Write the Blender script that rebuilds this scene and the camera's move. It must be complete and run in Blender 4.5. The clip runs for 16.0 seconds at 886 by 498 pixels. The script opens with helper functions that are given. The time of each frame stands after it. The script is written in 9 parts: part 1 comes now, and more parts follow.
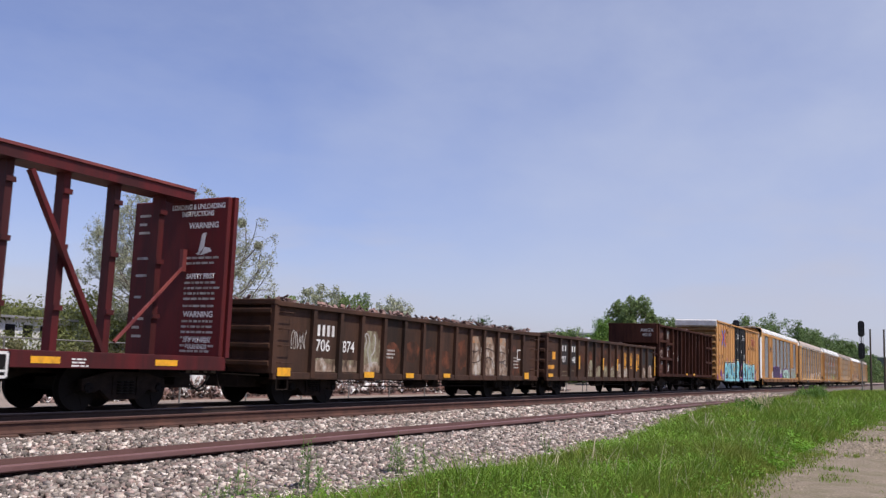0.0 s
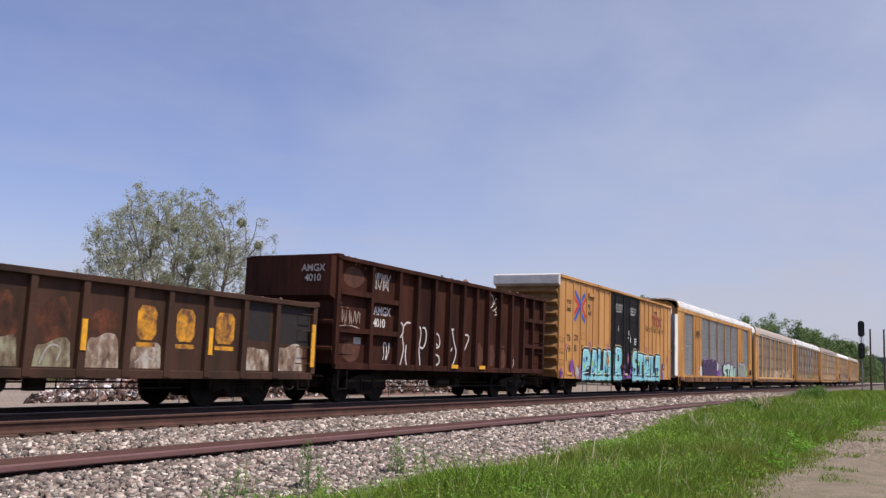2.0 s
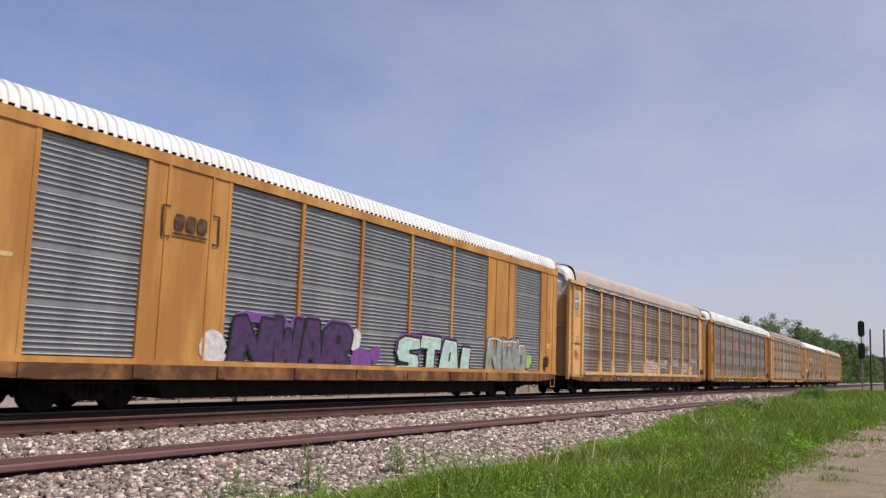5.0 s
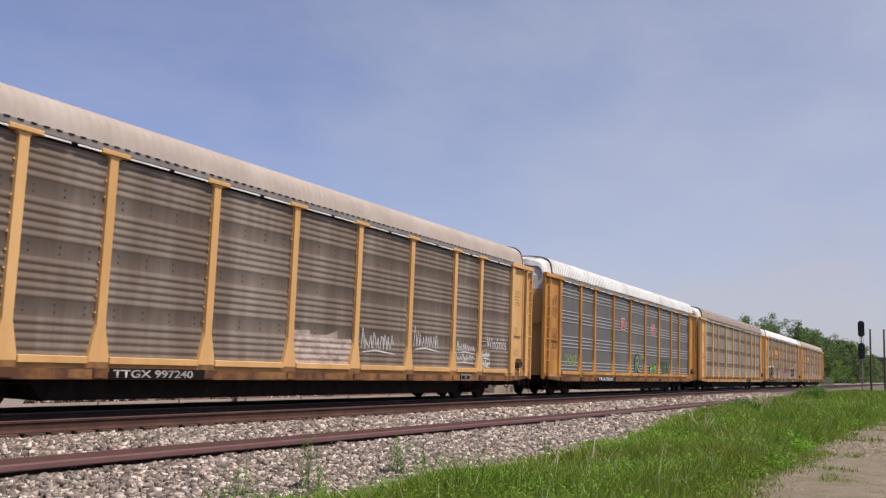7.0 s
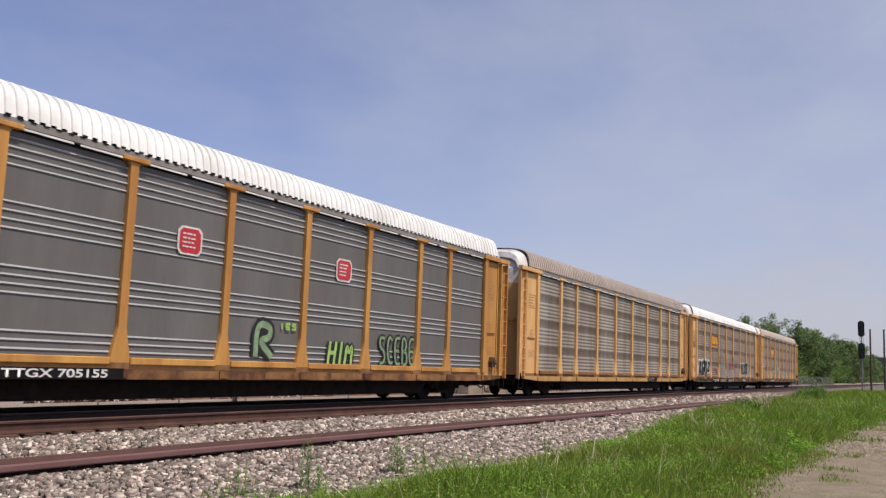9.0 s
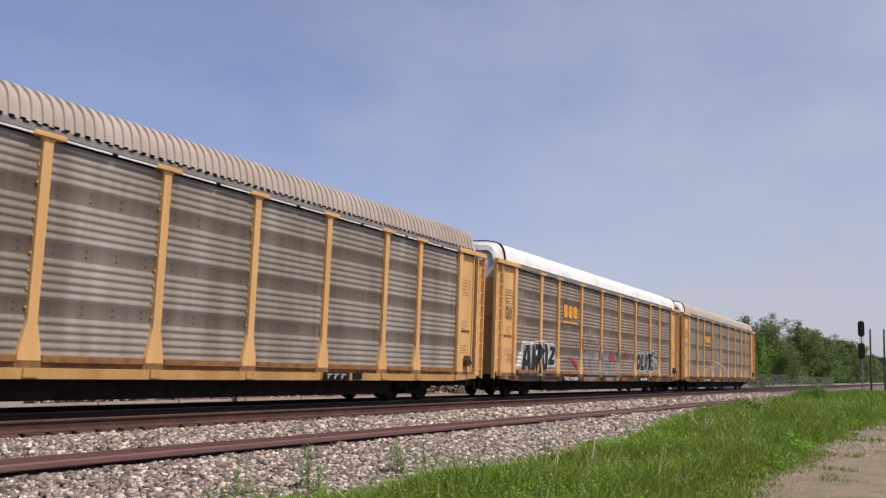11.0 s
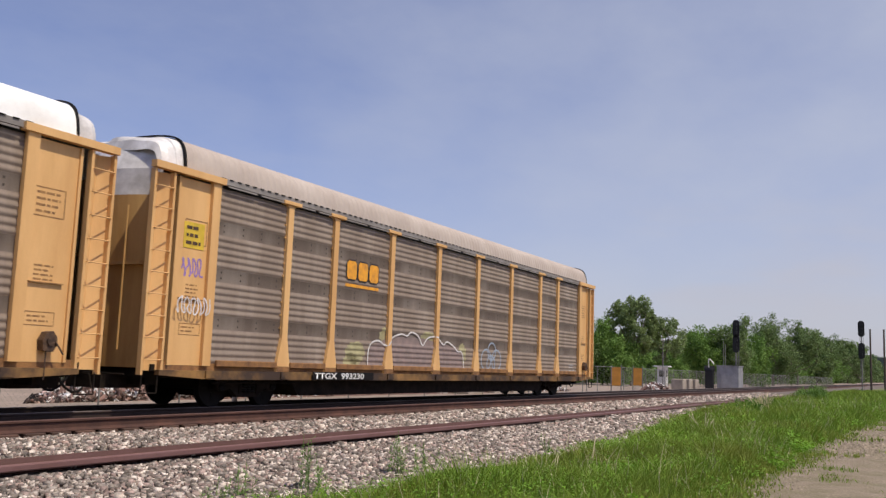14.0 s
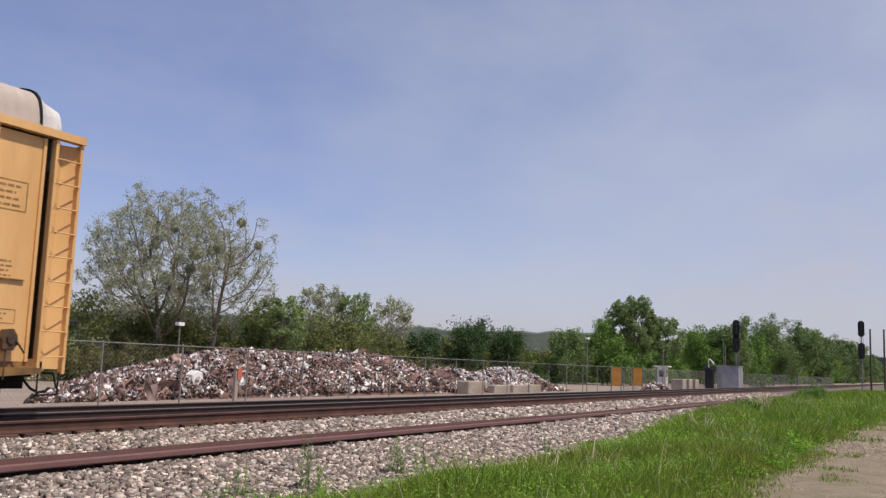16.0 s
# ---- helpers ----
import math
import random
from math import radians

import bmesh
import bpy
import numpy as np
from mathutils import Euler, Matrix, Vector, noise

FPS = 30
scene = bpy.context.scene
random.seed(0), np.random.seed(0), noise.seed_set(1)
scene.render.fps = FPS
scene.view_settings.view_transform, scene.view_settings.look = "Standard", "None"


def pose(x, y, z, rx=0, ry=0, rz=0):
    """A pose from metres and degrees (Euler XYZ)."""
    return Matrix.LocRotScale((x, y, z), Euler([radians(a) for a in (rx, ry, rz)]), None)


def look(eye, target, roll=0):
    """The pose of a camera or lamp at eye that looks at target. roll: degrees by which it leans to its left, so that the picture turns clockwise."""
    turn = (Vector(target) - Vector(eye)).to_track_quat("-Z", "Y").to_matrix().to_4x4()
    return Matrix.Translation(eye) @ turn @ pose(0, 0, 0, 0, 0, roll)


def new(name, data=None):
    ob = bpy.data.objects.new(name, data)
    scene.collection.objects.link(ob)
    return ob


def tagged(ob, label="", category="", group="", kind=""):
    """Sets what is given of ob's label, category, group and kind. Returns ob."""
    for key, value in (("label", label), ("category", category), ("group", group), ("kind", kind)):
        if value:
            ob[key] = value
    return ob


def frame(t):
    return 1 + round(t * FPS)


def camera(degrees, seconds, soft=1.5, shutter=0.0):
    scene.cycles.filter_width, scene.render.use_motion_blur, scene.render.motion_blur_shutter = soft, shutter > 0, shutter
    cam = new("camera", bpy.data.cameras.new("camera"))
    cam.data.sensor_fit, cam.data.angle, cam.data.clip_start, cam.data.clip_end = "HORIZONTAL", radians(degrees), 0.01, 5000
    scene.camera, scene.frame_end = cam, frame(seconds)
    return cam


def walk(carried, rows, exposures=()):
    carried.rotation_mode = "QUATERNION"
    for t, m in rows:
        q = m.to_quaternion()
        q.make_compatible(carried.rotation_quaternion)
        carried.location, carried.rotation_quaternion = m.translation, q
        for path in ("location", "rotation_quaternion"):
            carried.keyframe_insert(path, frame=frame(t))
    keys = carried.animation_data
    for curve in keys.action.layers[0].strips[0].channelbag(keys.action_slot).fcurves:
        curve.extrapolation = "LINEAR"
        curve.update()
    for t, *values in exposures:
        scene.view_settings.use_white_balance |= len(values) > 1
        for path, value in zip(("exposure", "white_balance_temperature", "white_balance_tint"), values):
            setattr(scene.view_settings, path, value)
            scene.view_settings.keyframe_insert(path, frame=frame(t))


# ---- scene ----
# The camera stands on the verge beside the line; the train runs along x, away to the right.
HFOV, EYE_Z = 52.35, 1.115
cam = camera(HFOV, 16.0, soft=1.35, shutter=0.05)
_yaw, _pitch = radians(28.27), radians(7.335)
_way = Vector((math.cos(_yaw) * math.cos(_pitch), math.sin(_yaw) * math.cos(_pitch), math.sin(_pitch)))
_eye = Vector((0, 0, EYE_Z))
walk(cam, [(0.0, look(_eye, _eye + _way, 2.06)), (16.0, look(_eye, _eye + _way, 2.06))],
     exposures=[(0.0, 0.08, 6220, 9), (2.0, 0.03, 6380, 9), (4.0, 0.02, 6550, 8), (7.5, 0.0, 6640, 7), (16.0, 0.0, 6640, 7)])

TRACK_Y = 15.0          # centre line of the loaded track
SPEED = 16.224


def run(t):
    """Metres the train has gone at t seconds; it slows a little."""
    return SPEED * (t - 0.00543 * t * t / 2 - 0.0002723 * t ** 3 / 6)


# ---------------------------------------------------------------- light
SUN_AZ, SUN_EL = radians(-97), radians(60)     # azimuth in the plan, counted from +x
world = bpy.data.worlds.new("sky")
scene.world = world
world.use_nodes = True
wn, wl = world.node_tree.nodes, world.node_tree.links
wn.clear()
w_out = wn.new("ShaderNodeOutputWorld")
w_bg = wn.new("ShaderNodeBackground")
w_sky = wn.new("ShaderNodeTexSky")
w_sky.sky_type, w_sky.sun_disc = "NISHITA", False
w_sky.sun_elevation, w_sky.sun_rotation = SUN_EL, radians(90) - SUN_AZ
w_sky.air_density, w_sky.dust_density, w_sky.ozone_density = 1.0, 1.2, 2.0
w_bg.inputs["Strength"].default_value = 0.109
# thin high cloud drifting over a clear sky, denser towards the far end of the line
w_co = wn.new("ShaderNodeTexCoord")
w_tint = wn.new("ShaderNodeMix")
w_tint.data_type, w_tint.blend_type = "RGBA", "MULTIPLY"
w_tint.inputs["Factor"].default_value = 1.0
w_tint.inputs["B"].default_value = (1.16, 1.0, 1.22, 1)
wl.new(w_sky.outputs[0], w_tint.inputs["A"])
w_map = wn.new("ShaderNodeMapping")
w_map.inputs["Rotation"].default_value = (0, radians(-38), radians(25))
w_map.inputs["Scale"].default_value = (1.2, 5.0, 9.0)
wl.new(w_co.outputs["Generated"], w_map.inputs["Vector"])
w_noise = wn.new("ShaderNodeTexNoise")
w_noise.inputs["Scale"].default_value, w_noise.inputs["Detail"].default_value, w_noise.inputs["Roughness"].default_value = 0.9, 7, 0.55
wl.new(w_map.outputs[0], w_noise.inputs["Vector"])
w_dot = wn.new("ShaderNodeVectorMath")
w_dot.operation = "DOT_PRODUCT"
w_dot.inputs[1].default_value = (0.97, 0.05, 0.22)
wl.new(w_co.outputs["Generated"], w_dot.inputs[0])
w_far = wn.new("ShaderNodeMapRange")
w_far.inputs["From Min"].default_value, w_far.inputs["From Max"].default_value = 0.82, 1.0
w_far.inputs["To Min"].default_value, w_far.inputs["To Max"].default_value = -0.08, 0.52
wl.new(w_dot.outputs["Value"], w_far.inputs["Value"])
w_add = wn.new("ShaderNodeMath")
wl.new(w_noise.outputs["Fac"], w_add.inputs[0])
wl.new(w_far.outputs[0], w_add.inputs[1])
w_cl = wn.new("ShaderNodeMapRange")
w_cl.inputs["From Min"].default_value, w_cl.inputs["From Max"].default_value = 0.36, 1.25
w_cl.inputs["To Min"].default_value, w_cl.inputs["To Max"].default_value = 0.05, 0.74
wl.new(w_add.outputs[0], w_cl.inputs["Value"])
w_mix = wn.new("ShaderNodeMix")
w_mix.data_type = "RGBA"
w_mix.inputs["B"].default_value = (4.95, 5.2, 6.3, 1)
wl.new(w_cl.outputs[0], w_mix.inputs["Factor"])
wl.new(w_tint.outputs["Result"], w_mix.inputs["A"])
# faint pinkish puffs low over the horizon
w_map2 = wn.new("ShaderNodeMapping")
w_map2.inputs["Scale"].default_value = (3.2, 3.2, 13.0)
wl.new(w_co.outputs["Generated"], w_map2.inputs["Vector"])
w_puff = wn.new("ShaderNodeTexNoise")
w_puff.inputs["Scale"].default_value, w_puff.inputs["Detail"].default_value = 1.5, 4
wl.new(w_map2.outputs[0], w_puff.inputs["Vector"])
w_pr = wn.new("ShaderNodeMapRange")
w_pr.inputs["From Min"].default_value, w_pr.inputs["From Max"].default_value = 0.50, 0.75
w_pr.inputs["To Max"].default_value = 0.60
wl.new(w_puff.outputs["Fac"], w_pr.inputs["Value"])
w_sep = wn.new("ShaderNodeSeparateXYZ")
wl.new(w_co.outputs["Generated"], w_sep.inputs[0])
w_low = wn.new("ShaderNodeMapRange")
w_low.inputs["From Min"].default_value, w_low.inputs["From Max"].default_value = 0.24, 0.10
wl.new(w_sep.outputs["Z"], w_low.inputs["Value"])
w_pm = wn.new("ShaderNodeMath")
w_pm.operation = "MULTIPLY"
wl.new(w_pr.outputs[0], w_pm.inputs[0])
wl.new(w_low.outputs[0], w_pm.inputs[1])
w_mix2 = wn.new("ShaderNodeMix")
w_mix2.data_type = "RGBA"
w_mix2.inputs["B"].default_value = (4.85, 4.75, 5.5, 1)
wl.new(w_pm.outputs[0], w_mix2.inputs["Factor"])
wl.new(w_mix.outputs["Result"], w_mix2.inputs["A"])
wl.new(w_mix2.outputs["Result"], w_bg.inputs["Color"])
wl.new(w_bg.outputs[0], w_out.inputs["Surface"])

sun_data = bpy.data.lights.new("sun", "SUN")
sun_data.energy, sun_data.angle, sun_data.color = 4.08, radians(0.6), (1.0, 0.90, 0.77)
sun_lamp = new("sun", sun_data)
_sd = Vector((math.cos(SUN_AZ) * math.cos(SUN_EL), math.sin(SUN_AZ) * math.cos(SUN_EL), math.sin(SUN_EL)))
sun_lamp.matrix_world = look(_sd * 50, (0, 0, 0))
scene.view_settings.exposure = 0.0


# ---------------------------------------------------------------- materials
def mat(name, color, rough=0.7, metal=0.0, vary=0.15, scale=3.0, grain=60.0, bump=0.15, bump_scale=None,
        second=None, amount=0.45, streak=False, spec=0.4, island=False, per_object=0.0):
    """A surface with variation at two scales: large blotches of a second colour, fine grain, and relief."""
    m = bpy.data.materials.new(name)
    m.use_nodes = True
    nodes, links = m.node_tree.nodes, m.node_tree.links
    bsdf = nodes["Principled BSDF"]
    bsdf.inputs["Roughness"].default_value = rough
    bsdf.inputs["Metallic"].default_value = metal
    bsdf.inputs["Specular IOR Level"].default_value = spec
    geo = nodes.new("ShaderNodeTexCoord")
    mapping = nodes.new("ShaderNodeMapping")
    mapping.inputs["Scale"].default_value = (1, 1, 0.18) if streak else (1, 1, 1)
    links.new(geo.outputs["Object"], mapping.inputs["Vector"])
    big = nodes.new("ShaderNodeTexNoise")
    big.inputs["Scale"].default_value, big.inputs["Detail"].default_value = scale, 6
    big.inputs["Roughness"].default_value = 0.65
    links.new(mapping.outputs[0], big.inputs["Vector"])
    ramp = nodes.new("ShaderNodeValToRGB")
    ramp.color_ramp.elements[0].position = max(0.02, 0.62 - amount * 0.6)
    ramp.color_ramp.elements[1].position = min(0.98, 0.80 - amount * 0.4)
    c2 = second or tuple(c * 0.72 for c in color)
    ramp.color_ramp.elements[0].color = (*color, 1)
    ramp.color_ramp.elements[1].color = (*c2, 1)
    links.new(big.outputs["Fac"], ramp.inputs[0])
    fine = nodes.new("ShaderNodeTexNoise")
    fine.inputs["Scale"].default_value, fine.inputs["Detail"].default_value = grain, 3
    links.new(geo.outputs["Object"], fine.inputs["Vector"])
    val = nodes.new("ShaderNodeMapRange")
    val.inputs["From Min"].default_value, val.inputs["From Max"].default_value = 0.25, 0.75
    val.inputs["To Min"].default_value, val.inputs["To Max"].default_value = 1 - vary, 1 + vary
    links.new(fine.outputs["Fac"], val.inputs["Value"])
    hsv = nodes.new("ShaderNodeHueSaturation")
    links.new(ramp.outputs[0], hsv.inputs["Color"])
    links.new(val.outputs[0], hsv.inputs["Value"])
    last = hsv.outputs[0]
    if island or per_object:
        info = nodes.new("ShaderNodeNewGeometry" if island else "ShaderNodeObjectInfo")
        mr = nodes.new("ShaderNodeMapRange")
        k = per_object or 0.5
        mr.inputs["To Min"].default_value, mr.inputs["To Max"].default_value = 1 - k, 1 + k
        links.new(info.outputs["Random Per Island" if island else "Random"], mr.inputs["Value"])
        hs2 = nodes.new("ShaderNodeHueSaturation")
        links.new(last, hs2.inputs["Color"])
        links.new(mr.outputs[0], hs2.inputs["Value"])
        last = hs2.outputs[0]
    links.new(last, bsdf.inputs["Base Color"])
    if bump:
        bp = nodes.new("ShaderNodeBump")
        bp.inputs["Strength"].default_value, bp.inputs["Distance"].default_value = bump, 0.02
        src = fine
        if bump_scale:
            src = nodes.new("ShaderNodeTexNoise")
            src.inputs["Scale"].default_value, src.inputs["Detail"].default_value = bump_scale, 5
            links.new(geo.outputs["Object"], src.inputs["Vector"])
        links.new(src.outputs["Fac"], bp.inputs["Height"])
        links.new(bp.outputs[0], bsdf.inputs["Normal"])
    return m


def mottled(name, colors, scale=3.5, rough=0.8, streak=0.5):
    """Layers of worn paint that show through one another: three tones in ragged patches."""
    m = mat(name, colors[0], rough, vary=0.22, scale=scale, grain=45.0, bump=0.04, spec=0.2)
    ramp = [nd for nd in m.node_tree.nodes if nd.type == "VALTORGB"][0].color_ramp
    big = [nd for nd in m.node_tree.nodes if nd.type == "MAPPING"][0]
    big.inputs["Scale"].default_value = (1, 1, streak)
    for e, (pos, c) in zip(ramp.elements, ((0.36, colors[0]), (0.66, colors[2]))):
        e.position, e.color = pos, (*c, 1)
    mid = ramp.elements.new(0.50)
    mid.color = (*colors[1], 1)
    return m


YELLOW = mat("yellow_paint", (0.62, 0.335, 0.09), 0.6, vary=0.07, scale=1.1, second=(0.40, 0.18, 0.045), amount=0.47, streak=True, bump=0.03)
YELLOW_BOX = mat("boxcar_yellow", (0.575, 0.295, 0.09), 0.55, vary=0.07, scale=0.9, second=(0.43, 0.205, 0.06), amount=0.4, streak=True, bump=0.03)
SILL_YELLOW = mat("sill_yellow", (0.42, 0.20, 0.058), 0.65, vary=0.15, scale=1.5, second=(0.10, 0.042, 0.020), amount=0.62, bump=0.05)
SILL_DARK = mat("black_stained_sill", (0.33, 0.18, 0.055), 0.65, vary=0.15, scale=0.9, second=(0.05, 0.030, 0.020), amount=0.52, bump=0.05)
GALV = mat("weathered_galvanised", (0.295, 0.250, 0.208), 0.65, 0.1, vary=0.12, scale=1.0, second=(0.165, 0.125, 0.095), amount=0.55, streak=True, bump=0.03)
GALV_DUSTY = mat("dusty_grey_galvanised", (0.36, 0.325, 0.28), 0.65, 0.1, vary=0.12, scale=1.0, second=(0.22, 0.185, 0.15), amount=0.5, streak=True, bump=0.03)
GALV_CLEAN = mat("grey_galvanised", (0.36, 0.36, 0.355), 0.42, 0.25, vary=0.06, scale=1.1, second=(0.40, 0.40, 0.40), amount=0.5, streak=True, bump=0.03)
ROOF_WHITE = mat("white_roof", (0.86, 0.86, 0.84), 0.6, vary=0.03, scale=0.7, second=(0.70, 0.69, 0.66), amount=0.3, bump=0.02)
ROOF_BROWN = mat("dusty_roof", (0.48, 0.415, 0.365), 0.75, vary=0.05, scale=0.8, second=(0.40, 0.335, 0.29), amount=0.5, bump=0.03)
ROOF_GREY = mat("grey_roof", (0.55, 0.53, 0.50), 0.6, vary=0.05, scale=0.8, second=(0.42, 0.39, 0.36), amount=0.45, bump=0.03)
RUST = mat("rusty_brown_steel", (0.024, 0.010, 0.008), 0.85, vary=0.3, scale=1.3, second=(0.066, 0.024, 0.015), amount=0.42, streak=True, bump=0.1, spec=0.12)
DARK_BROWN = mat("dark_brown_paint", (0.026, 0.017, 0.012), 0.7, vary=0.3, scale=1.1, second=(0.075, 0.037, 0.023), amount=0.46, streak=True, bump=0.08, spec=0.22)
MAROON = mat("maroon_paint", (0.12, 0.013, 0.014), 0.6, vary=0.12, scale=1.3, second=(0.05, 0.012, 0.012), amount=0.48, streak=True, bump=0.05, spec=0.25)
BLACK = mat("black_paint", (0.007, 0.0065, 0.007), 0.6, vary=0.15, scale=2.0, second=(0.013, 0.011, 0.010), amount=0.4, bump=0.05, spec=0.15)
GRIME = mat("grimy_black_steel", (0.010, 0.008, 0.007), 0.85, vary=0.3, scale=4.0, second=(0.024, 0.017, 0.013), amount=0.45, bump=0.1, spec=0.12)
WHEEL = mat("wheel_steel", (0.010, 0.0085, 0.008), 0.7, 0.1, vary=0.2, scale=6.0, bump=0.05, spec=0.15)
WHITE = mat("white_paint", (0.78, 0.78, 0.76), 0.6, vary=0.05, scale=2.0, second=(0.62, 0.61, 0.58), amount=0.4, bump=0.02)
DIRTY_WHITE = mat("faded_white_paint", (0.52, 0.51, 0.48), 0.7, vary=0.12, scale=5.0, second=(0.28, 0.25, 0.22), amount=0.5, bump=0.02)
REFLECTOR = mat("yellow_reflector", (0.85, 0.42, 0.02), 0.35, vary=0.05, scale=6.0, second=(0.6, 0.28, 0.03), amount=0.3, bump=0.0)
LETTER_BLACK = mat("black_lettering", (0.05, 0.03, 0.02), 0.7, vary=0.1, scale=6.0, second=(0.16, 0.09, 0.04), amount=0.3, bump=0.0)
BLUE_PAINT = mat("blue_paint", (0.03, 0.10, 0.48), 0.6, vary=0.05, bump=0.0)
RED_PAINT = mat("red_paint", (0.62, 0.05, 0.03), 0.6, vary=0.05, bump=0.0)
TEAL = mat("teal_spray_paint", (0.11, 0.46, 0.58), 0.6, vary=0.06, scale=3.0, second=(0.32, 0.66, 0.70), amount=0.5, bump=0.0)
SPRAY_BLACK = mat("black_spray_paint", (0.02, 0.02, 0.022), 0.6, vary=0.1, bump=0.0)
SPRAY_WHITE = mat("white_spray_paint", (0.72, 0.70, 0.68), 0.7, vary=0.08, scale=6.0, second=(0.5, 0.47, 0.45), amount=0.4, bump=0.0)
SPRAY_PURPLE = mat("purple_spray_paint", (0.22, 0.08, 0.33), 0.7, vary=0.1, scale=6.0, bump=0.0)
SPRAY_GREEN = mat("green_spray_paint", (0.38, 0.60, 0.16), 0.7, vary=0.1, scale=6.0, bump=0.0)
SPRAY_PINK = mat("pink_spray_paint", (0.46, 0.375, 0.335), 0.7, vary=0.15, scale=4.0, second=(0.30, 0.235, 0.205), amount=0.5, bump=0.0)
SPRAY_GREY = mat("grey_spray_paint", (0.33, 0.32, 0.33), 0.7, vary=0.08, scale=5.0, bump=0.0)
SPRAY_YELLOW = mat("pale_yellow_spray_paint", (0.40, 0.365, 0.20), 0.7, vary=0.1, scale=6.0, bump=0.0)
SPRAY_RED = mat("red_spray_paint", (0.42, 0.05, 0.06), 0.7, vary=0.1, scale=6.0, bump=0.0)
ORANGE_LOGO = mat("orange_lettering", (0.80, 0.36, 0.03), 0.6, vary=0.05, scale=4.0, second=(0.5, 0.22, 0.04), amount=0.3, bump=0.0)
# Flat bands are a darker brown than the ridges.
SHEET_FLAT = mat("brown_sheet_flat", (0.240, 0.200, 0.165), 0.75, 0.0, vary=0.12, scale=1.0, second=(0.125, 0.095, 0.074), amount=0.55, streak=True, bump=0.03)
HOLE = mat("dark_vent_hole", (0.075, 0.06, 0.05), 0.9, vary=0.1, bump=0.0)
FASCIA = mat("grey_eave_band", (0.27, 0.25, 0.235), 0.7, vary=0.06, scale=1.5, second=(0.20, 0.18, 0.165), amount=0.5, bump=0.02)
ROOF_VALLEY = mat("shaded_roof_valley", (0.34, 0.335, 0.33), 0.7, vary=0.08, scale=1.2, second=(0.26, 0.25, 0.245), amount=0.5, bump=0.02)
BRAKE_BROWN = mat("greasy_brown_casting", (0.05, 0.032, 0.022), 0.6, 0.2, vary=0.3, scale=9.0, second=(0.12, 0.07, 0.04), amount=0.4, bump=0.2)
SPRAY_VIOLET = mat("violet_spray_paint", (0.26, 0.07, 0.36), 0.7, vary=0.1, scale=6.0, bump=0.0)
LETTER_BROWN = mat("brown_lettering", (0.11, 0.055, 0.03), 0.7, vary=0.1, scale=6.0, bump=0.0)
CAP_WHITE = mat("chalky_white_panel", (0.66, 0.65, 0.63), 0.7, vary=0.06, scale=2.0, second=(0.52, 0.50, 0.47), amount=0.4, bump=0.02)
# Darker than the boxcar's sides: the shade on its ends is in the colour.
END_YELLOW = mat("shaded_yellow_paint", (0.30, 0.165, 0.055), 0.7, vary=0.1, scale=1.3, second=(0.17, 0.085, 0.03), amount=0.5, streak=True, bump=0.04)
SPRAY_SHINE = mat("white_teal_spray_paint", (0.70, 0.86, 0.88), 0.6, vary=0.05, scale=3.0, bump=0.0)
SPRAY_LILAC = mat("lilac_spray_paint", (0.34, 0.22, 0.52), 0.7, vary=0.1, scale=6.0, bump=0.0)
CREAM_SPRAY = mat("cream_spray_paint", (0.72, 0.55, 0.26), 0.7, vary=0.06, scale=4.0, bump=0.0)
ORANGE_WORN = mat("worn_orange_lettering", (0.80, 0.37, 0.02), 0.7, vary=0.2, scale=4.0, second=(0.14, 0.06, 0.03), amount=0.46, bump=0.0)
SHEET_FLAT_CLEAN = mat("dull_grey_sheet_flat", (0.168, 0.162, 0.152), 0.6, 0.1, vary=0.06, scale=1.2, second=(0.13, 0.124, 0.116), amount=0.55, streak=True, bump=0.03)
YELLOW_PALE = mat("sun_faded_yellow_paint", (0.72, 0.44, 0.185), 0.6, vary=0.05, scale=1.2, second=(0.60, 0.34, 0.13), amount=0.45, streak=True, bump=0.03)
YELLOW_DULL = mat("dull_yellow_paint", (0.56, 0.345, 0.13), 0.6, vary=0.06, scale=1.3, second=(0.40, 0.22, 0.075), amount=0.5, streak=True, bump=0.03)
BARE_METAL = mat("bare_metal", (0.78, 0.76, 0.74), 0.5, 0.1, vary=0.06, scale=1.5, second=(0.48, 0.46, 0.44), amount=0.45, bump=0.03)
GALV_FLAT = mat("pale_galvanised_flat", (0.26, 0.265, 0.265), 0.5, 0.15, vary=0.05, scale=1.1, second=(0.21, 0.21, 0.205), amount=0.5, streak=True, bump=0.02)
GALV_BLUE = mat("blue_grey_galvanised", (0.42, 0.43, 0.43), 0.45, 0.25, vary=0.06, scale=1.1, second=(0.26, 0.28, 0.30), amount=0.5, streak=True, bump=0.03)
LETTER_FADED = mat("faded_lettering", (0.20, 0.11, 0.05), 0.7, vary=0.1, scale=6.0, second=(0.40, 0.22, 0.08), amount=0.4, bump=0.0)
BRICK_RED = mat("brick_red_paint", (0.30, 0.045, 0.03), 0.6, vary=0.1, scale=4.0, second=(0.45, 0.16, 0.06), amount=0.3, bump=0.0)
# Lit copy of the maroon, its sunlit brightness put into the colour.
MAROON_LIT = mat("lit_maroon_paint", (0.24, 0.06, 0.05), 0.55, vary=0.1, scale=1.5, second=(0.14, 0.03, 0.03), amount=0.45, bump=0.05)
SPRAY_PALE = mat("pale_teal_spray_paint", (0.40, 0.74, 0.76), 0.6, vary=0.05, scale=3.0, bump=0.0)
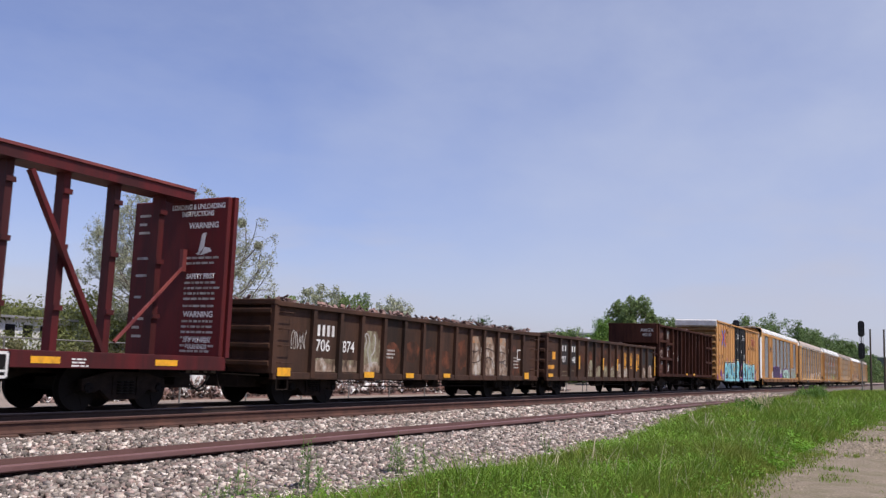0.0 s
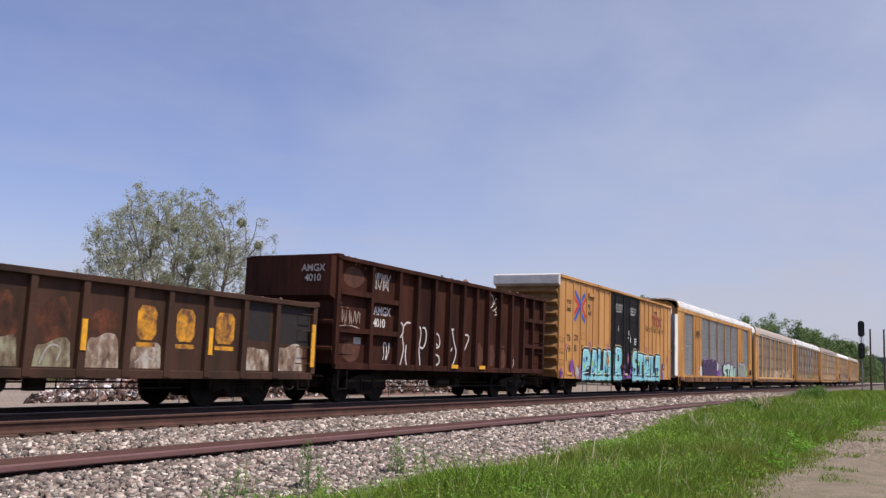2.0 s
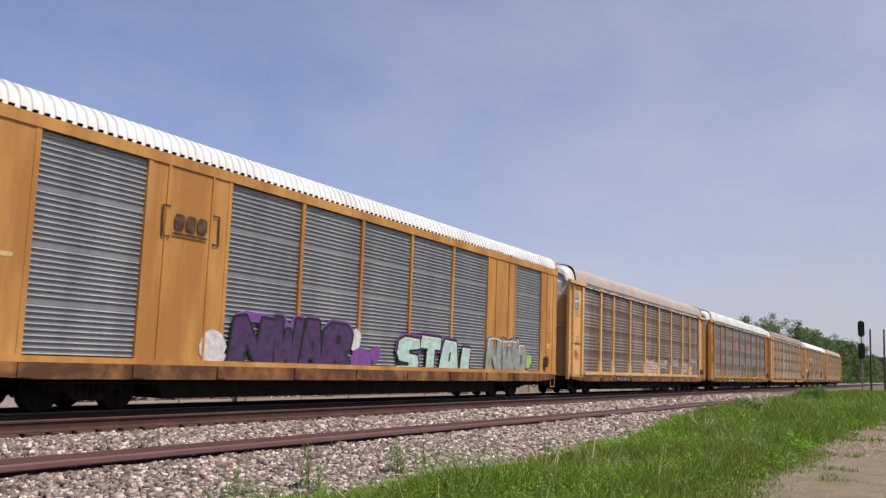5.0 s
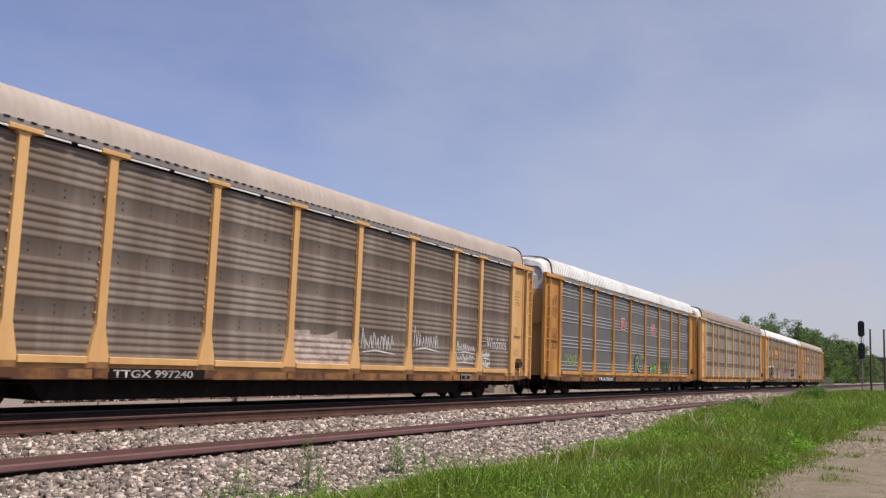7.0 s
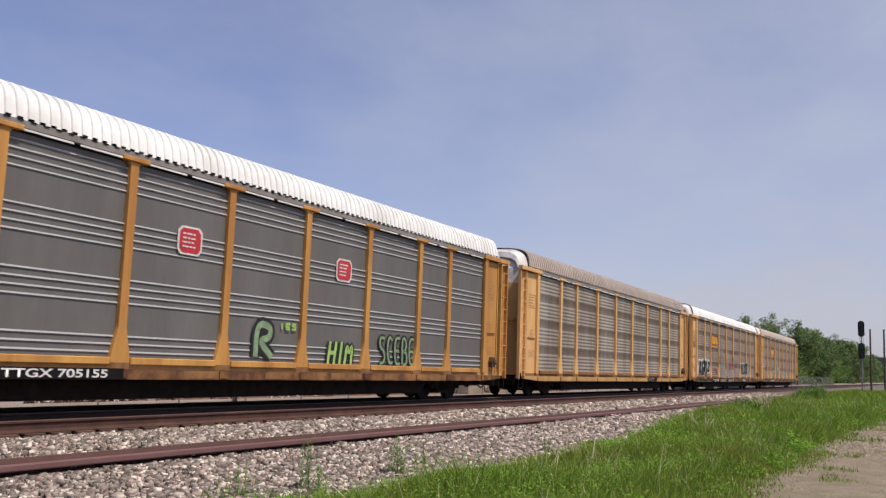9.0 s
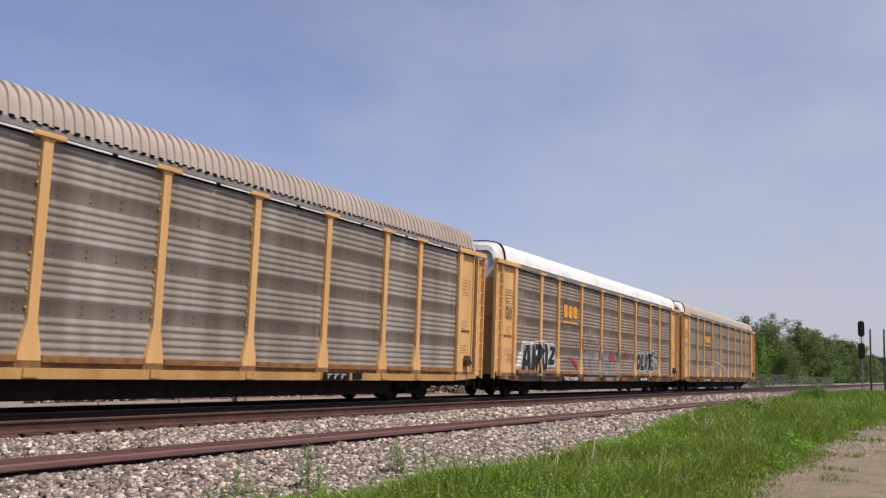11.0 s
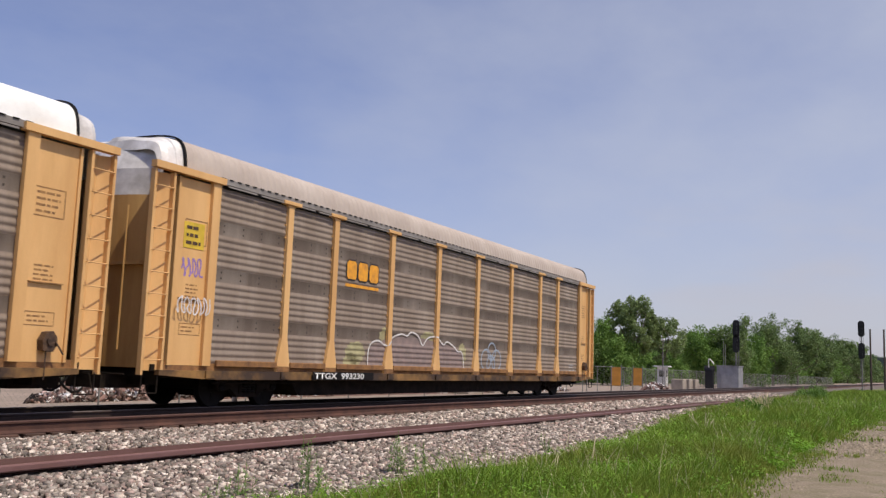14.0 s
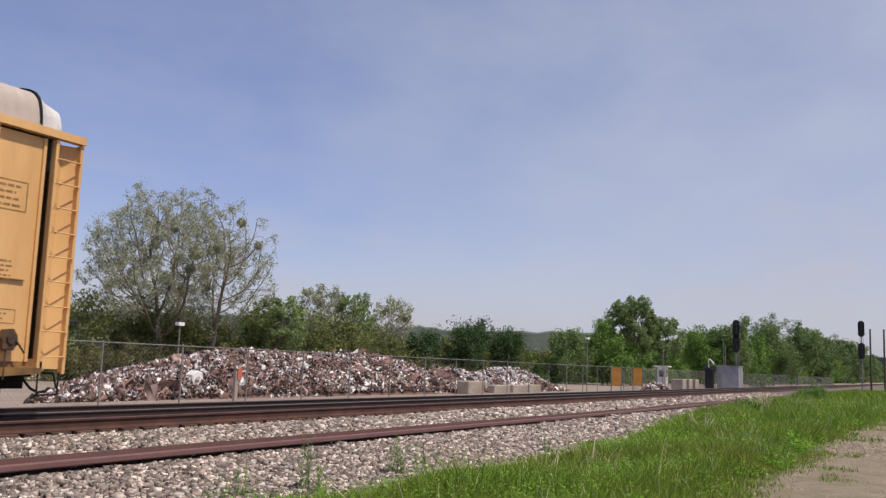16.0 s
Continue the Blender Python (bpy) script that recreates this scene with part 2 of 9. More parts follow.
SPRAY_BLUE = mat("sky_blue_spray_paint", (0.10, 0.30, 0.62), 0.6, vary=0.06, bump=0.0)
SPRAY_MINT = mat("mint_spray_paint", (0.52, 0.74, 0.64), 0.6, vary=0.06, scale=4.0, bump=0.0)
SPRAY_DARK_PURPLE = mat("dark_purple_spray", (0.035, 0.022, 0.055), 0.65, vary=0.1, scale=4.0, second=(0.08, 0.04, 0.11), amount=0.5, bump=0.0)
SPRAY_LIME = mat("lime_spray_paint", (0.40, 0.62, 0.22), 0.6, vary=0.05, scale=3.0, bump=0.0)
GALV_BROWN = mat("brown_weathered_sheet", (0.320, 0.262, 0.212), 0.7, 0.05, vary=0.10, scale=1.4, second=(0.22, 0.17, 0.132), amount=0.6, streak=True, bump=0.03)
PATCH_TAN = mat("faded_tan_patch", (0.26, 0.20, 0.11), 0.8, vary=0.2, scale=5.0, second=(0.09, 0.07, 0.05), amount=0.5, bump=0.0)
PATCH_MIXED = mat("scuffed_white_patch", (0.52, 0.47, 0.41), 0.8, vary=0.3, scale=4.0, second=(0.15, 0.09, 0.065), amount=0.48, bump=0.0)
MOTTLE_PALE = mottled("worn_pale_lettering", ((0.50, 0.46, 0.40), (0.27, 0.19, 0.135), (0.07, 0.045, 0.035)), 4.5)
MOTTLE_RUST = mottled("rust_stained_paint", ((0.15, 0.052, 0.028), (0.075, 0.033, 0.02), (0.035, 0.021, 0.015)), 3.0, streak=0.7)
MOTTLE_GREEN = mottled("greenish_scuffed_paint", ((0.33, 0.33, 0.22), (0.20, 0.16, 0.105), (0.075, 0.045, 0.03)), 4.5)
MOTTLE_PINK = mottled("rubbed_pink_paint", ((0.50, 0.42, 0.375), (0.40, 0.315, 0.275), (0.27, 0.21, 0.18)), 3.0, streak=1.6)
MOTTLE_WASH = mottled("thin_grey_wash", ((0.29, 0.268, 0.26), (0.235, 0.21, 0.197), (0.175, 0.148, 0.13)), 2.5)
PATCH_FLAME = mat("burnt_orange_patch", (0.42, 0.17, 0.05), 0.8, vary=0.25, scale=4.0, second=(0.30, 0.24, 0.18), amount=0.5, bump=0.0)
PATCH_BODY = mat("dark_umber_spray", (0.05, 0.03, 0.024), 0.8, vary=0.2, scale=4.0, bump=0.0)
PATCH_DARK = mat("dark_patch", (0.026, 0.022, 0.021), 0.8, vary=0.2, scale=5.0, bump=0.0)
PATCH_RUST = mat("rust_patch", (0.13, 0.048, 0.028), 0.85, vary=0.2, scale=5.0, second=(0.07, 0.03, 0.02), amount=0.5, bump=0.0)
SPRAY_DUST = mat("dusty_white_spray", (0.46, 0.43, 0.40), 0.8, vary=0.1, scale=6.0, bump=0.0)
EMBLEM_BLUE = mat("dark_blue_emblem", (0.06, 0.09, 0.16), 0.6, vary=0.1, bump=0.0)
SHIELD_RED = mat("red_shield", (0.55, 0.04, 0.05), 0.55, vary=0.06, scale=4.0, bump=0.0)
SPRAY_GREEN_DULL = mat("dull_green_spray", (0.28, 0.40, 0.22), 0.7, vary=0.1, scale=6.0, second=(0.16, 0.24, 0.14), amount=0.5, bump=0.0)
LETTER_SMOKE = mat("smoky_spray", (0.05, 0.045, 0.045), 0.7, vary=0.1, scale=6.0, second=(0.17, 0.14, 0.13), amount=0.5, bump=0.0)
GREEN_WASH = mat("mint_wash_spray", (0.33, 0.40, 0.34), 0.7, vary=0.1, scale=4.0, second=(0.24, 0.24, 0.21), amount=0.5, bump=0.0)
PINK_WASH = mat("pinkish_wash_spray", (0.27, 0.20, 0.18), 0.7, vary=0.1, scale=4.0, second=(0.20, 0.155, 0.14), amount=0.5, bump=0.0)
PALE_BLUE = mat("pale_blue_spray", (0.36, 0.42, 0.50), 0.7, vary=0.1, bump=0.0)
NOTICE_YELLOW = mat("yellow_notice", (0.72, 0.50, 0.05), 0.5, vary=0.06, scale=4.0, bump=0.0)
SILL_RUST = mat("dark_rust_stain", (0.14, 0.07, 0.035), 0.8, vary=0.2, scale=4.0, second=(0.28, 0.14, 0.05), amount=0.5, bump=0.0)
SCRAP_DARK = mat("rusty_scrap", (0.11, 0.055, 0.042), 0.8, 0.1, vary=0.3, scale=3.0, second=(0.24, 0.17, 0.15), amount=0.4, island=True, per_object=0.7)
RAIL_RUST = mat("rusty_rail", (0.125, 0.062, 0.055), 0.7, 0.2, vary=0.15, scale=2.0, second=(0.10, 0.05, 0.04), amount=0.5, bump=0.05)
RAIL_BROWN = mat("brown_rail_side", (0.110, 0.050, 0.034), 0.8, 0.1, vary=0.2, scale=2.0, second=(0.062, 0.030, 0.022), amount=0.5, bump=0.05)
RAIL_DARK = mat("dark_rail_side", (0.030, 0.020, 0.016), 0.75, 0.1, vary=0.2, scale=2.0, second=(0.045, 0.028, 0.022), amount=0.4, bump=0.05)
RAIL_WORN = mat("worn_rusty_head", (0.155, 0.085, 0.066), 0.5, 0.4, vary=0.1, scale=1.0, bump=0.0)
RAIL_HEAD = mat("worn_rail_head", (0.20, 0.165, 0.15), 0.5, 0.5, vary=0.08, scale=1.0, bump=0.0)
RAIL_CROWN = mat("mauve_rail_crown", (0.215, 0.118, 0.110), 0.5, 0.3, vary=0.08, scale=1.5, second=(0.19, 0.10, 0.09), amount=0.45, bump=0.02)
TIE = mat("weathered_tie", (0.10, 0.056, 0.040), 0.9, vary=0.25, scale=2.0, bump=0.3, per_object=0.3)
BALLAST_PINK = mat("pinkish_ballast_stone", (0.35, 0.25, 0.215), 0.9, vary=0.15, scale=6.0, second=(0.24, 0.19, 0.165), amount=0.45, bump=0.2, island=True)
BALLAST_PALE = mat("pale_ballast_stone", (0.59, 0.525, 0.465), 0.9, vary=0.12, scale=6.0, second=(0.43, 0.365, 0.31), amount=0.45, bump=0.2, island=True)
BALLAST = mat("ballast_stone", (0.25, 0.215, 0.185), 0.9, vary=0.15, scale=6.0, second=(0.13, 0.108, 0.092), amount=0.45, bump=0.2, island=True)
PEBBLE = mat("tan_pebble", (0.31, 0.255, 0.20), 0.95, vary=0.2, scale=6.0, second=(0.20, 0.165, 0.125), amount=0.5, bump=0.0, island=True)
GROUND_BALLAST = mat("ballast_bed", (0.20, 0.165, 0.14), 0.95, vary=0.5, scale=9.0, second=(0.10, 0.08, 0.066), amount=0.5, grain=22.0, bump=0.9, bump_scale=18.0)
SAND = mat("pale_dirt", (0.33, 0.262, 0.215), 0.95, vary=0.15, scale=0.6, second=(0.25, 0.20, 0.16), amount=0.5, grain=14.0, bump=0.3)
VERGE = mat("grassy_soil", (0.10, 0.12, 0.035), 0.95, vary=0.3, scale=0.8, second=(0.20, 0.16, 0.09), amount=0.4, grain=20.0, bump=0.5)
GRAVEL = mat("gravel_path", (0.265, 0.21, 0.158), 0.95, vary=0.45, scale=1.2, second=(0.17, 0.145, 0.085), amount=0.5, grain=38.0, bump=0.6)
FIELD = mat("far_grass", (0.09, 0.12, 0.04), 0.95, vary=0.2, scale=0.2, second=(0.16, 0.15, 0.07), amount=0.5, grain=4.0, bump=0.2)


def leaf_mat(name, color, second, trans=0.25):
    m = mat(name, color, 0.6, vary=0.12, scale=0.25, second=second, amount=0.5, grain=3.0, bump=0.0, spec=0.2, island=True, per_object=0.26)
    m.node_tree.nodes["Principled BSDF"].inputs["Subsurface Weight"].default_value = 0.0
    nodes, links = m.node_tree.nodes, m.node_tree.links
    bsdf = nodes["Principled BSDF"]
    tr = nodes.new("ShaderNodeBsdfTranslucent")
    mix = nodes.new("ShaderNodeMixShader")
    mix.inputs[0].default_value = trans
    links.new(bsdf.inputs["Base Color"].links[0].from_socket, tr.inputs["Color"])
    links.new(bsdf.outputs[0], mix.inputs[1])
    links.new(tr.outputs[0], mix.inputs[2])
    links.new(mix.outputs[0], nodes["Material Output"].inputs["Surface"])
    return m


GRASS = leaf_mat("fresh_grass", (0.105, 0.24, 0.020), (0.24, 0.28, 0.053), 0.35)
STRAW = leaf_mat("dry_straw", (0.74, 0.67, 0.47), (0.60, 0.52, 0.33), 0.2)
GRASS_LIGHT = leaf_mat("yellow_green_grass", (0.225, 0.33, 0.046), (0.155, 0.265, 0.032), 0.3)
CLOVER = leaf_mat("broad_weed_leaf", (0.20, 0.37, 0.035), (0.14, 0.29, 0.025), 0.3)
WEED_DARK = leaf_mat("deep_green_weed_leaf", (0.075, 0.19, 0.02), (0.055, 0.14, 0.016), 0.3)
WEED = leaf_mat("weed_leaf", (0.17, 0.28, 0.08), (0.22, 0.32, 0.11), 0.3)
LEAF_PALE = leaf_mat("pale_spring_leaf", (0.44, 0.46, 0.33), (0.35, 0.37, 0.25), 0.38)
LEAF_LOOSE = leaf_mat("olive_spring_leaf", (0.235, 0.31, 0.12), (0.17, 0.235, 0.09), 0.38)
LEAF_MID = leaf_mat("spring_leaf", (0.205, 0.225, 0.078), (0.145, 0.165, 0.056), 0.35)
LEAF_OLIVE = leaf_mat("dusty_olive_leaf", (0.20, 0.195, 0.085), (0.145, 0.145, 0.062), 0.3)
LEAF_FRESH = leaf_mat("fresh_leaf", (0.18, 0.30, 0.065), (0.12, 0.22, 0.047), 0.3)
LEAF_GREEN = leaf_mat("full_green_leaf", (0.18, 0.255, 0.092), (0.128, 0.195, 0.068), 0.3)
LEAF_DARK = leaf_mat("dark_leaf", (0.062, 0.115, 0.038), (0.042, 0.08, 0.028), 0.2)
BARK = mat("grey_bark", (0.20, 0.17, 0.14), 0.9, vary=0.25, scale=3.0, bump=0.3)
# Greyed green: the distance haze is part of this colour.
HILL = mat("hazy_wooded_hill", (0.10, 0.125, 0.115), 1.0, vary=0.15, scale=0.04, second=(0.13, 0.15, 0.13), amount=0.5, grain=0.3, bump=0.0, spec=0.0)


# ---------------------------------------------------------------- mesh helpers
def box(bm, x0, x1, y0, y1, z0, z1):
    vs = [bm.verts.new((x, y, z)) for x in (x0, x1) for y in (y0, y1) for z in (z0, z1)]
    for f in ((0, 1, 3, 2), (4, 6, 7, 5), (0, 4, 5, 1), (2, 3, 7, 6), (0, 2, 6, 4), (1, 5, 7, 3)):
        bm.faces.new([vs[i] for i in f])
    return vs


def rod(bm, a, b, r0, r1=None, seg=8, caps=True):
    a, b = Vector(a), Vector(b)
    r1 = r0 if r1 is None else r1
    m = (b - a).to_track_quat("Z", "Y").to_matrix()
    ra = [bm.verts.new(a + m @ Vector((math.cos(2 * math.pi * i / seg) * r0, math.sin(2 * math.pi * i / seg) * r0, 0))) for i in range(seg)]
    rb = [bm.verts.new(b + m @ Vector((math.cos(2 * math.pi * i / seg) * r1, math.sin(2 * math.pi * i / seg) * r1, 0))) for i in range(seg)]
    for i in range(seg):
        bm.faces.new((ra[i], ra[(i + 1) % seg], rb[(i + 1) % seg], rb[i]))
    if caps:
        bm.faces.new(ra[::-1]), bm.faces.new(rb)


def bar(bm, a, b, w, d, up=(0, 0, 1)):
    """A straight bar of rectangular section from a to b."""
    a, b = Vector(a), Vector(b)
    t = (b - a).normalized()
    s = t.cross(Vector(up))
    s = s.normalized() if s.length > 1e-4 else Vector((1, 0, 0))
    n = s.cross(t)
    ends = [[bm.verts.new(p + s * (i * w / 2) + n * (j * d / 2)) for i, j in ((-1, -1), (1, -1), (1, 1), (-1, 1))] for p in (a, b)]
    for i in range(4):
        bm.faces.new((ends[0][i], ends[0][(i + 1) % 4], ends[1][(i + 1) % 4], ends[1][i]))
    bm.faces.new(ends[0][::-1]), bm.faces.new(ends[1])


def prism(bm, pts, y0, y1):
    """A polygon in x, z drawn through from y0 to y1."""
    a = [bm.verts.new((x, y0, z)) for x, z in pts]
    b = [bm.verts.new((x, y1, z)) for x, z in pts]
    n = len(pts)
    bm.faces.new(a), bm.faces.new(b[::-1])
    for i in range(n):
        bm.faces.new((a[i], b[i], b[(i + 1) % n], a[(i + 1) % n]))


def loft(bm, prof, xs, axis="x"):
    """An open profile of (y, z) carried along x."""
    rows = [[bm.verts.new((x, y, z)) for y, z in prof] for x in xs]
    for r0, r1 in zip(rows, rows[1:]):
        for i in range(len(prof) - 1):
            bm.faces.new((r0[i], r1[i], r1[i + 1], r0[i + 1]))
    return rows


def mesh_of(name, bm, material, smooth=False):
    bmesh.ops.recalc_face_normals(bm, faces=bm.faces[:])
    me = bpy.data.meshes.new(name)
    bm.to_mesh(me)
    bm.free()
    me.materials.append(material)
    if smooth:
        me.polygons.foreach_set("use_smooth", [True] * len(me.polygons))
    return me


def part(name, bm, material, parent, label="", smooth=False, at=(0, 0, 0)):
    ob = new(name, bm if isinstance(bm, bpy.types.Mesh) else mesh_of(name, bm, material, smooth))
    ob.parent = parent
    ob.location = at
    if label:
        ob["label"] = label
    return ob


def thing(name, label, category, group="", at=(0, 0, 0), rz=0):
    ob = new(name)
    ob.matrix_world = pose(*at, 0, 0, rz)
    return tagged(ob, label, category, group)


def solid(name, bm, material, label, category, kind="", group="", smooth=False, at=(0, 0, 0)):
    ob = new(name, mesh_of(name, bm, material, smooth))
    ob.location = at
    return tagged(ob, label, category, group, kind)


def from_arrays(name, verts, faces, material):
    me = bpy.data.meshes.new(name)
    n = faces.shape[1]
    me.vertices.add(len(verts))
    me.vertices.foreach_set("co", np.asarray(verts, np.float32).ravel())
    me.loops.add(faces.size)
    me.loops.foreach_set("vertex_index", np.asarray(faces, np.int32).ravel())
    me.polygons.add(len(faces))
    me.polygons.foreach_set("loop_start", np.arange(0, faces.size, n, dtype=np.int32))
    me.update(calc_edges=True)
    me.materials.append(material)
    return me


def text(name, words, size, material, parent, x, z, y, label="", center=False, stretch=1.0, bold=0.0):
    """Lettering laid on a side that faces the camera (towards -y)."""
    cu = bpy.data.curves.new("t", "FONT")
    cu.body, cu.size, cu.offset = words, size, bold
    cu.align_x = "CENTER" if center else "LEFT"
    tmp = bpy.data.objects.new("t", cu)
    me = bpy.data.meshes.new_from_object(tmp)
    bpy.data.objects.remove(tmp)
    bpy.data.curves.remove(cu)
    me.transform(Matrix(((stretch, 0, 0, 0), (0, 0, 1, 0), (0, 1, 0, 0), (0, 0, 0, 1))))
    me.transform(Matrix.Translation((x, y, z)))
    me.materials.clear()
    me.materials.append(material)
    ob = new(name, me)
    ob.parent = parent
    if label:
        ob["label"] = label
    return ob


def stroke(bm, pts, w, y, taper=False):
    """A painted line of width w through points (x, z), on the plane y."""
    n = len(pts)
    left, right = [], []
    for i, (x, z) in enumerate(pts):
        p, q = pts[max(0, i - 1)], pts[min(n - 1, i + 1)]
        dx, dz = q[0] - p[0], q[1] - p[1]
        d = math.hypot(dx, dz) or 1
        k = w / 2 * (0.5 if taper and i in (0, n - 1) else 1)
        left.append(bm.verts.new((x - dz / d * k, y, z + dx / d * k)))
        right.append(bm.verts.new((x + dz / d * k, y, z - dx / d * k)))
    for i in range(n - 1):
        bm.faces.new((left[i], left[i + 1], right[i + 1], right[i]))


def patch(bm, pts, y):
    bm.faces.new([bm.verts.new((x, y, z)) for x, z in pts])


def blob(cx, cz, rx, rz, n=14, rough=0.12, seed=0):
    rnd = random.Random(seed)
    return [(cx + math.cos(2 * math.pi * i / n) * rx * (1 + rnd.uniform(-rough, rough)),
             cz + math.sin(2 * math.pi * i / n) * rz * (1 + rnd.uniform(-rough, rough))) for i in range(n)]


# ---------------------------------------------------------------- ground and track
def ground_z(y):
    prof = ((-60, -0.55), (2.0, -0.50), (7.4, -0.56), (8.6, -0.52), (9.4, -0.47), (10.5, -0.42), (11.7, -0.30), (13.2, -0.30), (13.6, -0.20), (17.4, -0.20), (19.0, -0.42), (24, -0.5), (60, -0.6))
    for (a, za), (b, zb) in zip(prof, prof[1:]):
        if y <= b:
            k = max(0, (y - a) / (b - a))
            return za + (zb - za) * k
    return -0.6


def grass_edge(x):
    """Where the grass ends against the ballast, in y, at x along the line."""
    return np.interp(x, (2, 8, 12, 17, 24, 33, 50, 120), (6.9, 6.5, 6.2, 6.2, 6.9, 8.2, 9.3, 9.6))


def path_edge(x):
    """Where the gravel path gives way to grass."""
    return np.interp(x, (0, 12, 17.5, 20, 29, 42, 60, 130), (2.75, 2.42, 2.2, 2.25, 2.05, 1.5, 0.9, -0.5))


def build_ground():
    """One sheet to the horizon: fine squares near the verge, coarse far off."""
    ys = sorted({-2500, -900, -300, -60, -20, -10, -6, -4, -3, 12.6, 13.2, 13.6, 14, 17.4, 18.2, 19, 21, 24, 30, 45, 60, 150, 400, 1000, 3500} | {round(-2 + 0.2 * k, 2) for k in range(71)})
    xs = sorted({-2500, -600, -150, -60, -20, -8, 80, 90, 100, 130, 170, 230, 320, 500, 900, 1800, 4500} | {round(0.4 * k, 2) for k in range(75)} | {30 + 2 * k for k in range(21)})
    verts, faces, mats = [], [], []
    for x in xs:
        for y in ys:
            near = -30 < x < 130 and -2 < y < 9
            verts.append((x, y, ground_z(y) + (noise.noise((x * 0.35, y * 0.5, 0)) * 0.05 + noise.noise((x * 1.9, y * 2.1, 5)) * 0.02 if near else 0)))
    n = len(ys)
    for i in range(len(xs) - 1):
        for j in range(n - 1):
            faces.append((i * n + j, (i + 1) * n + j, (i + 1) * n + j + 1, i * n + j + 1))
            y, x = (ys[j] + ys[j + 1]) / 2, (xs[i] + xs[i + 1]) / 2
            wob = 0.5 * noise.noise((x * 0.6, y * 0.9, 9)) + 0.25 * noise.noise((x * 2.3, y * 2.3, 4))
            if y >= 18.3:
                mats.append(1 if y < 46 else 3)
            elif x < -20 or x > 140:
                mats.append(0 if y > 9 else 3)
            elif y > grass_edge(x) - 0.1 + wob * 0.6:
                mats.append(0)
            elif y > path_edge(x) + wob * 0.7:
                mats.append(2)
            else:
                mats.append(4 if y > -8 else 3)
    me = bpy.data.meshes.new("ground")
    me.from_pydata(verts, [], faces)
    for m in (GROUND_BALLAST, SAND, VERGE, FIELD, GRAVEL):
        me.materials.append(m)
    me.polygons.foreach_set("material_index", mats)
    ob = new("ground", me)
    tagged(ob, "ballast bed, dirt yard, grassy verge and gravel path", "ground", kind="structure")
    return ob


RAIL_PROFILE = ((-0.075, 0), (0.075, 0), (0.075, 0.012), (0.022, 0.03), (0.009, 0.05), (0.009, 0.125), (0.036, 0.142), (0.037, 0.165), (0.030, 0.178),
                (-0.030, 0.178), (-0.037, 0.165), (-0.036, 0.142), (-0.009, 0.125), (-0.009, 0.05), (-0.022, 0.03), (-0.075, 0.012))


def rail(name, y, z_foot, side_mat, head_mat, label, x0=-60, x1=900, group="", wobble=0.0, tall=1.0):
    bm = bmesh.new()
    xs = np.concatenate([np.arange(x0, 60, 2.0), np.arange(60, 200, 10.0), np.arange(200, x1 + 1, 50.0)])
    rows = []
    for x in xs:
        dy = -wobble * min(1.6, max(0.0, (x - 10) / 50)) + 0.3 * wobble * noise.noise((x * 0.05, y, 3)) if wobble else 0
        rows.append([bm.verts.new((x, y + dy + a, z_foot + b * tall)) for a, b in RAIL_PROFILE])
    n = len(RAIL_PROFILE)
    for r0, r1 in zip(rows, rows[1:]):
        for i in range(n):
            f = bm.faces.new((r0[i], r1[i], r1[(i + 1) % n], r0[(i + 1) % n]))
            f.material_index = 1 if i in (7, 8, 9) else 0
    me = mesh_of(name, bm, side_mat)
    me.materials.append(head_mat)
    return tagged(new(name, me), label, "rail", group, "structure")


def build_track():
    for y in (TRACK_Y - 0.7525, TRACK_Y + 0.7525):
        rail("rail", y, -0.178, RAIL_DARK, RAIL_HEAD, "dark steel running rail with a polished head", group="running rails")
    rail("rail", 12.83, -0.21, RAIL_BROWN, RAIL_WORN, "rust-brown rail of the nearer track", group="near rails", tall=1.14)
    fallen_rail()
    # dark sleepers whose ends show under the nearer rail
    ties = tagged(new("sleepers"), "weathered brown timber sleepers bedded in ballast", "sleepers", kind="structure")
    bm = bmesh.new()
    box(bm, -0.19, 0.19, -0.14, 0.9, -0.36, -0.212)
    bmesh.ops.bevel(bm, geom=bm.edges[:], offset=0.012, segments=1, affect="EDGES")
    one = mesh_of("sleeper", bm, TIE)
    for k in range(120):
        part("sleeper", one, None, ties, at=(4.0 + 0.5 * k, 12.83, 0))
    bm = bmesh.new()
    box(bm, 64.0, 300.0, 12.69, 13.7, -0.36, -0.212)
    tagged(part("far_sleepers", bm, TIE, ties), kind="stuff")


SIDE_RAIL = ((0.10, -0.085), (0.10, 0.085), (0.088, 0.085), (0.070, 0.028), (0.048, 0.012), (-0.030, 0.012), (-0.052, 0.040), (-0.080, 0.036), (-0.088, 0.024),
             (-0.088, -0.024), (-0.080, -0.036), (-0.052, -0.040), (-0.030, -0.012), (0.048, -0.012), (0.070, -0.028), (0.088, -0.085))


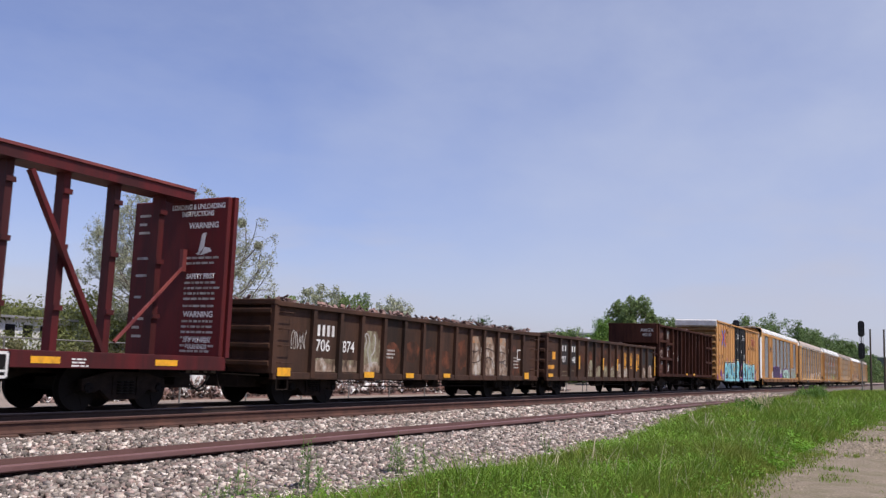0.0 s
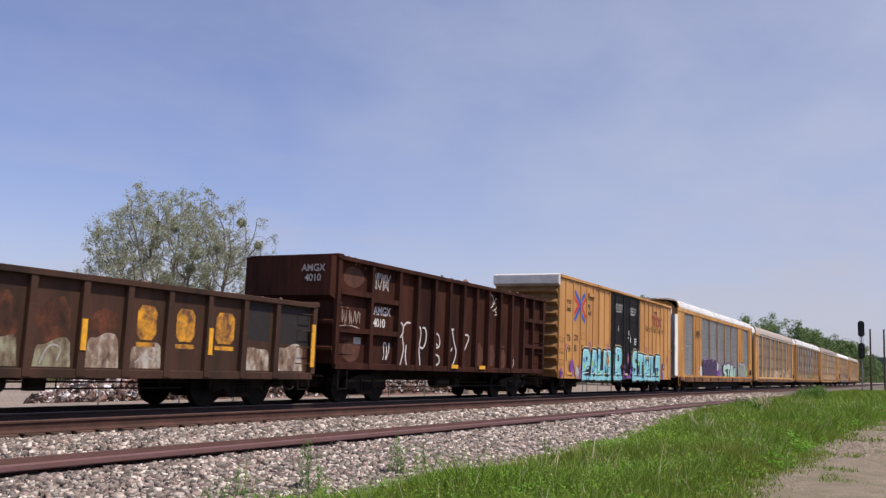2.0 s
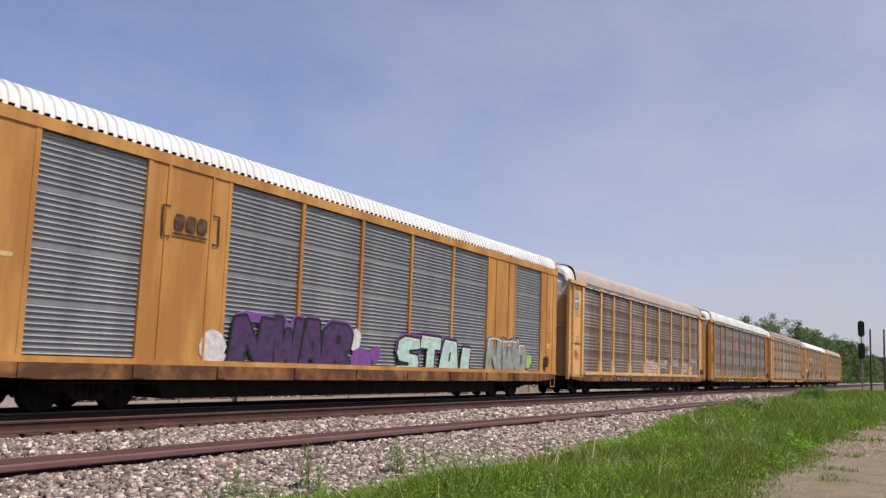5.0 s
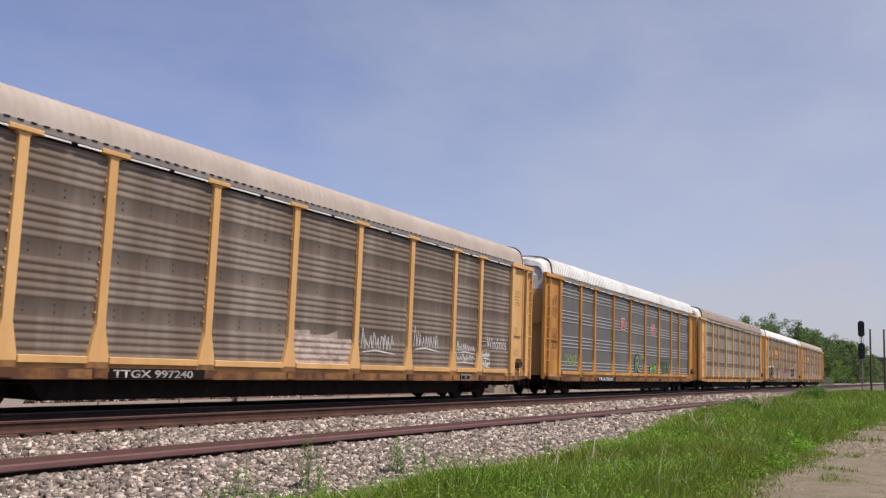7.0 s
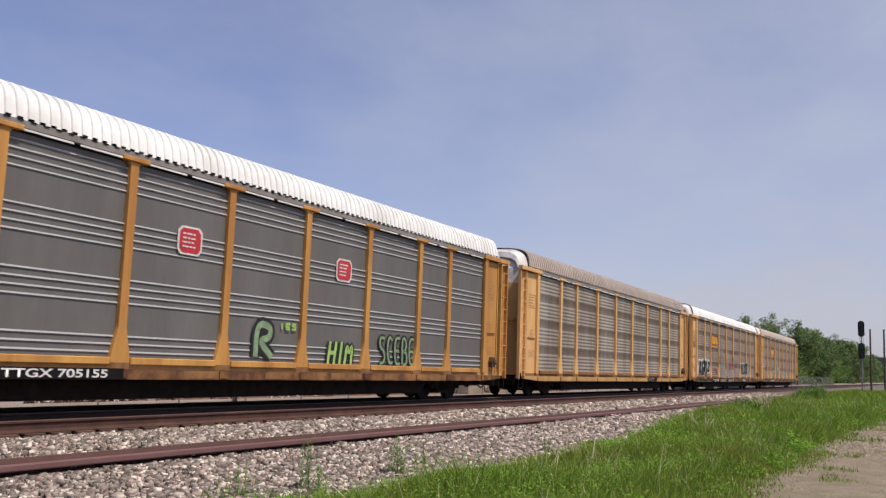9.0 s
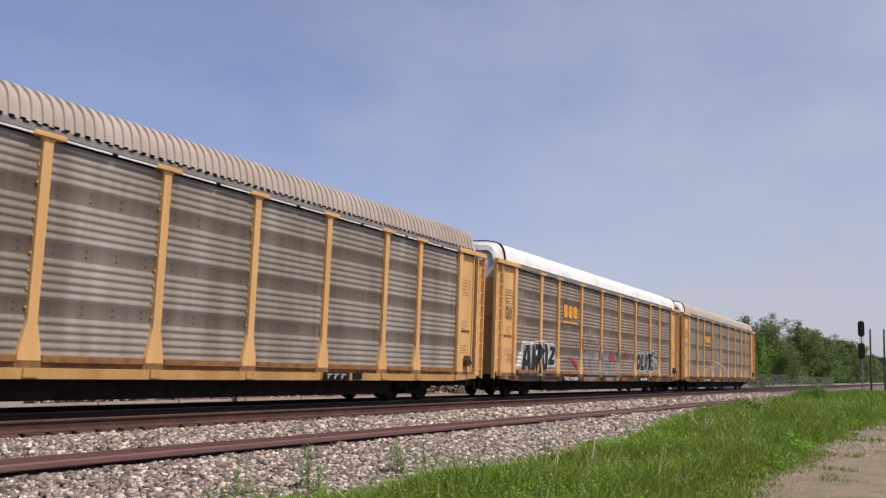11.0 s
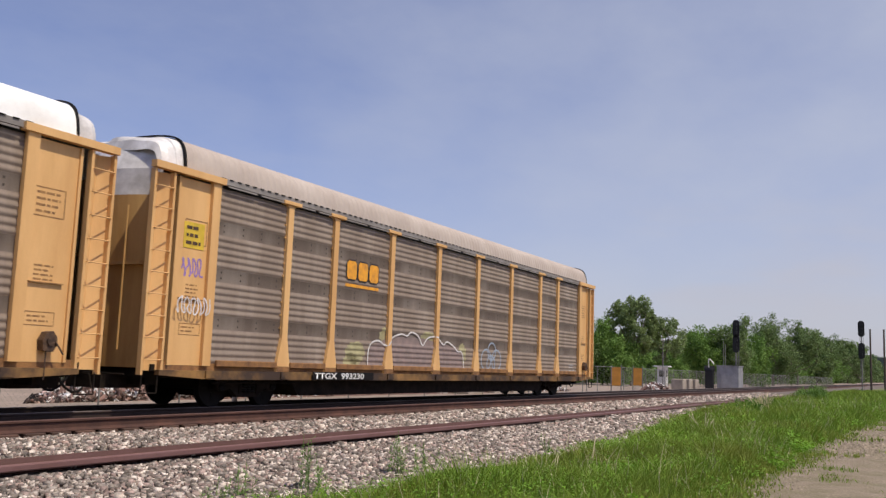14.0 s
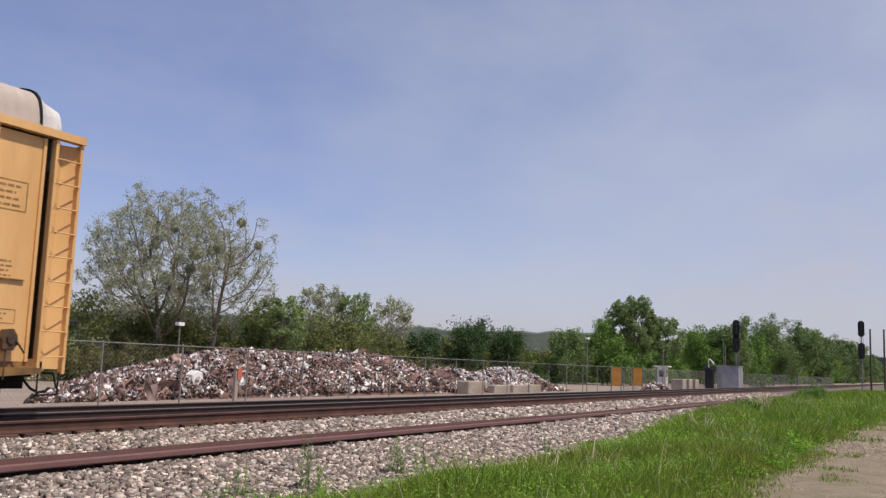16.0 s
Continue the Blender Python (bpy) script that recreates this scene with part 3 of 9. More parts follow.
def fallen_rail():
    """A spare rail tipped on its side, its head towards the verge."""
    bm = bmesh.new()
    rows = []
    for x in list(range(-60, 60, 2)) + list(range(60, 160, 10)):
        dy = -0.5 * min(1.6, max(0.0, (x - 10) / 50)) + 0.15 * noise.noise((x * 0.05, 10.0, 3))
        rows.append([bm.verts.new((x, 10.0 + dy + a * 1.1, -0.335 + b * 1.18)) for a, b in SIDE_RAIL])
    n = len(SIDE_RAIL)
    for r0, r1 in zip(rows, rows[1:]):
        for i in range(n):
            f = bm.faces.new((r0[i], r1[i], r1[(i + 1) % n], r0[(i + 1) % n]))
            f.material_index = 1 if i in (6, 7, 8, 9) else 0
    bm.faces.new(rows[0]), bm.faces.new(rows[-1][::-1])
    me = mesh_of("rail", bm, RAIL_RUST)
    me.materials.append(RAIL_CROWN)
    tagged(new("rail", me), "rust-red spare rail lying on its side on the ballast shoulder", "rail", "spare rails", "structure")


def build_ballast():
    rng = np.random.default_rng(4)
    stone = np.array([(x, y, z) for x in (-0.72, 0.72) for y in (-0.72, 0.72) for z in (-0.72, 0.72)])
    tri = np.array([(0, 1, 3), (0, 3, 2), (4, 6, 7), (4, 7, 5), (0, 4, 5), (0, 5, 1), (2, 3, 7), (2, 7, 6), (0, 2, 6), (0, 6, 4), (1, 5, 7), (1, 7, 3)])
    xs, ys, rs = [], [], []
    for x0, x1, dens, r in ((4, 14, 405, 0.035), (14, 24, 300, 0.040), (24, 42, 120, 0.054), (42, 80, 55, 0.060)):
        n = int((x1 - x0) * 7.3 * dens)
        xs.append(rng.uniform(x0, x1, n)), ys.append(rng.uniform(5.6, 12.62, n)), rs.append(np.full(n, r))
    x, y, r = np.concatenate(xs), np.concatenate(ys), np.concatenate(rs)
    edge = grass_edge(x) - 0.15 + 0.2 * np.sin(x * 0.9) + rng.normal(0, 0.28, len(x))
    lone = 10.0 - 0.5 * np.clip((x - 10) / 50, 0, 1.6)
    keep = (y > edge) & (np.abs(y - lone + 0.05) > 0.20)
    x, y, r = x[keep], y[keep], r[keep]
    gz = np.array([ground_z(v) for v in y])
    size = r * rng.uniform(0.55, 1.45, len(x))
    n = len(x)
    jit = stone[None] * rng.uniform(0.45, 1.3, (n, 8, 1)) * np.stack([rng.uniform(0.8, 1.4, n), rng.uniform(0.7, 1.1, n), rng.uniform(0.5, 1.1, n)], 1)[:, None, :]
    a, b = rng.uniform(0, 6.28, n), rng.normal(0, 0.8, n)
    ca, sa, cb, sb = np.cos(a)[:, None], np.sin(a)[:, None], np.cos(b)[:, None], np.sin(b)[:, None]
    px, py, pz = jit[..., 0], jit[..., 1], jit[..., 2]
    py, pz = py * cb - pz * sb, py * sb + pz * cb
    px, py = px * ca - py * sa, px * sa + py * ca
    v = np.stack([px, py, pz], -1) * size[:, None, None] + np.stack([x, y, gz + size * 0.35 + rng.uniform(-0.005, 0.03, n)], 1)[:, None, :]
    kinds = rng.random(n)
    for lo, hi, m, words in ((0.0, 0.45, BALLAST, "loose grey crushed track ballast"), (0.45, 0.72, BALLAST_PINK, "pinkish stones among the track ballast"), (0.72, 1.0, BALLAST_PALE, "pale stones among the track ballast")):
        w = v[(kinds >= lo) & (kinds < hi)]
        f = tri[None] + 8 * np.arange(len(w))[:, None, None]
        tagged(new("ballast", from_arrays("ballast", w.reshape(-1, 3), f.reshape(-1, 3), m)), words, "ballast", kind="stuff")


# ---------------------------------------------------------------- running gear
def truck_meshes():
    out = {}
    bm = bmesh.new()
    prism(bm, [(-1.05, 0.62), (-1.02, 0.38), (-0.72, 0.36), (-0.62, 0.44), (-0.36, 0.22), (0.36, 0.22), (0.62, 0.44), (0.72, 0.36), (1.02, 0.38), (1.05, 0.62),
               (0.62, 0.72), (0.36, 0.76), (-0.36, 0.76), (-0.62, 0.72)], -0.06, 0.06)
    bmesh.ops.bevel(bm, geom=bm.edges[:], offset=0.015, segments=1, affect="EDGES")
    for s in (-1, 1):
        box(bm, s * 0.30 - 0.03, s * 0.30 + 0.03, -0.09, -0.055, 0.3, 0.68)
    out["side_frame"] = mesh_of("side_frame", bm, GRIME)
    bm = bmesh.new()
    rings = 5
    for cx in (-0.15, 0, 0.15):
        for k in range(rings):
            z = 0.33 + k * 0.055
            rod(bm, (cx, -0.075, z), (cx, -0.075, z + 0.03), 0.065, seg=10)
    out["spring"] = mesh_of("spring", bm, WHEEL)
    bm = bmesh.new()
    box(bm, -0.22, 0.22, -1.05, 1.05, 0.52, 0.72)
    box(bm, -0.3, 0.3, -0.25, 0.25, 0.6, 0.76)
    out["bolster"] = mesh_of("bolster", bm, GRIME)
    bm = bmesh.new()
    box(bm, -0.42, 0.42, -0.66, 0.66, 0.20, 0.50)
    box(bm, -1.0, 1.0, -0.30, 0.30, 0.46, 0.62)
    out["brake_beam"] = mesh_of("brake_beam", bm, GRIME)
    bm = bmesh.new()
    for y in (-1.11, 1.0):
        rod(bm, (0, y, 0), (0, y + 0.11, 0), 0.10, seg=12)
        for k in range(3):
            a = 2 * math.pi * k / 3
            rod(bm, (0.06 * math.cos(a), y - 0.02, 0.06 * math.sin(a)), (0.06 * math.cos(a), y + 0.02, 0.06 * math.sin(a)), 0.018, seg=6)
    rod(bm, (0, -1, 0), (0, 1, 0), 0.085, seg=10)
    for s in (-1, 1):
        rod(bm, (0, s * 0.70, 0), (0, s * 0.805, 0), 0.455, 0.445, seg=28)
        rod(bm, (0, s * 0.675, 0), (0, s * 0.70, 0), 0.48, seg=28)
        rod(bm, (0, s * 0.80, 0), (0, s * 0.83, 0), 0.14, seg=14)
        for k in range(5):
            a = 2 * math.pi * k / 5
            c, d = math.cos(a), math.sin(a)
            bar(bm, (c * 0.16, s * 0.808, d * 0.16), (c * 0.38, s * 0.808, d * 0.38), 0.03, 0.012, (0, 1, 0))
    me = mesh_of("wheelset", bm, WHEEL)
    out["wheelset"] = me
    return out


TRUCK = truck_meshes()
WHEELSETS = []


def add_truck(car, x):
    tk = new("truck")
    tk.parent = car
    tk.location = (x, 0, 0)
    tk["label"] = "grimy black two-axle truck"
    part("bolster", TRUCK["bolster"], None, tk)
    part("brake_beam", TRUCK["brake_beam"], None, tk)
    for s in (-1, 1):
        f = part("side_frame", TRUCK["side_frame"], None, tk, at=(0, s * 1.02, 0))
        f2 = part("spring", TRUCK["spring"], None, tk, at=(0, s * 1.02 if s < 0 else 1.17, 0))
    for s in (-1, 1):
        ws = part("wheelset", TRUCK["wheelset"], None, tk, at=(s * 0.89, 0, 0.455))
        WHEELSETS.append((ws, s * 0.89))


def coupler_mesh():
    bm = bmesh.new()
    box(bm, -0.35, 0.25, -0.09, 0.09, 0.78, 0.95)
    prism(bm, [(0.2, 0.72), (0.62, 0.74), (0.68, 0.86), (0.62, 1.0), (0.2, 1.0)], -0.14, 0.02)
    prism(bm, [(0.35, 0.74), (0.52, 0.74), (0.52, 0.98), (0.35, 0.98)], -0.2, 0.14)
    rod(bm, (0.05, -1.2, 0.72), (0.05, 1.2, 0.72), 0.018, seg=6)
    rod(bm, (0.05, -1.2, 0.72), (0.12, -1.22, 0.45), 0.018, seg=6)
    return mesh_of("coupler", bm, GRIME)


def hose_mesh():
    bm = bmesh.new()
    pts = [(0.0, 0.72), (0.12, 0.55), (0.25, 0.42), (0.42, 0.34), (0.58, 0.36), (0.66, 0.42)]
    for (x, z), (x2, z2) in zip(pts, pts[1:]):
        rod(bm, (x, -0.35, z), (x2, -0.35, z2), 0.026, seg=7)
    return mesh_of("air_hose", bm, BLACK)


COUPLER, HOSE = coupler_mesh(), hose_mesh()


def add_couplers(car, half):
    for e in (-1, 1):
        bm = bmesh.new()
        box(bm, *sorted((e * (half - 1.1), e * (half - 0.02))), -0.5, 0.5, 0.42, 0.74)
        box(bm, *sorted((e * (half - 1.0), e * (half - 0.7))), -1.0, 1.0, 0.50, 0.66)
        part("draft_gear", bm, GRIME, car)
    for s in (-1, 1):
        c = part("coupler", COUPLER, None, car, at=(s * half, 0, 0))
        h = part("air_hose", HOSE, None, car, at=(s * half, 0, 0))
        if s < 0:
            c.rotation_euler = h.rotation_euler = (0, 0, math.pi)


def ladder(bm, x, w, z0, z1, y, n, r=0.014, stile=True):
    """Rungs standing off a side that faces -y."""
    if stile:
        for sx in (x - w / 2, x + w / 2):
            bar(bm, (sx, y + 0.03, z0), (sx, y + 0.03, z1), 0.06, 0.03, (0, 1, 0))
    for k in range(n):
        z = z0 + (z1 - z0) * (k + 0.5) / n
        rod(bm, (x - w / 2, y - 0.06, z), (x + w / 2, y - 0.06, z), r, seg=6)
        for sx in (x - w / 2, x + w / 2):
            rod(bm, (sx, y - 0.06, z), (sx, y + 0.03, z), r, seg=6)


def sill_step(bm, x, w, z0, z1, y):
    for sx in (x - w / 2, x + w / 2):
        rod(bm, (sx, y, z0), (sx, y, z1), 0.016, seg=6)
    rod(bm, (x - w / 2, y, z0), (x + w / 2, y, z0), 0.016, seg=6)


# ---------------------------------------------------------------- painted marks
def block(name, material, parent, x0, x1, y0, y1, z0, z1, label="", bevel=0.0):
    bm = bmesh.new()
    box(bm, min(x0, x1), max(x0, x1), min(y0, y1), max(y0, y1), z0, z1)
    if bevel:
        bmesh.ops.bevel(bm, geom=bm.edges[:], offset=bevel, segments=1, affect="EDGES")
    return part(name, bm, material, parent, label)


def bars(name, parent, x, z, y, w, rows, material, step=0.07, h=0.035, seed=0, gaps=True):
    """Small writing that cannot be read: rows of short bars."""
    rnd = random.Random(seed)
    bm = bmesh.new()
    for r in range(rows):
        a, end = x, x + w * rnd.uniform(0.7, 1.0)
        while a < end - 0.02:
            b = min(end, a + rnd.uniform(0.06, 0.2) if gaps else end)
            patch(bm, [(a, z - r * step), (b, z - r * step), (b, z - r * step - h), (a, z - r * step - h)], y)
            a = b + 0.03
    return tagged(part(name, bm, material, parent), kind="stuff")


def frame_lines(bm, x0, x1, z0, z1, w, y):
    for pts in (((x0, z0), (x1, z0)), ((x1, z0), (x1, z1)), ((x1, z1), (x0, z1)), ((x0, z1), (x0, z0))):
        stroke(bm, pts, w, y)


GLYPH = {"P": [[(0.1, 0), (0.1, 1), (0.75, 0.95), (0.85, 0.62), (0.2, 0.45)]], "A": [[(0, 0), (0.35, 1), (0.65, 1), (1, 0)], [(0.2, 0.35), (0.8, 0.35)]],
         "L": [[(0.15, 1), (0.1, 0.08), (0.9, 0.08)]], "M": [[(0.05, 0), (0.12, 1), (0.5, 0.4), (0.88, 1), (0.95, 0)]],
         "E": [[(0.9, 0.95), (0.15, 0.95), (0.12, 0.05), (0.9, 0.05)], [(0.15, 0.5), (0.75, 0.5)]], "S": [[(0.85, 0.9), (0.2, 0.95), (0.15, 0.6), (0.8, 0.48), (0.85, 0.1), (0.1, 0.05)]],
         "W": [[(0, 1), (0.22, 0.02), (0.5, 0.7), (0.78, 0.02), (1, 1)]], "B": [[(0.12, 0), (0.12, 1), (0.8, 0.9), (0.75, 0.55), (0.2, 0.5), (0.88, 0.45), (0.85, 0.05), (0.12, 0.02)]],
         "O": [[(0.5, 1), (0.1, 0.8), (0.05, 0.25), (0.5, 0), (0.95, 0.25), (0.9, 0.8), (0.5, 1)]], "U": [[(0.1, 1), (0.12, 0.1), (0.85, 0.1), (0.9, 1)]],
         "7": [[(0.05, 0.75), (0.1, 0.98), (0.9, 0.95), (0.85, 0.5), (0.2, 0.05)]], "I": [[(0.5, 0), (0.5, 1)]], "H": [[(0.1, 0), (0.1, 1)], [(0.9, 0), (0.9, 1)], [(0.1, 0.5), (0.9, 0.5)]],
         "Y": [[(0.05, 1), (0.5, 0.5), (0.95, 1)], [(0.5, 0.5), (0.45, 0)]], "R": [[(0.1, 0), (0.1, 1), (0.8, 0.9), (0.75, 0.55), (0.2, 0.5), (0.9, 0)]], "C": [[(0.9, 0.85), (0.4, 1), (0.08, 0.6), (0.3, 0.05), (0.9, 0.1)]]}


def rounded(pts, times=2):
    """Corners cut twice, as a moving arm draws them."""
    for _ in range(times):
        out = [pts[0]]
        for a, b in zip(pts, pts[1:]):
            out += [(a[0] * 0.75 + b[0] * 0.25, a[1] * 0.75 + b[1] * 0.25), (a[0] * 0.25 + b[0] * 0.75, a[1] * 0.25 + b[1] * 0.75)]
        pts = out + [pts[-1]]
    return pts


def dense(pts, step=0.06):
    out = [pts[0]]
    for a, b in zip(pts, pts[1:]):
        n = max(1, int(math.hypot(b[0] - a[0], b[1] - a[1]) / step))
        out += [(a[0] + (b[0] - a[0]) * k / n, a[1] + (b[1] - a[1]) * k / n) for k in range(1, n + 1)]
    return out


def tag(parent, shapes, x0, z0, w, h, fill, line, y, thick=0.16, rim=0.05, surface=None, over=None, slant=0.0, soft=False):
    """Fat sprayed letters: a dark rim under a coloured body; surface(x) gives the face they lie on."""
    n = len(shapes)
    step = w / n
    for name, material, width, lift in (("spray_outline", line, thick + 2 * rim, 0.0), ("spray_paint", fill, thick, 0.003), ("spray_highlight", over, thick * 0.22, 0.006)):
        if material is None:
            continue
        bm = bmesh.new()
        for i, g in enumerate(shapes):
            for k, line_pts in enumerate(GLYPH[g]):
                if soft:
                    line_pts = rounded(line_pts)
                pts = dense([(x0 + step * (i + 0.06 + 0.86 * a) + slant * b + (0.04 if lift == 0.006 else 0), z0 + h * (0.04 + 0.92 * b)) for a, b in line_pts])
                stroke(bm, pts, width, -(y + 0.004 + lift + 0.0011 * (k + 2 * (i % 2))))
        if surface:
            for v in bm.verts:
                v.co.y -= surface(v.co.x)
        part(name, bm, material, parent)


SHAPE = {"P": [[(0, 0), (0.04, 0.95), (0.2, 1), (0.72, 1), (0.98, 0.84), (1, 0.55), (0.8, 0.36), (0.44, 0.34), (0.42, 0)], [(0.44, 0.60), (0.62, 0.60), (0.62, 0.74), (0.44, 0.74)]],
         "A": [[(0, 0), (0.22, 1), (0.78, 0.98), (1, 0), (0.68, 0), (0.62, 0.22), (0.40, 0.22), (0.34, 0)], [(0.45, 0.44), (0.56, 0.44), (0.53, 0.68), (0.48, 0.68)]],
         "L": [[(0, 0), (0.06, 1), (0.52, 0.97), (0.50, 0.30), (1, 0.32), (0.98, 0)]],
         "M": [[(0, 0), (0.05, 1), (0.34, 1), (0.5, 0.66), (0.66, 1), (0.95, 1), (1, 0), (0.72, 0), (0.68, 0.52), (0.5, 0.22), (0.32, 0.52), (0.29, 0)]],
         "R": [[(0, 0), (0.02, 0.84), (0.25, 1), (0.78, 1), (1, 0.80), (0.97, 0.52), (0.78, 0.42), (1, 0.08), (0.95, 0), (0.62, 0), (0.46, 0.28), (0.42, 0)], [(0.42, 0.58), (0.62, 0.58), (0.62, 0.78), (0.42, 0.78)]],
         "S": [[(0, 0.05), (0.02, 0.30), (0.56, 0.31), (0.56, 0.40), (0.12, 0.44), (0, 0.62), (0.04, 0.90), (0.28, 1), (0.96, 0.98), (1, 0.73), (0.50, 0.71), (0.50, 0.62), (0.90, 0.58), (1, 0.40), (0.96, 0.12), (0.78, 0), (0.10, 0)]],
         "T": [[(0, 0.72), (0.03, 1), (1, 0.97), (0.97, 0.70), (0.70, 0.70), (0.74, 0), (0.32, 0), (0.34, 0.70)]],
         "W": [[(0, 1), (0.27, 1), (0.32, 0.45), (0.42, 0.78), (0.58, 0.78), (0.68, 0.45), (0.73, 1), (1, 1), (0.88, 0), (0.60, 0), (0.50, 0.25), (0.40, 0), (0.12, 0)]],
         "7": [[(0.02, 0.52), (0.12, 1), (1, 0.98), (0.98, 0), (0.52, 0), (0.58, 0.52)]],
         "N": [[(0, 0), (0.05, 0.95), (0.30, 1), (0.62, 0.48), (0.66, 1), (0.98, 0.96), (1, 0), (0.70, 0.02), (0.36, 0.50), (0.32, 0)]],
         "O": [[(0.2, 0), (0, 0.30), (0.04, 0.78), (0.30, 1), (0.75, 0.98), (1, 0.70), (0.96, 0.25), (0.76, 0)], [(0.42, 0.34), (0.58, 0.34), (0.60, 0.66), (0.42, 0.66)]],
         "B": [[(0, 0), (0.05, 1), (0.70, 1), (0.96, 0.84), (0.86, 0.56), (1, 0.36), (0.94, 0.08), (0.70, 0)], [(0.42, 0.60), (0.60, 0.60), (0.60, 0.78), (0.42, 0.78)], [(0.42, 0.22), (0.62, 0.22), (0.62, 0.42), (0.42, 0.42)]],
         "2": [[(0, 0), (0.04, 0.26), (0.54, 0.60), (0.50, 0.72), (0.06, 0.64), (0.10, 0.94), (0.40, 1), (0.85, 0.98), (1, 0.78), (0.92, 0.50), (0.56, 0.26), (1, 0.24), (0.98, 0)]],
         "E": [[(0, 0), (0.05, 1), (0.96, 1), (0.93, 0.76), (0.46, 0.73), (0.46, 0.62), (0.84, 0.60), (0.84, 0.40), (0.43, 0.38), (0.43, 0.26), (0.98, 0.27), (1, 0)]]}


def fill_shape(bm, polys, y, surface=None, dx=0.045, relief=None):
    """Fills polygons (x, z), holes included, in narrow upright strips that follow the side's relief."""
    lo, hi = min(p[0] for p in polys[0]), max(p[0] for p in polys[0])
    n = max(1, int((hi - lo) / dx))

    def crossings(x):
        zs = []
        for poly in polys:
            for (ax, az), (bx, bz) in zip(poly, poly[1:] + poly[:1]):
                if (ax <= x) != (bx <= x):
                    zs.append(az + (bz - az) * (x - ax) / (bx - ax))
        return sorted(zs)
    for i in range(n):
        a, b = lo + (hi - lo) * i / n, lo + (hi - lo) * (i + 1) / n
        za, zb, zm = crossings(a + 1e-5), crossings(b - 1e-5), crossings((a + b) / 2)
        if not len(za) == len(zb) == len(zm):
            za = zb = zm
        ya, yb = [y + (surface(q) if surface else 0.0) for q in (a, b)]
        for k in range(0, len(za) - 1, 2):
            if relief:
                z0, z1 = zm[k], zm[k + 1]
                cuts = [z0] + [z for z in relief[0] if z0 < z < z1] + [z1]
                dep = np.interp(cuts, relief[0], relief[1])
                for (p, dp), (q, dq) in zip(zip(cuts, dep), zip(cuts[1:], dep[1:])):
                    bm.faces.new([bm.verts.new(v) for v in ((a, -y - dp, p), (b, -y - dp, p), (b, -y - dq, q), (a, -y - dq, q))])
                continue
            bm.faces.new([bm.verts.new(q) for q in ((a, -ya, za[k]), (b, -yb, zb[k]), (b, -yb, zb[k + 1]), (a, -ya, za[k + 1]))])
    bmesh.ops.remove_doubles(bm, verts=bm.verts[:], dist=0.0008)


def piece(parent, letters, fill, line, y, surface=None, rim=0.10, halo=None, shine=None, lean=0.0, blots_mat=()):
    """A sprayed word: each letter is cut as a fat shape with a rim, a halo and a highlight; letters: (shape, x0, x1, z0, z1)."""
    for i, (g, x0, x1, z0, z1) in enumerate(letters):
        rnd = random.Random(i * 7 + int(x0 * 10))
        polys = [[(x0 + (x1 - x0) * a + lean * b + rnd.uniform(-0.02, 0.02), z0 + (z1 - z0) * b + rnd.uniform(-0.02, 0.02)) for a, b in poly] for poly in SHAPE[g]]
        lift = 0.0022 * (i % 2)
        for name, mt, w, up in (("spray_halo", halo, rim + 0.09, 0.0), ("spray_outline", line, rim, 0.005)):
            if mt is None:
                continue
            bm = bmesh.new()
            ring = dense(polys[0] + polys[0][:1] if name == "spray_outline" else [q for q in polys[0] if q[1] > z0 + 0.6 * (z1 - z0)], 0.05)
            stroke(bm, ring, w, -(y + up + lift))
            if surface:
                for v in bm.verts:
                    v.co.y -= surface(v.co.x)
            part(name, bm, mt, parent)
        if line is not None and len(polys) > 1:
            bm = bmesh.new()
            fill_shape(bm, [polys[0]], y + 0.0045 + lift, surface)
            part("spray_shade", bm, line, parent)
        bm = bmesh.new()
        fill_shape(bm, polys, y + 0.010 + lift, surface)
        part("spray_letter", bm, fill, parent)
        for k, mt in enumerate(blots_mat):
            bm = bmesh.new()
            cx, cz = x0 + (x1 - x0) * rnd.uniform(0.15, 0.35), z0 + (z1 - z0) * rnd.uniform(0.15, 0.85)
            fill_shape(bm, [blob(cx, cz, 0.11, 0.13, 12, 0.1, i)], y + 0.0145 + lift, surface)
            part("spray_blot", bm, mt, parent)
        if shine is not None:
            bm = bmesh.new()
            top = sorted([p for p in polys[0] if p[1] > z0 + 0.85 * (z1 - z0)])
            path = dense([(top[0][0] + 0.05, top[0][1] - 0.30)] + [(p[0] * 0.94 + (x0 + x1) / 2 * 0.06, p[1] - 0.05) for p in top], 0.05)
            stroke(bm, path, 0.05, -(y + 0.0165 + lift))
            if surface:
                for v in bm.verts:
                    v.co.y -= surface(v.co.x)
            part("spray_highlight", bm, shine, parent)


def sprayed(parent, lines, width, material, y, surface=None):
    """Hand-drawn lines, each a part."""
    for k, pts in enumerate(lines):
        bm = bmesh.new()
        stroke(bm, dense(rounded(pts), 0.05), width, -(y + 0.0008 * k), taper=True)
        if surface:
            for v in bm.verts:
                v.co.y -= surface(v.co.x)
        part("spray_line", bm, material, parent)


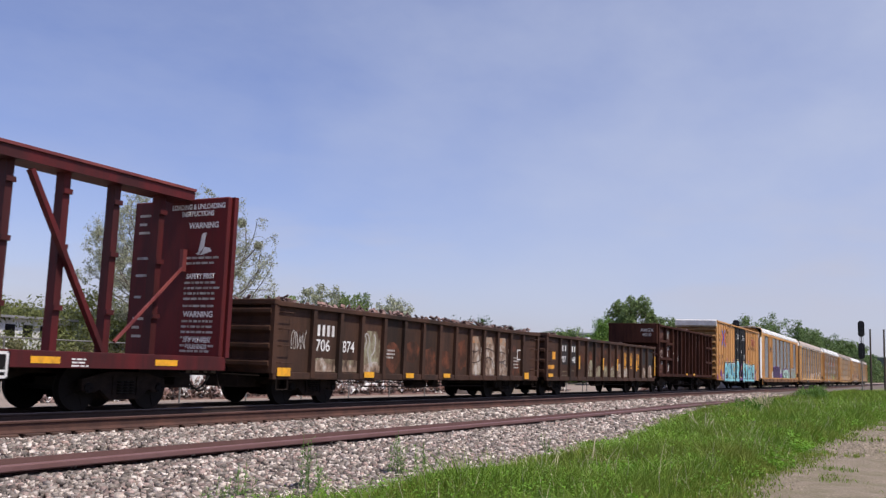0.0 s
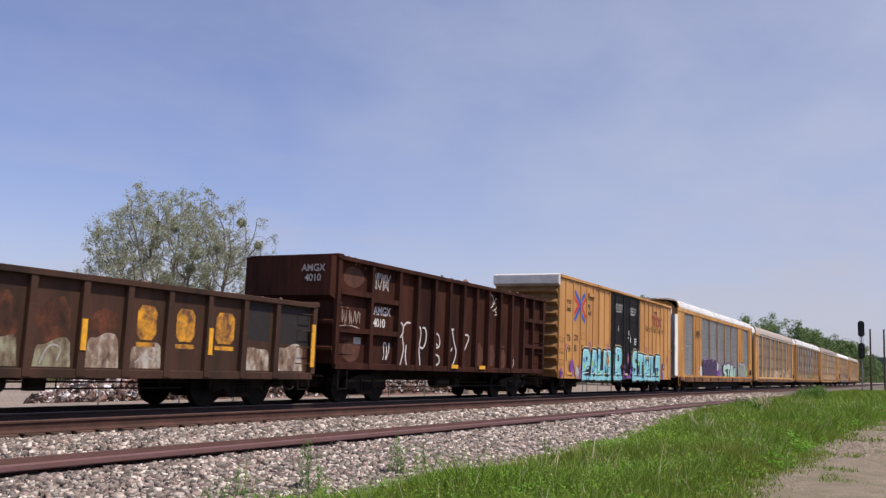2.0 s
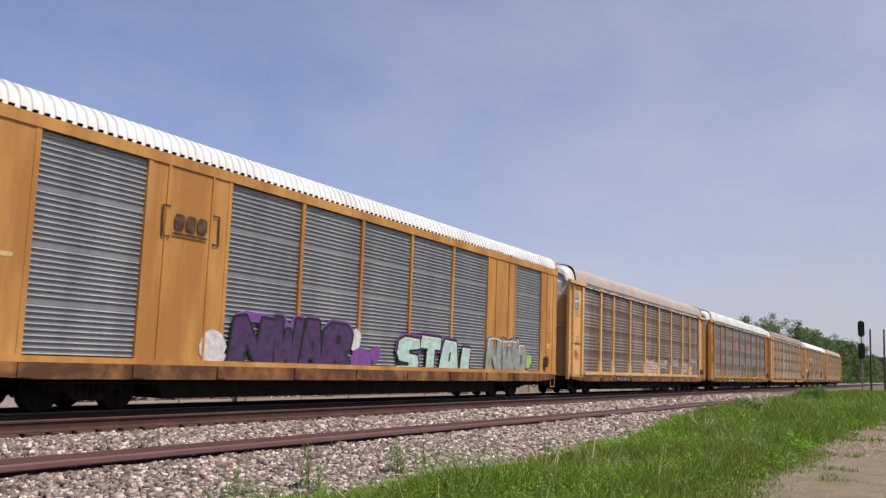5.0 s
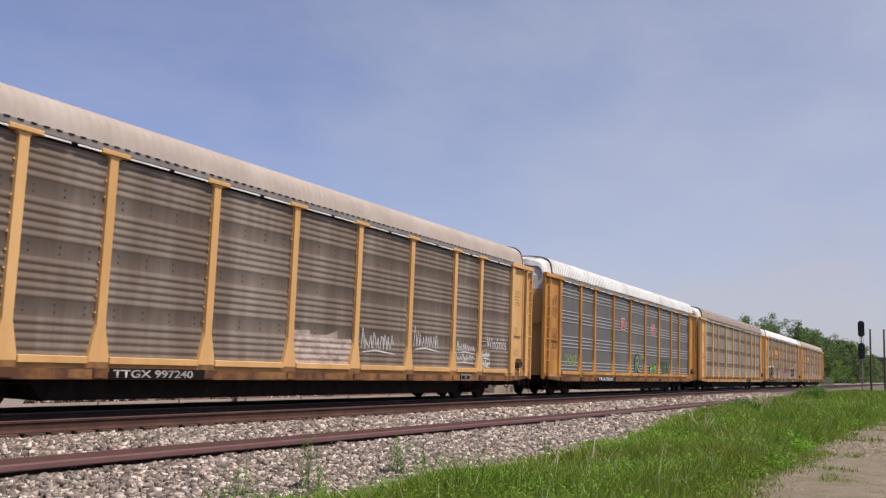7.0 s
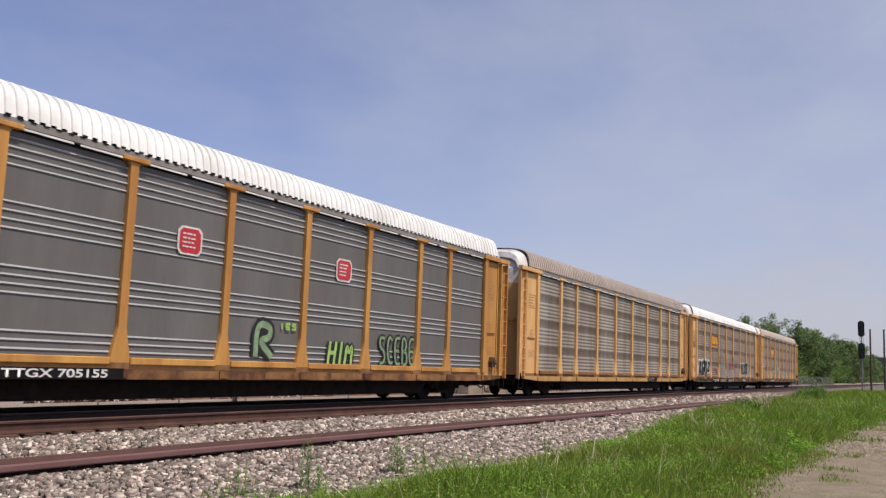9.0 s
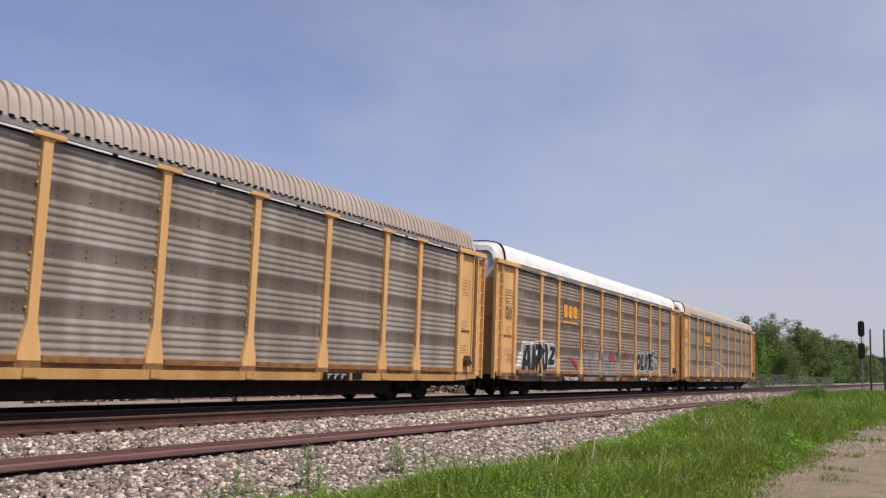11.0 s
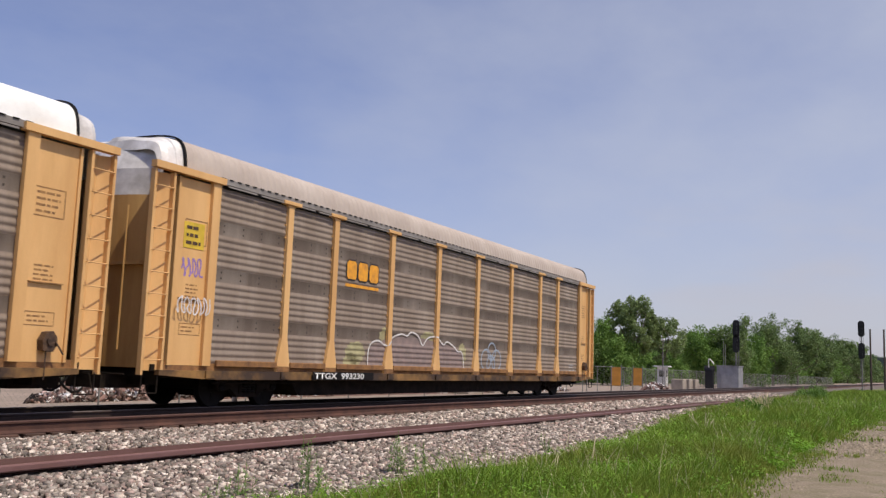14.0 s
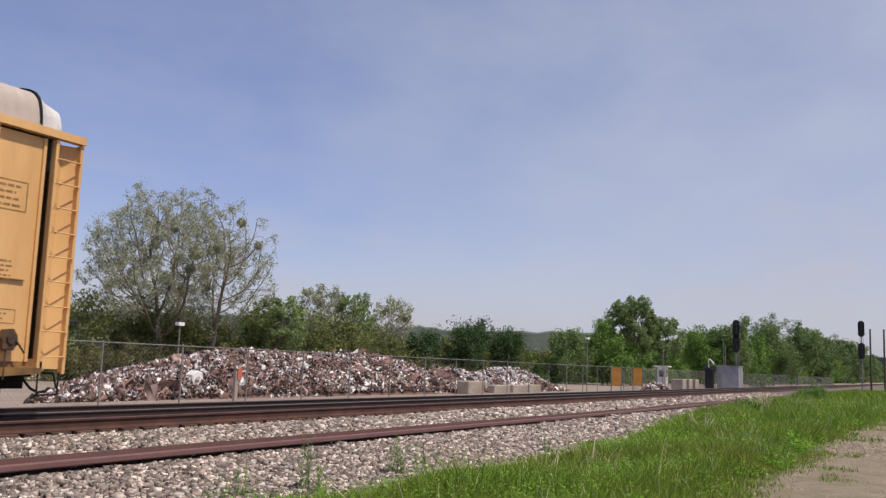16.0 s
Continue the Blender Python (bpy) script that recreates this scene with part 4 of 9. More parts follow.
def handstyle(parent, x, z, w, h, material, y, seed, width=0.035, n=7):
    """A quick signature: leaning uprights, small hooks and an underline."""
    rnd = random.Random(seed)
    lines = []
    for k in range(n):
        a = x + w * (k + 0.1) / n
        d = w / n
        tall = h * rnd.uniform(0.55, 1.0) if k else h * 1.25
        lines.append([(a, z + rnd.uniform(-0.05, 0.05) * h), (a + d * rnd.uniform(0.1, 0.5), z + tall), (a + d * rnd.uniform(0.4, 0.9), z + tall * rnd.uniform(0.3, 0.9)), (a + d * rnd.uniform(0.5, 1.1), z + h * rnd.uniform(-0.1, 0.25))])
    lines.append([(x + 0.05 * w, z - 0.22 * h), (x + 0.45 * w, z - 0.10 * h), (x + 1.05 * w, z - 0.28 * h)])
    for k, pts in enumerate(lines):
        bm = bmesh.new()
        stroke(bm, pts, width * 0.8, -(y + 0.0008 * k), taper=True)
        part("spray_line", bm, material, parent)


def scrawl(parent, x, z, w, h, material, y, seed, width=0.03, loops=7):
    """A quick looping sprayed line."""
    rnd = random.Random(seed)
    bm = bmesh.new()
    pts = []
    phase, rate, sway = rnd.uniform(0, 6), rnd.uniform(0.75, 1.45), rnd.uniform(1.4, 2.4)
    for i in range(loops * 6):
        q = i / (loops * 6 - 1)
        pts.append((x + w * q + 0.35 * w / loops * math.sin(i * sway + rnd.uniform(-0.3, 0.3)), z + h * (0.5 + 0.5 * math.sin(i * rate + phase + rnd.uniform(-0.4, 0.4)))))
    stroke(bm, rounded(pts), width, -(y + 0.004))
    part("spray_scrawl", bm, material, parent)


def blots(parent, items, material, y, name="spray_blot"):
    for k, (cx, cz, rx, rz) in enumerate(items):
        bm = bmesh.new()
        patch(bm, blob(cx, cz, rx, rz, seed=k), -(y + 0.004 + 0.0005 * k))
        part(name, bm, material, parent)


def emblem(parent, x0, x1, z0, z1, material, y, rim=None):
    """The owner's mark as three plain blocks over a bar."""
    w, h = (x1 - x0), (z1 - z0)
    for name, mt, grow, lift in (("emblem_rim", rim, 0.04, 0.0), ("emblem", material, 0.0, 0.004)):
        if mt is None:
            continue
        bm = bmesh.new()
        for i in range(3):
            a, b = x0 + w * (i * 0.345 - 0.0) - grow, x0 + w * (i * 0.345 + 0.29) + grow
            lo, hi = z0 + h * 0.30 - grow, z1 + grow
            c = min(0.10 * h + grow, 0.2)
            patch(bm, [(a + c, lo), (b - c, lo), (b, lo + c), (b, hi - c), (b - c, hi), (a + c, hi), (a, hi - c), (a, lo + c)], -(y + 0.004 + lift))
        if not rim or lift:
            patch(bm, [(x0 - 0.05, z0), (x1, z0), (x1, z0 + h * 0.12), (x0 - 0.05, z0 + h * 0.12)], -(y + 0.004 + lift))
        part(name, bm, mt, parent)


# ---------------------------------------------------------------- autorack
RACK_HALF, RACK_W = 13.55, 1.5
RACK_POSTS = (-9.07, -7.12, -4.27, -1.42, 1.42, 4.27, 7.12, 9.07)


def sheet_profile(z0, z1, groups=4, ridges=5, depth=0.04, sharp=False, share=0.0):
    """Depth and height along a pressed sheet: bands of ridges with plain bands between them."""
    prof = []
    share = share or (0.62 if sharp else 0.77)
    band = (z1 - z0) * share / groups
    plain = (z1 - z0) * (1 - share) / (groups - 1)
    step = band / ridges
    for g in range(groups):
        k = z0 + g * (band + plain)
        for i in range(ridges):
            if sharp:
                prof += [(0.0, k), (depth, k + step * 0.07), (depth * 0.95, k + step * 0.10), (0.0, k + step * 0.30)]
            else:
                prof += [(depth * d, k + step * q) for d, q in ((0.0, 0.0), (0.45, 0.14), (0.85, 0.28), (1.0, 0.42), (0.85, 0.56), (0.45, 0.72), (0.1, 0.88))]
            k += step
        prof.append((0.0, k))
    prof[-1] = (0.0, z1)
    return prof, step


def corrugated(x0, x1, y, z0, z1, outward, groups=4, ridges=5, depth=0.04, sharp=False, share=0.0):
    """A pressed side sheet."""
    bm = bmesh.new()
    prof, step = sheet_profile(z0, z1, groups, ridges, depth, sharp, share)
    loft(bm, [(y + outward * d, z) for d, z in prof], (x0, x1))
    # sharp ridges stay lighter than flats: their highlights are put into the colour
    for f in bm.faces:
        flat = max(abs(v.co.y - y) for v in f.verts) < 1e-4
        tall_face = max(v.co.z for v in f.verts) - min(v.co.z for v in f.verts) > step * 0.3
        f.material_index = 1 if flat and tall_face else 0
    return bm


RACK_SHEET = sheet_profile(0.97, 4.80, 4, 5, 0.022)[0]


def sheet_paint(name, parent, poly, material, lift=0.004, label=""):
    """Paint that lies in the ridges of a rack's side sheet; kept off the posts."""
    zs = np.array([z for d, z in RACK_SHEET])
    ds = np.array([d for d, z in RACK_SHEET])
    bm = bmesh.new()
    fill_shape(bm, [poly], 1.44 + lift, None, 0.09, (zs, ds))
    for f in [f for f in bm.faces if min(abs(f.calc_center_median().x - q) for q in RACK_POSTS) < 0.10]:
        bm.faces.remove(f)
    part(name, bm, material, parent, label, smooth=True)


def roof_profile(w, z_eave, z_top, n=10):
    side = [(1.0, 0.0), (0.985, 0.25), (0.955, 0.50), (0.90, 0.70), (0.80, 0.85), (0.62, 0.94), (0.35, 0.985)]
    side = rounded([(w * a, z_eave + (z_top - z_eave) * b) for a, b in side], 1)
    return [(-a, b) for a, b in side] + [(0.0, z_top)] + side[::-1]


def rack_roof(car, H, W, z_eave, z_top, roof_mat, ribbed):
    bm = bmesh.new()
    n = 112
    flute = 0.0 if roof_mat is ROOF_WHITE else 0.006
    prof = roof_profile(W, z_eave, z_top)
    step = 2 * H / n
    rows = []
    for i in range(n):
        b = -H + i * step
        for k, lift in ((0.0, 0), (0.42, 0), (0.46, 0.055 if ribbed else flute), (0.96, 0.055 if ribbed else flute)):
            rows.append([bm.verts.new((b + k * step, y * (1 + lift * 0.5 / 1.5), z + lift)) for y, z in prof])
    rows.append([bm.verts.new((H, y, z)) for y, z in prof])
    for r0, r1 in zip(rows, rows[1:]):
        for i in range(len(prof) - 1):
            bm.faces.new((r0[i], r1[i], r1[i + 1], r0[i + 1]))
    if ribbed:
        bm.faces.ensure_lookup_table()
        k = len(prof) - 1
        # valley faces get a darker colour that stands in for rib shading
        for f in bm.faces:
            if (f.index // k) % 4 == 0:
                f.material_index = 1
    roof = part("roof", bm, roof_mat, car, smooth=not ribbed)
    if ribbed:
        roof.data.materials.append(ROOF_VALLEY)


def rack_underframe(car, H, W, posts=RACK_POSTS, sill=None, top=0.82):
    sill = sill or SILL_YELLOW
    for s in (-1, 1):
        bm = bmesh.new()
        prism(bm, [(-H + 0.5, top), (-H + 0.5, 0.72), (-H + 2.0, 0.63), (H - 2.0, 0.63), (H - 0.5, 0.72), (H - 0.5, top)], s * (W + 0.02) - 0.06, s * (W + 0.02) + 0.06)
        part("side_sill", bm, sill, car, "rust-streaked yellow side sill")
        if s < 0:
            for px in (-11.6, *posts, 11.6):
                block("stake_pocket", sill, car, px - 0.15, px + 0.15, s * (W + 0.08), s * (W + 0.12), 0.66, top - 0.01)
    bm = bmesh.new()
    prism(bm, [(-H + 0.4, 0.9), (-H + 0.4, 0.66), (-8.3, 0.58), (-8.0, 0.235), (8.0, 0.235), (8.3, 0.58), (H - 0.4, 0.66), (H - 0.4, 0.9)], -1.2, 1.2)
    part("centre_sill", bm, GRIME, car)
    block("floor_deck", GRIME, car, -H + 0.4, H - 0.4, -W + 0.05, W - 0.05, 0.80, 0.93)
    bm = bmesh.new()
    rod(bm, (-11.2, -1.3, 0.55), (-8.2, -1.3, 0.55), 0.02, seg=6)
    rod(bm, (8.2, -1.3, 0.55), (11.4, -1.3, 0.55), 0.02, seg=6)
    for px in (-11.0, -8.6, 8.6, 11.2):
        rod(bm, (px, -1.3, 0.55), (px, -1.3, 0.8), 0.015, seg=6)
    part("brake_rod", bm, GRIME, car)


def end_door(car, e, H, W, material, cap_mat, z_cap=4.35, roof_top=5.70):
    """A curved two-leaf door; the upper part may be of bare metal."""
    for name, zs, mt in (("end_door", (0.85, 2.7, z_cap), material), ("end_door_cap", (z_cap, 4.9, 5.2, 5.5, roof_top - 0.03), cap_mat)):
        bm = bmesh.new()
        rows = []
        for z in zs:
            pull = 0 if z < 4.9 else (z - 4.9) * 0.40
            half = W - 0.14 if z < 4.95 else (W - 0.14) * math.sqrt(max(0.02, 1 - ((z - 4.95) / (roof_top - 4.9)) ** 2))
            rows.append([bm.verts.new((e * (H - 0.42 - pull + 0.32 * math.cos(math.pi / 2 * q)), half * q, z)) for q in [k / 6 for k in range(-6, 7)]])
        for r0, r1 in zip(rows, rows[1:]):
            for i in range(12):
                bm.faces.new((r0[i], r0[i + 1], r1[i + 1], r1[i]))
        part(name, bm, mt, car, "curved clamshell end door" if name == "end_door" else "")
    bm = bmesh.new()
    box(bm, *sorted((e * (H - 0.12), e * (H - 0.07))), -0.03, 0.03, 0.9, 4.6)
    box(bm, *sorted((e * (H - 0.40), e * (H - 0.08))), -W + 0.25, W - 0.25, 2.9, 2.96)
    for y in (-0.85, 0.85):
        rod(bm, (e * (H - 0.05), y, 1.2), (e * (H - 0.05), y, 4.1), 0.02, seg=6)
    part("lock_bar", bm, material, car)


def rungs(car, e, W, n=9, z0=0.80, z1=4.7, x=13.24, w=0.46, material=None):
    for k in range(n):
        z = z0 + (z1 - z0) * (k + 0.5) / n
        bm = bmesh.new()
        rod(bm, (e * x - w / 2, -W - 0.10, z), (e * x + w / 2, -W - 0.10, z), 0.013, seg=6)
        for sx in (e * x - w / 2, e * x + w / 2):
            rod(bm, (sx, -W - 0.10, z), (sx, -W + 0.01, z), 0.013, seg=6)
        part("rung", bm, material or YELLOW, car)


def autorack(x, label, roof_mat, sheet_mat=None, ribbed=True, sharp=False, post_mat=None, seed=0, sill=None):
    sheet_mat, post_mat = sheet_mat or GALV, post_mat or YELLOW
    car = thing("autorack_car", label, "railcar", "autorack cars", (x, TRACK_Y, 0))
    H, W = RACK_HALF, RACK_W
    rack_underframe(car, H, W, sill=sill)
    for s in (-1, 1):
        block("sill_web", SILL_RUST if sill else YELLOW_DULL, car, -H + 0.55, H - 0.55, s * (W - 0.07), s * (W - 0.025), 0.80, 0.97)
    edges = (-11.62, *RACK_POSTS, 11.62)
    for s in (-1, 1):
        for a, b in zip(edges, edges[1:]):
            sheet = part("side_sheet", corrugated(a, b, s * (W - 0.06), 0.97, 4.80, s, 4, 4 if sharp else 5, 0.024 if sharp else 0.022, sharp), sheet_mat, car, smooth=not sharp)
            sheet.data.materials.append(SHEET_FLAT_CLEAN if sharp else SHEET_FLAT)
            if s < 0:
                block("vent_slot", BLACK, car, a, b, s * (W - 0.055), s * (W - 0.04), 4.80, 4.875)
                n = 2
                for q in range(n):
                    c0, c1 = a + 0.25 + (b - a - 0.3) * q / n, a + 0.1 + (b - a - 0.3) * (q + 1) / n
                    block("vent_bar", WHITE if sharp or seed == 2 else FASCIA, car, c0, c1, s * (W + 0.045), s * (W + 0.055), 4.822, 4.858)
                block("foot_ledge", SILL_RUST if sill else post_mat, car, a + 0.25, b - 0.25, s * (W - 0.02), s * (W + 0.06), 0.905, 1.045, bevel=0.014)
        for px in RACK_POSTS:
            bm = bmesh.new()
            w = 0.10
            prism(bm, [(px - 0.24, 0.825), (px + 0.24, 0.825), (px + 0.23, 1.06), (px + w, 1.62), (px + w, 4.74), (px + 0.15, 4.81), (px + 0.27, 4.81), (px + 0.27, 4.90),
                       (px - 0.27, 4.90), (px - 0.27, 4.81), (px - 0.15, 4.81), (px - w, 4.74), (px - w, 1.62), (px - 0.23, 1.06)], s * (W - 0.05), s * (W + 0.035))
            part("post", bm, post_mat, car)
            if s < 0:
                block("foot_plate", SILL_RUST, car, px - 0.235, px + 0.235, -(W + 0.039), -(W + 0.030), 0.83, 0.945)
            block("post_cap", post_mat, car, px - 0.34, px + 0.34, s * (W - 0.03), s * (W + 0.085), 4.815, 4.905, bevel=0.01)
        block("top_rail", FASCIA, car, -11.7, 11.7, s * W - 0.05, s * W + 0.04, 4.875, 5.0)
    if not sharp:
        bm = bmesh.new()
        for a, b in zip(edges, edges[1:]):
            n = max(2, round((b - a) / 0.7))
            for g in range(3):
                for row in (0.28, 0.72):
                    for q in range(n):
                        cx, cz = a + (b - a) * (q + 0.5) / n, 0.97 + 0.737 + g * 1.031 + 0.294 * row
                        patch(bm, [(cx - 0.022, cz - 0.022), (cx + 0.022, cz - 0.022), (cx + 0.022, cz + 0.022), (cx - 0.022, cz + 0.022)], -(W - 0.06 + 0.004))
        tagged(part("vent_hole", bm, HOLE, car), kind="stuff")
    bm = bmesh.new()
    for px in RACK_POSTS if not sharp else ():
        for side in (-0.125, 0.125):
            for k in range(9):
                z = 1.85 + 0.31 * k
                box(bm, px + side - 0.016, px + side + 0.016, -W + 0.012, -W + 0.05, z - 0.018, z + 0.018)
    tagged(part("post_bolt", bm, post_mat, car), kind="stuff")
    bm = bmesh.new()
    for k in range(90):
        px = -11.6 + k * 0.26
        box(bm, px, px + 0.12, -W - 0.068, -W - 0.045, 4.984, 5.006)
    tagged(part("eave_clip", bm, BLACK, car), kind="stuff")
    rack_roof(car, H - 0.9, W, 5.0, 5.74, roof_mat, ribbed)
    for e in (-1, 1):
        for s in (-1, 1):
            block("end_panel", post_mat, car, e * 11.62, e * 12.80, s * (W - 0.08), s * (W - 0.02), 0.92, 4.80, "yellow steel end panel")
            block("end_post", post_mat, car, e * 11.60, e * 11.84, s * (W - 0.02), s * (W + 0.07), 0.92, 4.90)
            block("door_edge", post_mat, car, e * 12.74, e * 12.80, s * (W - 0.02), s * (W + 0.02), 0.92, 4.80)
            bm = bmesh.new()
            plan = [(12.98, W - 0.02), (13.24, W - 0.14), (13.50, W - 0.02), (13.50, W - 0.05), (13.24, W - 0.17), (12.98, W - 0.05)]
            lo, hi = [[bm.verts.new((e * px, s * py, z)) for px, py in plan] for z in (0.80, 4.80)]
            for i in range(6):
                bm.faces.new((lo[i], lo[(i + 1) % 6], hi[(i + 1) % 6], hi[i]))
            for ring in (lo, hi):
                bm.faces.new(ring[0:2] + ring[4:6]), bm.faces.new(ring[1:5])
            part("ladder_panel", bm, post_mat, car)
            for px in (12.98, 13.50):
                block("ladder_stile", post_mat, car, e * px - 0.03, e * px + 0.03, s * (W - 0.05), s * (W + 0.07), 0.72, 4.82)
            block("header", post_mat, car, e * 11.5, e * 13.55, s * (W - 0.04), s * (W + 0.12), 4.84, 4.98)
        rungs(car, e, W, material=post_mat)
        end_door(car, e, H, W, YELLOW_DULL, BARE_METAL)
        bm = bmesh.new()
        hoop = roof_profile(W - 0.02, 5.0, 5.76)
        rings = [[bm.verts.new((e * (H - 0.9) + dx, y * k, z + lift)) for y, z in hoop] for dx, k, lift in ((-0.03, 1.0, 0.0), (-0.03, 1.02, 0.03), (0.03, 1.02, 0.03), (0.03, 1.0, 0.0))]
        for r0, r1 in zip(rings, rings[1:] + rings[:1]):
            for i in range(len(hoop) - 1):
                bm.faces.new((r0[i], r0[i + 1], r1[i + 1], r1[i]))
        part("roof_seal", bm, BLACK, car)
        bm = bmesh.new()
        rows = [[bm.verts.new((e * (H - d), y * k + 0.015 * math.sin(7 * y + 9 * d + seed), z - drop * (z - 4.95) + 0.02 * math.sin(5 * y + 11 * d + seed))) for y, z in roof_profile(W, 4.97, 5.74)]
                for d, k, drop in ((0.9, 0.98, 0.02), (0.72, 0.97, 0.05), (0.70, 0.955, 0.09), (0.50, 0.94, 0.14), (0.36, 0.90, 0.22), (0.30, 0.86, 0.5))]
        for r0, r1 in zip(rows, rows[1:]):
            for i in range(len(r0) - 1):
                bm.faces.new((r0[i], r1[i], r1[i + 1], r0[i + 1]))
        part("roof_hood", bm, BARE_METAL, car, "bare metal hood over the end door")
        # stencils, brake box and step on the near side
        y = W - 0.02
        bm = bmesh.new()
        ink = LETTER_BLACK if seed == 4 and e < 0 else LETTER_FADED
        frame_lines(bm, e * 12.2 - 0.32, e * 12.2 + 0.32, 3.45, 3.95, 0.022, -(y + 0.004))
        part("stencil_frame", bm, ink, car)
        bm = bmesh.new()
        frame_lines(bm, e * 12.2 - 0.30, e * 12.2 + 0.30, 1.55, 1.78, 0.015, -(y + 0.004))
        part("stencil_frame", bm, LETTER_FADED, car)
        bars("stencil", car, e * 12.2 - 0.27, 3.88, -(y + 0.004), 0.54, 4, ink, 0.11, 0.04, seed + 1)
        bars("stencil", car, e * 12.2 - 0.2, 2.6, -(y + 0.004), 0.42, 4, LETTER_FADED, 0.08, 0.03, seed + 2)
        bars("stencil", car, e * 12.2 - 0.25, 1.72, -(y + 0.004), 0.5, 2, LETTER_FADED, 0.08, 0.03, seed + 3)
        bm = bmesh.new()
        box(bm, e * 12.25 - 0.35, e * 12.25 + 0.35, -(W + 0.03), -(W - 0.02), 2.28, 2.30)
        part("hinge_bar", bm, LETTER_FADED, car)
        if e > 0:
            bm = bmesh.new()
            prism(bm, [(12.22, 1.12), (12.42, 1.10), (12.5, 1.22), (12.48, 1.36), (12.40, 1.46), (12.28, 1.44), (12.20, 1.30)], -(W + 0.14), -(W - 0.02))
            rod(bm, (12.35, -W - 0.17, 1.28), (12.35, -W - 0.13, 1.28), 0.075, seg=10)
            bar(bm, (12.42, -W - 0.16, 1.30), (12.62, -W - 0.16, 1.06), 0.025, 0.02, (0, 1, 0))
            rod(bm, (12.32, -W - 0.08, 0.62), (12.32, -W - 0.08, 1.14), 0.014, seg=6)
            part("hand_brake", bm, BRAKE_BROWN, car, "greasy geared hand brake housing with a lever")
        bm = bmesh.new()
        sill_step(bm, e * 13.24, 0.42, 0.36, 0.75, -W - 0.02)
        part("sill_step", bm, GRIME, car)
        add_truck(car, e * 9.75)
    add_couplers(car, H)
    return car


def panel_rack(x, label):
    """The older rack: flush yellow sides with grey louvred panels let in."""
    car = thing("autorack_car", label, "railcar", "autorack cars", (x, TRACK_Y, 0))
    H, W = 13.5, 1.5
    rack_underframe(car, H, W, posts=(-9.1, -6.75, -4.05, -1.35, 1.35, 4.05, 6.75, 9.1), top=0.92)
    panels = [(-11.7, -9.1)] + [(-6.75 + 2.7 * k, -6.75 + 2.7 * (k + 1)) for k in range(5)] + [(9.1, 11.75)]
    solids = [(-13.45, -11.7), (-9.1, -6.75), (6.75, 9.1), (11.75, 13.45)]
    for s in (-1, 1):
        for a, b in panels:
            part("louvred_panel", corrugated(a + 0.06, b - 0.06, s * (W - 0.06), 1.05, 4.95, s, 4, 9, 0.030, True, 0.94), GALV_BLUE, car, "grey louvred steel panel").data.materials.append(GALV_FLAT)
            block("panel_divider", YELLOW, car, a - 0.05, a + 0.06, s * (W - 0.07), s * (W + 0.015), 0.95, 4.98)
            block("panel_divider", YELLOW, car, b - 0.06, b + 0.05, s * (W - 0.07), s * (W + 0.015), 0.95, 4.98)
        for a, b in solids:
            block("side_plate", YELLOW, car, a, b, s * (W - 0.06), s * W, 0.93, 5.0)
        block("top_rail", YELLOW, car, -13.45, 13.45, s * (W - 0.05), s * (W + 0.03), 4.97, 5.19)
        for px in (-8.6, -7.3, 7.4, 8.5, 12.3, 13.0):
            block("stiffener", YELLOW, car, px - 0.03, px + 0.03, s * W, s * (W + 0.03), 0.95, 4.97)
        block("bottom_rail", YELLOW, car, -13.4, 13.4, s * (W - 0.05), s * (W + 0.04), 0.90, 1.03)
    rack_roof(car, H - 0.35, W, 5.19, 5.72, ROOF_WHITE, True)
    for e in (-1, 1):
        end_door(car, e, H + 0.05, W, CAP_WHITE if e < 0 else YELLOW_DULL, YELLOW, z_cap=4.7, roof_top=5.68)
        rungs(car, e, W, 4, 0.95, 2.15, 13.05, 0.42)
        bm = bmesh.new()
        hoop = roof_profile(W, 5.19, 5.74)
        rings = [[bm.verts.new((e * (H - 0.25) + dx, y * k, z + lift)) for y, z in hoop] for dx, k, lift in ((-0.11, 1.0, 0.0), (-0.11, 1.025, 0.035), (0.11, 1.025, 0.035), (0.11, 1.0, 0.0))]
        for r0, r1 in zip(rings, rings[1:] + rings[:1]):
            for i in range(len(hoop) - 1):
                bm.faces.new((r0[i], r0[i + 1], r1[i + 1], r1[i]))
        part("roof_end_arch", bm, YELLOW, car)
        bm = bmesh.new()
        sill_step(bm, e * 13.05, 0.42, 0.40, 0.9, -W - 0.02)
        part("sill_step", bm, YELLOW, car)
        add_truck(car, e * 9.75)
    bm = bmesh.new()
    for v in box(bm, -13.92, -13.42, -W - 0.012, -W + 0.03, 0.98, 4.75):
        v.co.y += 0.05 if v.co.x < -13.6 else 0.0
    part("door_strip", bm, ROOF_WHITE, car, "white strip on the end door's edge")
    for pts in ([(-8.52, 4.12), (-8.72, 4.12), (-8.70, 3.50), (-8.50, 3.50)], [(-7.28, 4.12), (-7.08, 4.12), (-7.06, 3.50), (-7.26, 3.50)]):
        bm = bmesh.new()
        stroke(bm, pts, 0.06, -(W + 0.034))
        part("emblem_bracket", bm, LETTER_BLACK, car)
    emblem(car, -8.38, -7.42, 3.56, 4.0, LETTER_BLACK, W + 0.03)
    block("small_notice", CREAM_SPRAY, car, -12.44, -11.98, -(W + 0.006), -(W + 0.002), 2.66, 2.74)
